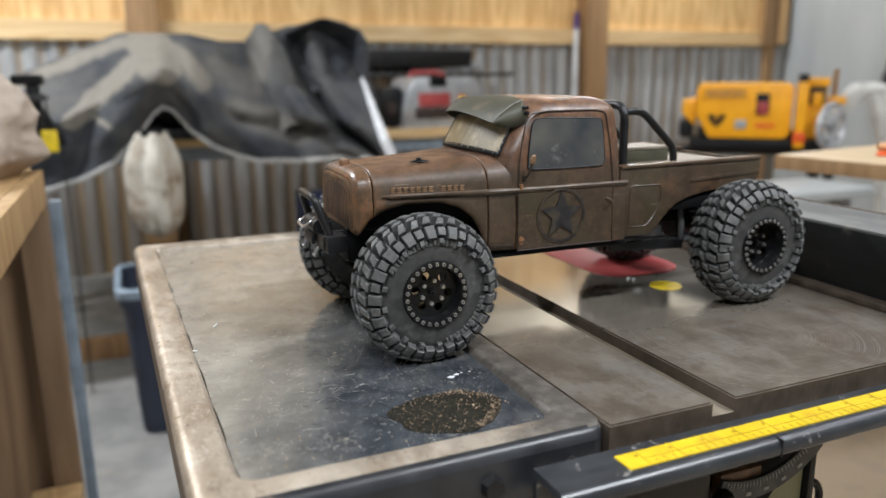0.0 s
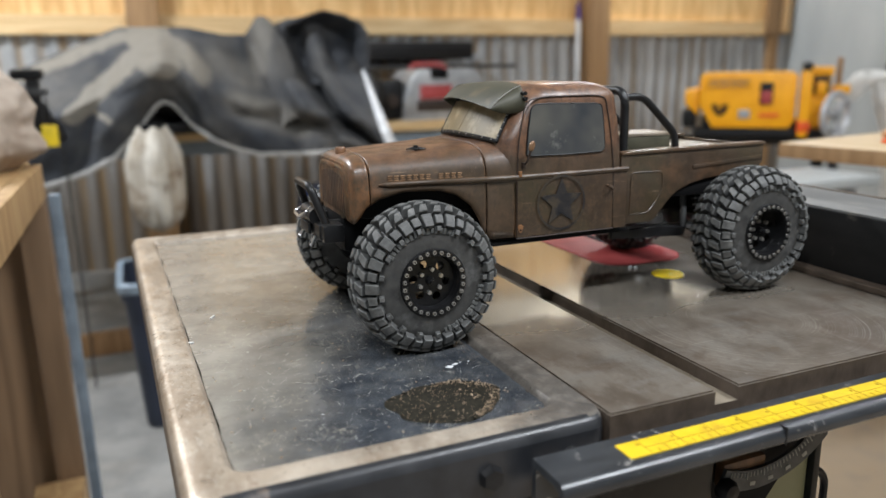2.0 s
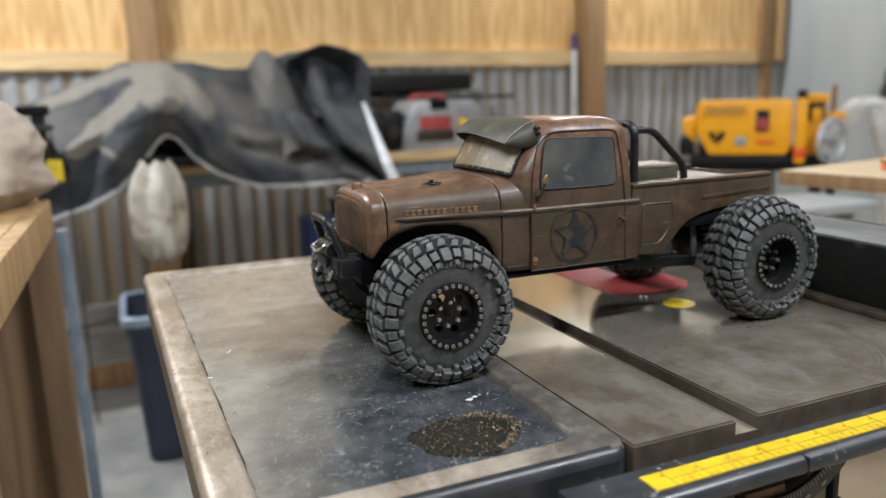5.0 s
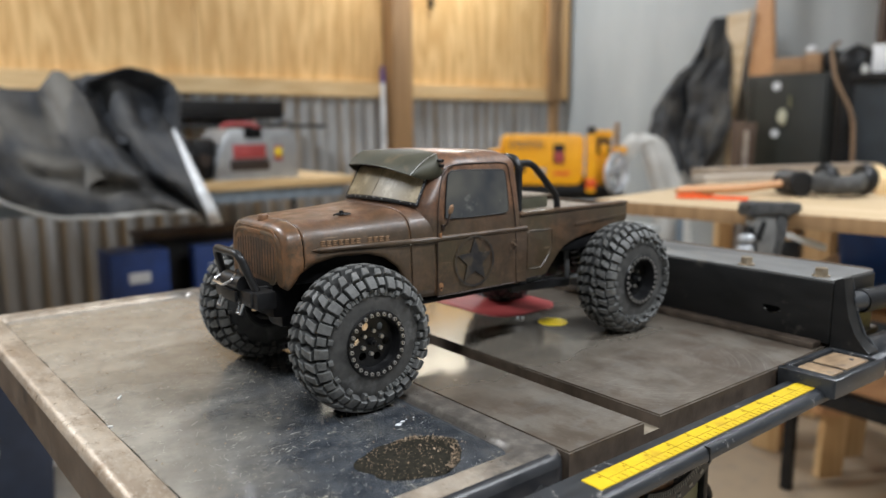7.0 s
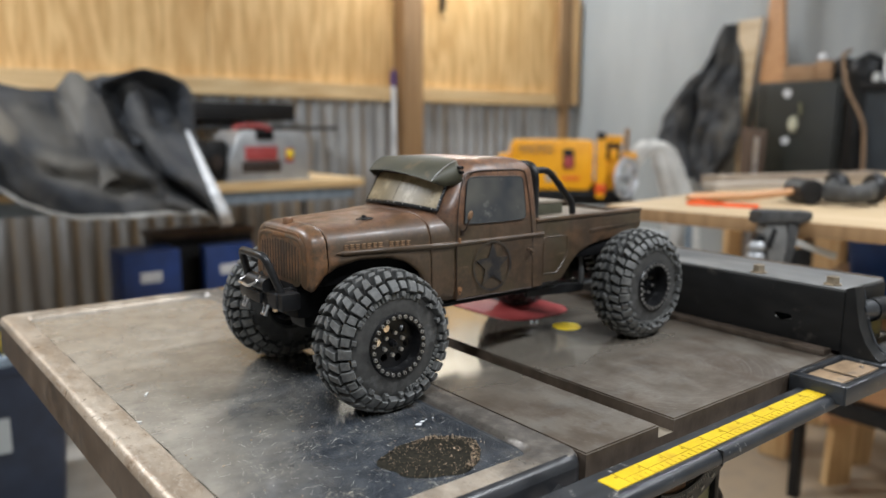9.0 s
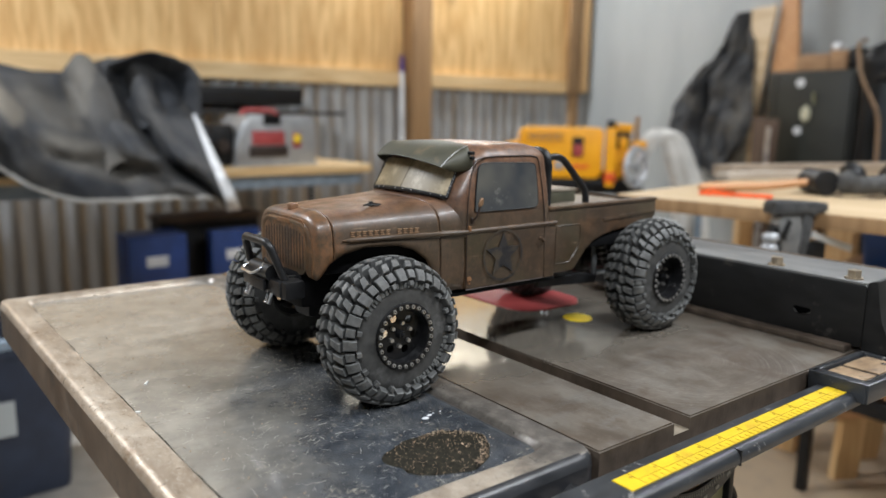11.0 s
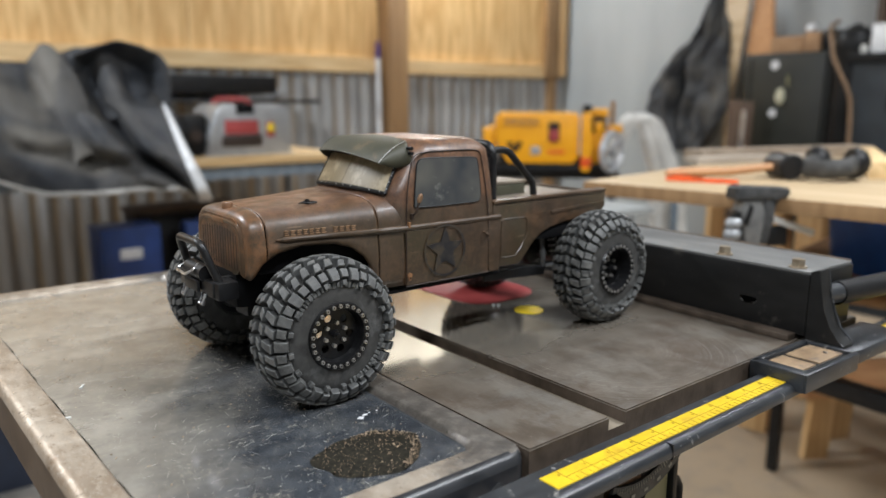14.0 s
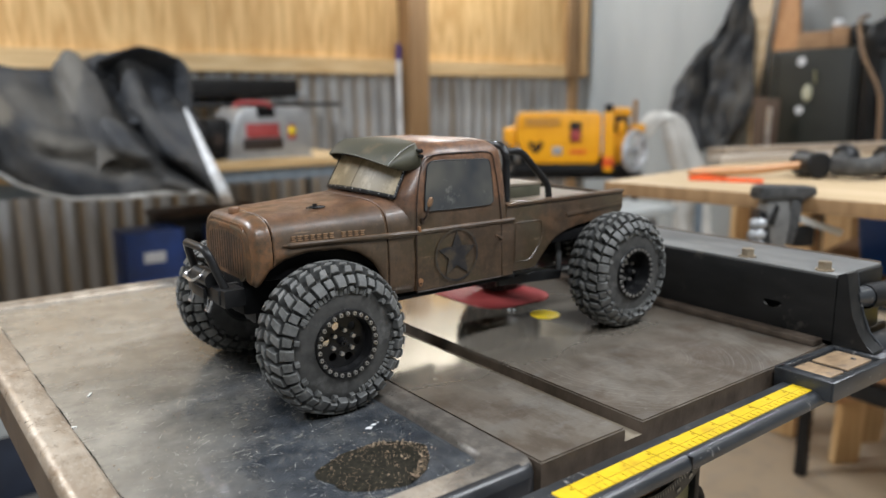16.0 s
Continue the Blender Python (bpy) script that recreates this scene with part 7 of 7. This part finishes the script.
part("elevation_screw", rod((0.425, 0.12, 0.22), (0.425, 0.12, 0.385), 0.013, seg=10), M["post"], pl, "brown upright screw")
part("crank_arm", box((0.400, 0.08, 0.215), (0.475, 0.13, 0.255), 0.008), M["yellow_paint"], pl)
wheel_m = Matrix.Translation((0.405, 0.0, 0.115)) @ Matrix.Rotation(radians(-42), 4, "Z") @ Matrix.Rotation(radians(90), 4, "Y")
cw = part("crank_wheel", lathe([(0.096, 0.014), (0.112, 0.011), (0.118, 0.0), (0.112, -0.011), (0.096, -0.014), (0.088, 0.0)], 40, m=wheel_m, closed=True), M["wheel_silver"], pl, "silver crank wheel rim")
part("crank_hub", lathe([(0.0, 0.016), (0.022, 0.014), (0.026, 0.0), (0.022, -0.014), (0.0, -0.016)], 20, m=wheel_m), M["grey_metal"], cw, "grey wheel hub")
for k in range(3):
    a = radians(120 * k + 20)
    part("spoke", rod(wheel_m @ Vector((0.02 * math.cos(a), 0.02 * math.sin(a), 0)), wheel_m @ Vector((0.102 * math.cos(a), 0.102 * math.sin(a), 0)), 0.013, seg=8), M["wheel_silver"], cw)


# wide white cloth hose hanging from the planer to the floor
def hose_skin(u, v):
    a = 2 * math.pi * u
    p = [smooth_curve(c, v) for c in ([(0, 3.22), (0.10, 3.30), (0.2, 3.37), (0.45, 3.46), (1, 3.50)], [(0, 2.45), (0.10, 2.39), (0.2, 2.35), (0.45, 2.27), (1, 2.21)],
                                      [(0, 0.90), (0.08, 1.010), (0.14, 1.030), (0.22, 0.985), (0.45, 0.68), (1, 0.02)])]
    r = smooth_curve([(0, 0.045), (0.1, 0.062), (0.3, 0.085), (0.6, 0.105), (1, 0.11)], v) * (1 + 0.10 * math.sin(7 * a + 2 * v) + 0.05 * math.sin(13 * a))
    return (p[0] + r * math.cos(a) * 0.75, p[1] - r * math.cos(a) * 0.75 * 0.7 + 0.6 * r * math.sin(a) * 0.7, p[2] + 0.5 * r * math.sin(a) * max(0.0, 1 - v * 4))


hose = thing("dust_hose", (0, 0, 0), "wide white cloth dust hose hanging down behind the bench", "hose")
part("sleeve", sheet(hose_skin, 56, 40, 0.003), M["hose_white"], hose)
part("print_band", box((3.38, 2.155, 0.30), (3.44, 2.165, 0.62), 0.001), M["steel_blue"], hose, "faded blue print")
tray = thing("outfeed_tray", (2.1, 1.75, 0), "white painted steel sawhorse top beside the bench", "sawhorse")
part("tray_top", box((-0.24, -0.16, 0.62), (0.30, 0.16, 0.655), 0.004), M["wall_grey"], tray)
part("tray_leg", bar((-0.2, 0, 0), (-0.16, 0, 0.62), 0.05, 0.24, 0.004), M["grey_metal"], tray)
part("tray_leg", bar((0.26, 0, 0), (0.22, 0, 0.62), 0.05, 0.24, 0.004), M["grey_metal"], tray)

# ---- assembly bench ----
ab = thing("assembly_bench", (1.000, 0.808, 0), "pale plywood assembly bench cluttered with tools", "bench", turn=8)
part("bench_top", box((0.0, -1.30, 0.893), (1.55, 0.0, 0.92), 0.002), M["birch"], ab, "pale birch plywood top")
part("edge_band", box((-0.004, -1.30, 0.890), (-0.0005, 0.0, 0.9185), 0.0008), M["post"], ab, "brown plywood edge")
for lx, ly in ((1.0, -0.10), (1.4, -0.10), (1.1, -1.25), (1.45, -1.25)):
    part("leg", box((lx - 0.045, ly - 0.045, 0), (lx + 0.045, ly + 0.045, 0.900), 0.004), M["pine_up"], ab, "pine leg")
part("under_shelf", box((0.42, -1.0, 0.63), (1.30, -0.20, 0.65), 0.003), M["stud"], ab, "brown plywood shelf")
tote = thing("blue_tote", (1.905, 0.275, 0.651), "bright blue plastic tote on the shelf under the bench", "tote", turn=-10)
secs = []
for z, k in ((0.0, 0.92), (0.015, 0.94), (0.165, 1.0), (0.165, 0.97), (0.02, 0.90)):
    secs.append([(px * k, py * k, z) for px, py in rounded(-0.24, -0.26, 0.24, 0.26, 0.03, 4)])
part("tub", loft(secs, close=True), M["tote_blue"], tote, "bright blue plastic tub")
rim = [[(px * k, py * k, z) for px, py in rounded(-0.24, -0.26, 0.24, 0.26, 0.03, 4)] for z, k in ((0.160, 1.002), (0.160, 1.045), (0.185, 1.045), (0.190, 1.03), (0.190, 0.985), (0.160, 0.985))]
part("rim", loft(rim + rim[:1], None, close=True, caps=False), M["tote_blue"], tote, "rolled blue rim")

# loose things on the bench
square_bm = prism([(1.150, 0.690), (1.214, 0.548), (1.240, 0.560), (1.190, 0.676), (1.283, 0.676), (1.280, 0.698), (1.172, 0.706)], 0.9205, 0.927, "z", 0.001)
solid("speed_square", square_bm, M["orange"], "orange plastic layout square on the bench", "square")
ml = thing("mallet", (1.410, 0.553, 0.92), "rubber mallet with a wooden handle on the bench", "mallet", turn=-37)
part("handle", tube([(-0.275, 0.0, 0.014), (-0.25, 0.0, 0.015), (-0.12, 0.0, 0.018), (-0.012, 0.0, 0.030)], 0.0125, 12, flat=0.85, ribs=[0.7, 1.1, 1.0, 0.85]), M["mallet"], ml, "orange-brown wooden handle")
part("head", lathe([(0.0, -0.048), (0.026, -0.047), (0.031, -0.041), (0.029, -0.02), (0.029, 0.02), (0.031, 0.041), (0.026, 0.047), (0.0, 0.048)], 22,
                   m=Matrix.Translation((0.010, 0.0, 0.0315)) @ Matrix.Rotation(radians(90), 4, "X")), M["black_plastic"], ml, "black rubber head")
em = thing("ear_defenders", (1.445, 0.452, 0.92), "grey and black ear defenders lying on the bench", "ear defenders", turn=-42)
for s, ex, ey in ((-1, 0.012, 0.085), (1, 0.070, 0.020)):
    part("cup", lathe([(0.0, 0.022), (0.026, 0.020), (0.036, 0.008), (0.039, -0.008), (0.033, -0.020), (0.0, -0.022)], 22,
                      m=Matrix.Translation((ex, ey, 0.040)) @ Matrix.Rotation(radians(90 + 12 * s), 4, "Y")), M["black_plastic"], em, "dark ear cup")
part("headband", tube([(0.0, 0.070, 0.040), (-0.030, 0.045, 0.034), (-0.045, 0.005, 0.030), (-0.020, -0.030, 0.030), (0.025, -0.030, 0.034), (0.060, 0.005, 0.040)], 0.016, 12, flat=1.4), M["rubber"], em,
     "worn grey headband")
for x0, y0, x1, y1, w, h, wood_kind, says in ((1.75, 1.005, 2.50, 0.80, 0.09, 0.034, "weathered", "weathered grey-brown board lying on the bench"),
                                              (1.62, 0.930, 2.15, 0.775, 0.06, 0.022, "grey_board", "pale grey board lying on the bench"),
                                              (1.60, 0.395, 2.24, 0.690, 0.055, 0.040, "pine", "orange pine board lying on the bench")):
    z = 0.92 + h / 2
    solid("board", bar((x0, y0, z), (x1, y1, z), w, h, 0.002), M[wood_kind], says, "board", group="loose boards")
# low stool and dark bar beneath
stool = thing("step_stool", (1.90, 0.645, 0.0), "low wooden step stool on the floor", "stool", turn=-30)
part("tread", box((-0.03, -0.05, 0.215), (0.62, 0.20, 0.24), 0.003), M["mallet"], stool, "orange-brown wooden tread")
for lx, ly in ((0.0, -0.02), (0.165, 0.10), (0.46, -0.02), (0.50, 0.10)):
    part("leg", prism([(lx, 0.0), (lx + 0.080, 0.0), (lx + 0.094, 0.214), (lx + 0.012, 0.214)], ly, ly + 0.03, "y", 0.002), M["pine_up"], stool, "tapered pine leg")
solid("pine_offcut", box((2.11, 1.14, 0.0), (2.20, 1.165, 0.86), 0.003), M["pine_up"], "pale pine board standing under the bench", "board")
cart = thing("cart_frame", (0, 0, 0), "black steel cart frame under the bench", "cart frame")
part("rail", bar((1.56, 0.71, 0.395), (1.52, 0.10, 0.395), 0.045, 0.045, 0.004), M["black_paint"], cart)
part("leg", box((1.735, 0.645, 0.0), (1.765, 0.675, 0.52), 0.004), M["black_paint"], cart, "black steel leg")

# ---- right wall ----
KF = 1.2


def fx(x):
    return -0.33 + KF * (x + 0.33)


def fy(y):
    return -0.42 + KF * (y + 0.33)


def coat(u, v):
    """A dark cover hung on a nail, falling in folds; one sleeve of it swells to the side."""
    y0 = smooth_curve([(0, 2.655), (0.05, 2.685), (0.17, 2.715), (0.27, 2.795), (0.37, 2.945), (0.46, 3.01), (0.58, 3.065), (0.70, 3.095), (0.77, 3.06), (0.82, 2.985), (0.92, 2.87), (1, 2.79)], v)
    y1 = smooth_curve([(0, 2.515), (0.04, 2.485), (0.37, 2.455), (0.6, 2.425), (0.7, 2.413), (0.82, 2.450), (0.92, 2.52), (1.0, 2.605)], v)
    z = 1.815 - 1.083 * v + 0.03 * math.sin(7 * u) * v + 0.03 * (u - 0.5) * (1 - v)
    y = y0 + (y1 - y0) * u
    # a deep fold parts the sleeve from the body of the cloth
    fold = smooth_curve([(0, 0.20), (0.3, 0.30), (0.6, 0.42), (1.0, 0.30)], v)
    x = 4.42 - 0.10 * v + 0.13 * math.exp(-((u - fold) / 0.055) ** 2) * min(1.0, v * 3) - 0.05 * math.sin(math.pi * u)
    x += 0.035 * math.sin(10 * u + 2.5 * v) * (0.25 + v) + 0.014 * math.sin(21 * u - 3 * v) + 0.05 * noise2(u * 4, v * 4, 1.0, 1.5) + 0.04 * (0.5 - abs(noise2(u * 5 + v * 3, v * 8, 7.0)))
    return (x, y, z)


hc = thing("hanging_cover", (0, 0, 0), "charcoal cloth cover hung on the grey wall", "cloth")
part("cloth", sheet(coat, 60, 60, 0.006), M["jacket"], hc)
part("nail", rod((4.38, 2.57, 1.800), (4.63, 2.57, 1.82), 0.008, seg=10), M["steel"], hc, "steel nail in the wall")
solid("plywood_strip", prism([(2.40, 0.0), (2.44, 0.0), (2.475, 1.10), (2.515, 1.835), (2.340, 1.845), (2.425, 1.10)], 4.39, 4.412, "x", 0.002), M["birch"], "pale plywood strip leaning on the wall",
      "plywood strip")
solid("tapered_plank", prism([(2.14, 0.0), (2.40, 0.0), (2.360, 1.45), (2.325, 1.92), (2.29, 2.40), (2.24, 2.40), (2.225, 1.92), (2.185, 1.45)], 4.43, 4.47, "x", 0.004), M["mallet"],
      "brown tapered plank leaning on the wall", "plank")
safe = thing("gun_safe", (4.225, 1.97, 0.0), "dark olive green steel safe with round stickers", "safe")
part("body", box((0.0, -0.26, 0.0), (0.35, 0.285, 1.405), 0.012), M["safe_green"], safe)
part("door", box((-0.022, -0.24, 0.05), (0.0, 0.265, 1.385), 0.006), M["safe_green"], safe, "dark green door")
part("hinge_edge", box((-0.024, 0.215, 0.05), (-0.020, 0.222, 1.38), 0.001), M["liner"], safe)
part("dial", lathe([(0.0, 0.030), (0.030, 0.028), (0.040, 0.016), (0.046, 0.0)], 20, m=Matrix.Translation((-0.022, 0.018, 1.140)) @ Matrix.Rotation(radians(-90), 4, "Y") @ Matrix.Diagonal((1.15, 0.64, 0.8, 1))), M["cream"], safe, "cream dial")
part("handle", rod((-0.030, -0.030, 1.20), (-0.030, -0.022, 1.27), 0.006, seg=8), M["olive_panel"], safe, "dull thin handle")
for sy, sz, r in ((0.068, 1.331, 0.027), (0.060, 1.039, 0.026)):
    part("sticker", rod((-0.0225, sy, sz), (-0.0245, sy, sz), r, seg=18), M["white"], safe, "round white sticker")
SZ = 1.405
solid("cardboard_box", box((4.25, 1.80, SZ + 0.001), (4.50, 1.90, SZ + 0.115), 0.006), M["cardboard"], "brown cardboard box on the safe", "box", group="cartons")
solid("cardboard_box", box((4.26, 1.91, SZ + 0.001), (4.50, 2.105, SZ + 0.100), 0.006), M["cardboard"], "brown cardboard box on the safe", "box", group="cartons")
solid("white_ball", lathe([(0.0, 0.05), (0.02, 0.047), (0.032, 0.03), (0.032, 0.015), (0.02, 0.0), (0.0, 0.0)], 16, m=Matrix.Translation((4.29, 1.875, SZ + 0.115))), M["white"],
      "small white cap on the cardboard box", "cap")
solid("cloth_pad", box((4.24, 1.715, SZ + 0.001), (4.40, 1.79, SZ + 0.13), 0.03), M["black_plastic"], "dark padded bundle on the safe", "bundle")
solid("leaning_board", prism([(2.07, 0.0), (2.19, 0.0), (2.20, 1.12), (2.036, 1.108)], 3.98, 4.0, "x", 0.003), M["walnut"], "dark brown board leaning by the safe", "board")
solid("saw_blade_strip", prism([(2.085, 0.0), (2.125, 0.0), (2.10, 1.06), (2.07, 1.06)], 3.96, 3.97, "x", 0.001), M["steel"], "pale metal strip leaning by the board", "metal strip")
strap = round_path([(4.02, 1.60, 1.545), (3.80, 1.545, 1.500), (3.715, 1.475, 1.330), (3.705, 1.365, 1.140), (3.705, 1.350, 0.940), (3.715, 1.355, 0.30), (3.72, 1.36, 0.012)], 0.06)
solid("hanging_hose", tube(strap, 0.0105, 10), M["stud_old"], "thin brown hose hanging beside the safe", "hose")


# plain dark column added for the black clutter between safe and cabinet
def dark_column(u, v):
    a = 2 * math.pi * u
    r = smooth_curve([(0, 0.9), (0.6, 1.0), (0.85, 0.95), (0.93, 1.08), (0.97, 0.9), (1.0, 0.05)], v) * (1 + 0.08 * noise2(math.cos(a) * 2, math.sin(a) * 2, v * 9))
    return (4.16 + 0.115 * r * math.cos(a), 1.555 + 0.105 * r * math.sin(a), 1.54 * v + 0.001)


solid("wrapped_stand", sheet(dark_column, 36, 60, 0.004), M["black_plastic"], "tall dark bundle filling the gap between safe and cabinet", "stand")
cb = thing("tool_cabinet", (3.75, 0.78, 0.0), "slate blue steel tool cabinet with a dark top", "cabinet")
CT = 1.307
part("carcass", box((0.0, -0.72, 0.0), (0.72, 0.61, CT), 0.01), M["cabinet_blue"], cb)
part("top", box((-0.02, -0.74, CT), (0.74, 0.63, CT + 0.045), 0.005), M["black_plastic"], cb, "dark top")
part("glass_door", box((-0.012, -0.66, CT - 0.245), (0.0, 0.425, CT - 0.015), 0.005), M["black_plastic"], cb, "dark glazed door")
part("drawer", box((-0.014, -0.66, 0.55), (0.0, 0.56, CT - 0.44), 0.005), M["cabinet_blue"], cb)
solid("white_carton", box((3.80, 1.17, CT + 0.046), (4.10, 1.335, CT + 0.19), 0.005), M["white"], "open white carton on the cabinet", "carton")
solid("blue_bottle", lathe([(0.0, 0.0), (0.05, 0.0), (0.052, 0.22), (0.03, 0.27), (0.018, 0.32), (0.0, 0.32)], 18, m=Matrix.Translation((3.77, 1.14, CT + 0.046))), M["cabinet_blue"],
      "dark blue bottle on the cabinet", "bottle")
solid("small_jar", lathe([(0.0, 0.0), (0.016, 0.0), (0.016, 0.03), (0.012, 0.045), (0.0, 0.045)], 16, m=Matrix.Translation((3.80, 1.365, CT + 0.046))), M["hose_white"], "small pale jar on the cabinet", "jar")
shelf = thing("wall_shelf", (fx(3.60), fy(0.70), 0.0), "dark brown open wall shelf standing by the wall", "shelf")
part("back", box((0.20, -0.70, 0.0), (0.23, 0.70, 2.5), 0.002), M["rust_dark"], shelf)
part("side", box((-0.10, 0.66, 0.0), (0.20, 0.70, 2.5), 0.003), M["walnut"], shelf)
part("shelf_board", box((-0.10, -0.70, 1.78), (0.20, 0.66, 1.81), 0.003), M["post"], shelf)


# ---- sawdust and marks on the saw ----
rng = random.Random(7)
# dark pile of dust on the wing
cx, cy = -0.0795, 0.0700


def heap_edge(a):
    tip = 0.007 * math.exp(-((a - 2.75) / 0.30) ** 2)
    return (0.0362 + tip + 0.003 * math.sin(2 * a + 0.6) + 0.0012 * math.sin(5 * a + 1) + 0.0008 * math.sin(11 * a), 0.0312 + tip + 0.0015 * math.sin(3 * a) + 0.0008 * math.sin(7 * a))


bm = bmesh.new()
rings = []
for k in range(9):
    f = 1 - k / 8 * 0.97
    row = []
    for i in range(72):
        a = 2 * math.pi * i / 72
        rx, ry = heap_edge(a)
        x, y = cx + rx * f * math.cos(a), cy + ry * f * math.sin(a)
        h = 0.0006 * (1 - f) ** 0.5 + (0.0005 * noise2(x * 300, y * 300) if k else 0)
        row.append((x, y, T - PD + 0.0002 + max(0.0, h)))
    rings.append(row)
loft(rings, bm, close=True)
solid("dust_patch", bm, M["dust_shade_dark"], "dark oily sawdust patch on the black wing", "sawdust", kind="stuff")
bm = bmesh.new()
for k in range(760):
    a, r = rng.uniform(0, 6.283), rng.random() ** 0.5
    rx, ry = heap_edge(a)
    x, y = cx + rx * r * math.cos(a), cy + ry * r * math.sin(a)
    if rng.random() < 0.45:
        a, r = rng.uniform(-1.3, 1.6), rng.uniform(0.80, 0.99)
        rx, ry = heap_edge(a)
        x, y = cx + rx * r * math.cos(a), cy + ry * r * math.sin(a)
    s = rng.uniform(0.00016, 0.00040) * (2.4 if rng.random() < 0.06 else 1)
    m = Matrix.Translation((x, y, T - PD + 0.0010)) @ Euler((rng.random(), rng.random(), rng.random() * 6)).to_matrix().to_4x4()
    box((-s, -s * 0.6, -s * 0.4), (s, s * 0.6, s * 0.4), 0, bm, m)
solid("sawdust_grains", bm, M["sawdust"], "pale sawdust grains in the dark patch", "sawdust", kind="stuff", smooth=False)
# scattered chips over wing and top
bm = bmesh.new()
for k in range(110):
    x, y = rng.uniform(-0.22, -0.035), rng.uniform(0.03, 0.62)
    s = rng.uniform(0.0002, 0.0005)
    m = Matrix.Translation((x, y, T - PD + 0.0003)) @ Matrix.Rotation(rng.random() * 6.28, 4, "Z")
    box((-s * 2, -s * 0.6, -0.0002), (s * 2, s * 0.6, 0.0003), 0, bm, m)
solid("wood_chips", bm, M["sawdust"], "tiny pale wood chips strewn on the wing", "wood chips", kind="stuff", smooth=False)
for x, y, l, a in ((-0.2305, 0.259, 0.0045, -20), (-0.205, 0.318, 0.004, 60)):
    m = Matrix.Translation((x, y, T - PD)) @ Matrix.Rotation(radians(a), 4, "Z")
    solid("wood_chip", box((-l, -0.0009, 0), (l, 0.0009, 0.0012), 0.0003, None, m), M["hose_white"], "pale wood splinter on the wing", "splinter")
for dx, dy, w, h in ((0, 0, 0.0030, 0.0019), (0.0056, 0.0030, 0.0024, 0.0010), (0.0105, 0.0045, 0.0008, 0.0006), (0.017, 0.004, 0.0007, 0.0006)):
    pts = [(-0.0555 + dx + w * (1 + 0.25 * math.sin(3 * a)) * math.cos(a), 0.1225 + dy + h * (1 + 0.3 * math.cos(4 * a)) * math.sin(a)) for a in span(0, 5.9, 14)]
    solid("paint_fleck", prism(pts, T - PD - 0.0003, T - PD + 0.0003, "z"), M["white"], "white paint fleck on the black wing", "paint fleck", smooth=False)
# fine scratches on the black panel
bm = bmesh.new()
for k in range(900):
    x, y = rng.uniform(-0.215, -0.030), 0.03 + 0.36 * rng.random() ** 1.3
    a, l = rng.gauss(0.4, 1.2), 0.0004 + 0.0045 * rng.random() ** 5
    m = Matrix.Translation((x, y, T - PD - 0.00003)) @ Matrix.Rotation(a, 4, "Z")
    w = rng.uniform(0.00006, 0.00012)
    box((-l, -w, 0), (l, w, 0.0001), 0, bm, m)
solid("scratches", bm, M["fleck_grey"], "fine pale scratches across the black wing", "scratches", kind="stuff", smooth=False)
# two crumbs near the throat plate
for x, y in ((0.222, 0.276), (0.226, 0.272)):
    solid("white_crumb", box((x - 0.0015, y - 0.0015, T), (x + 0.0015, y + 0.0015, T + 0.0025), 0.0006), M["white"], "tiny white crumb on the saw table", "crumb")
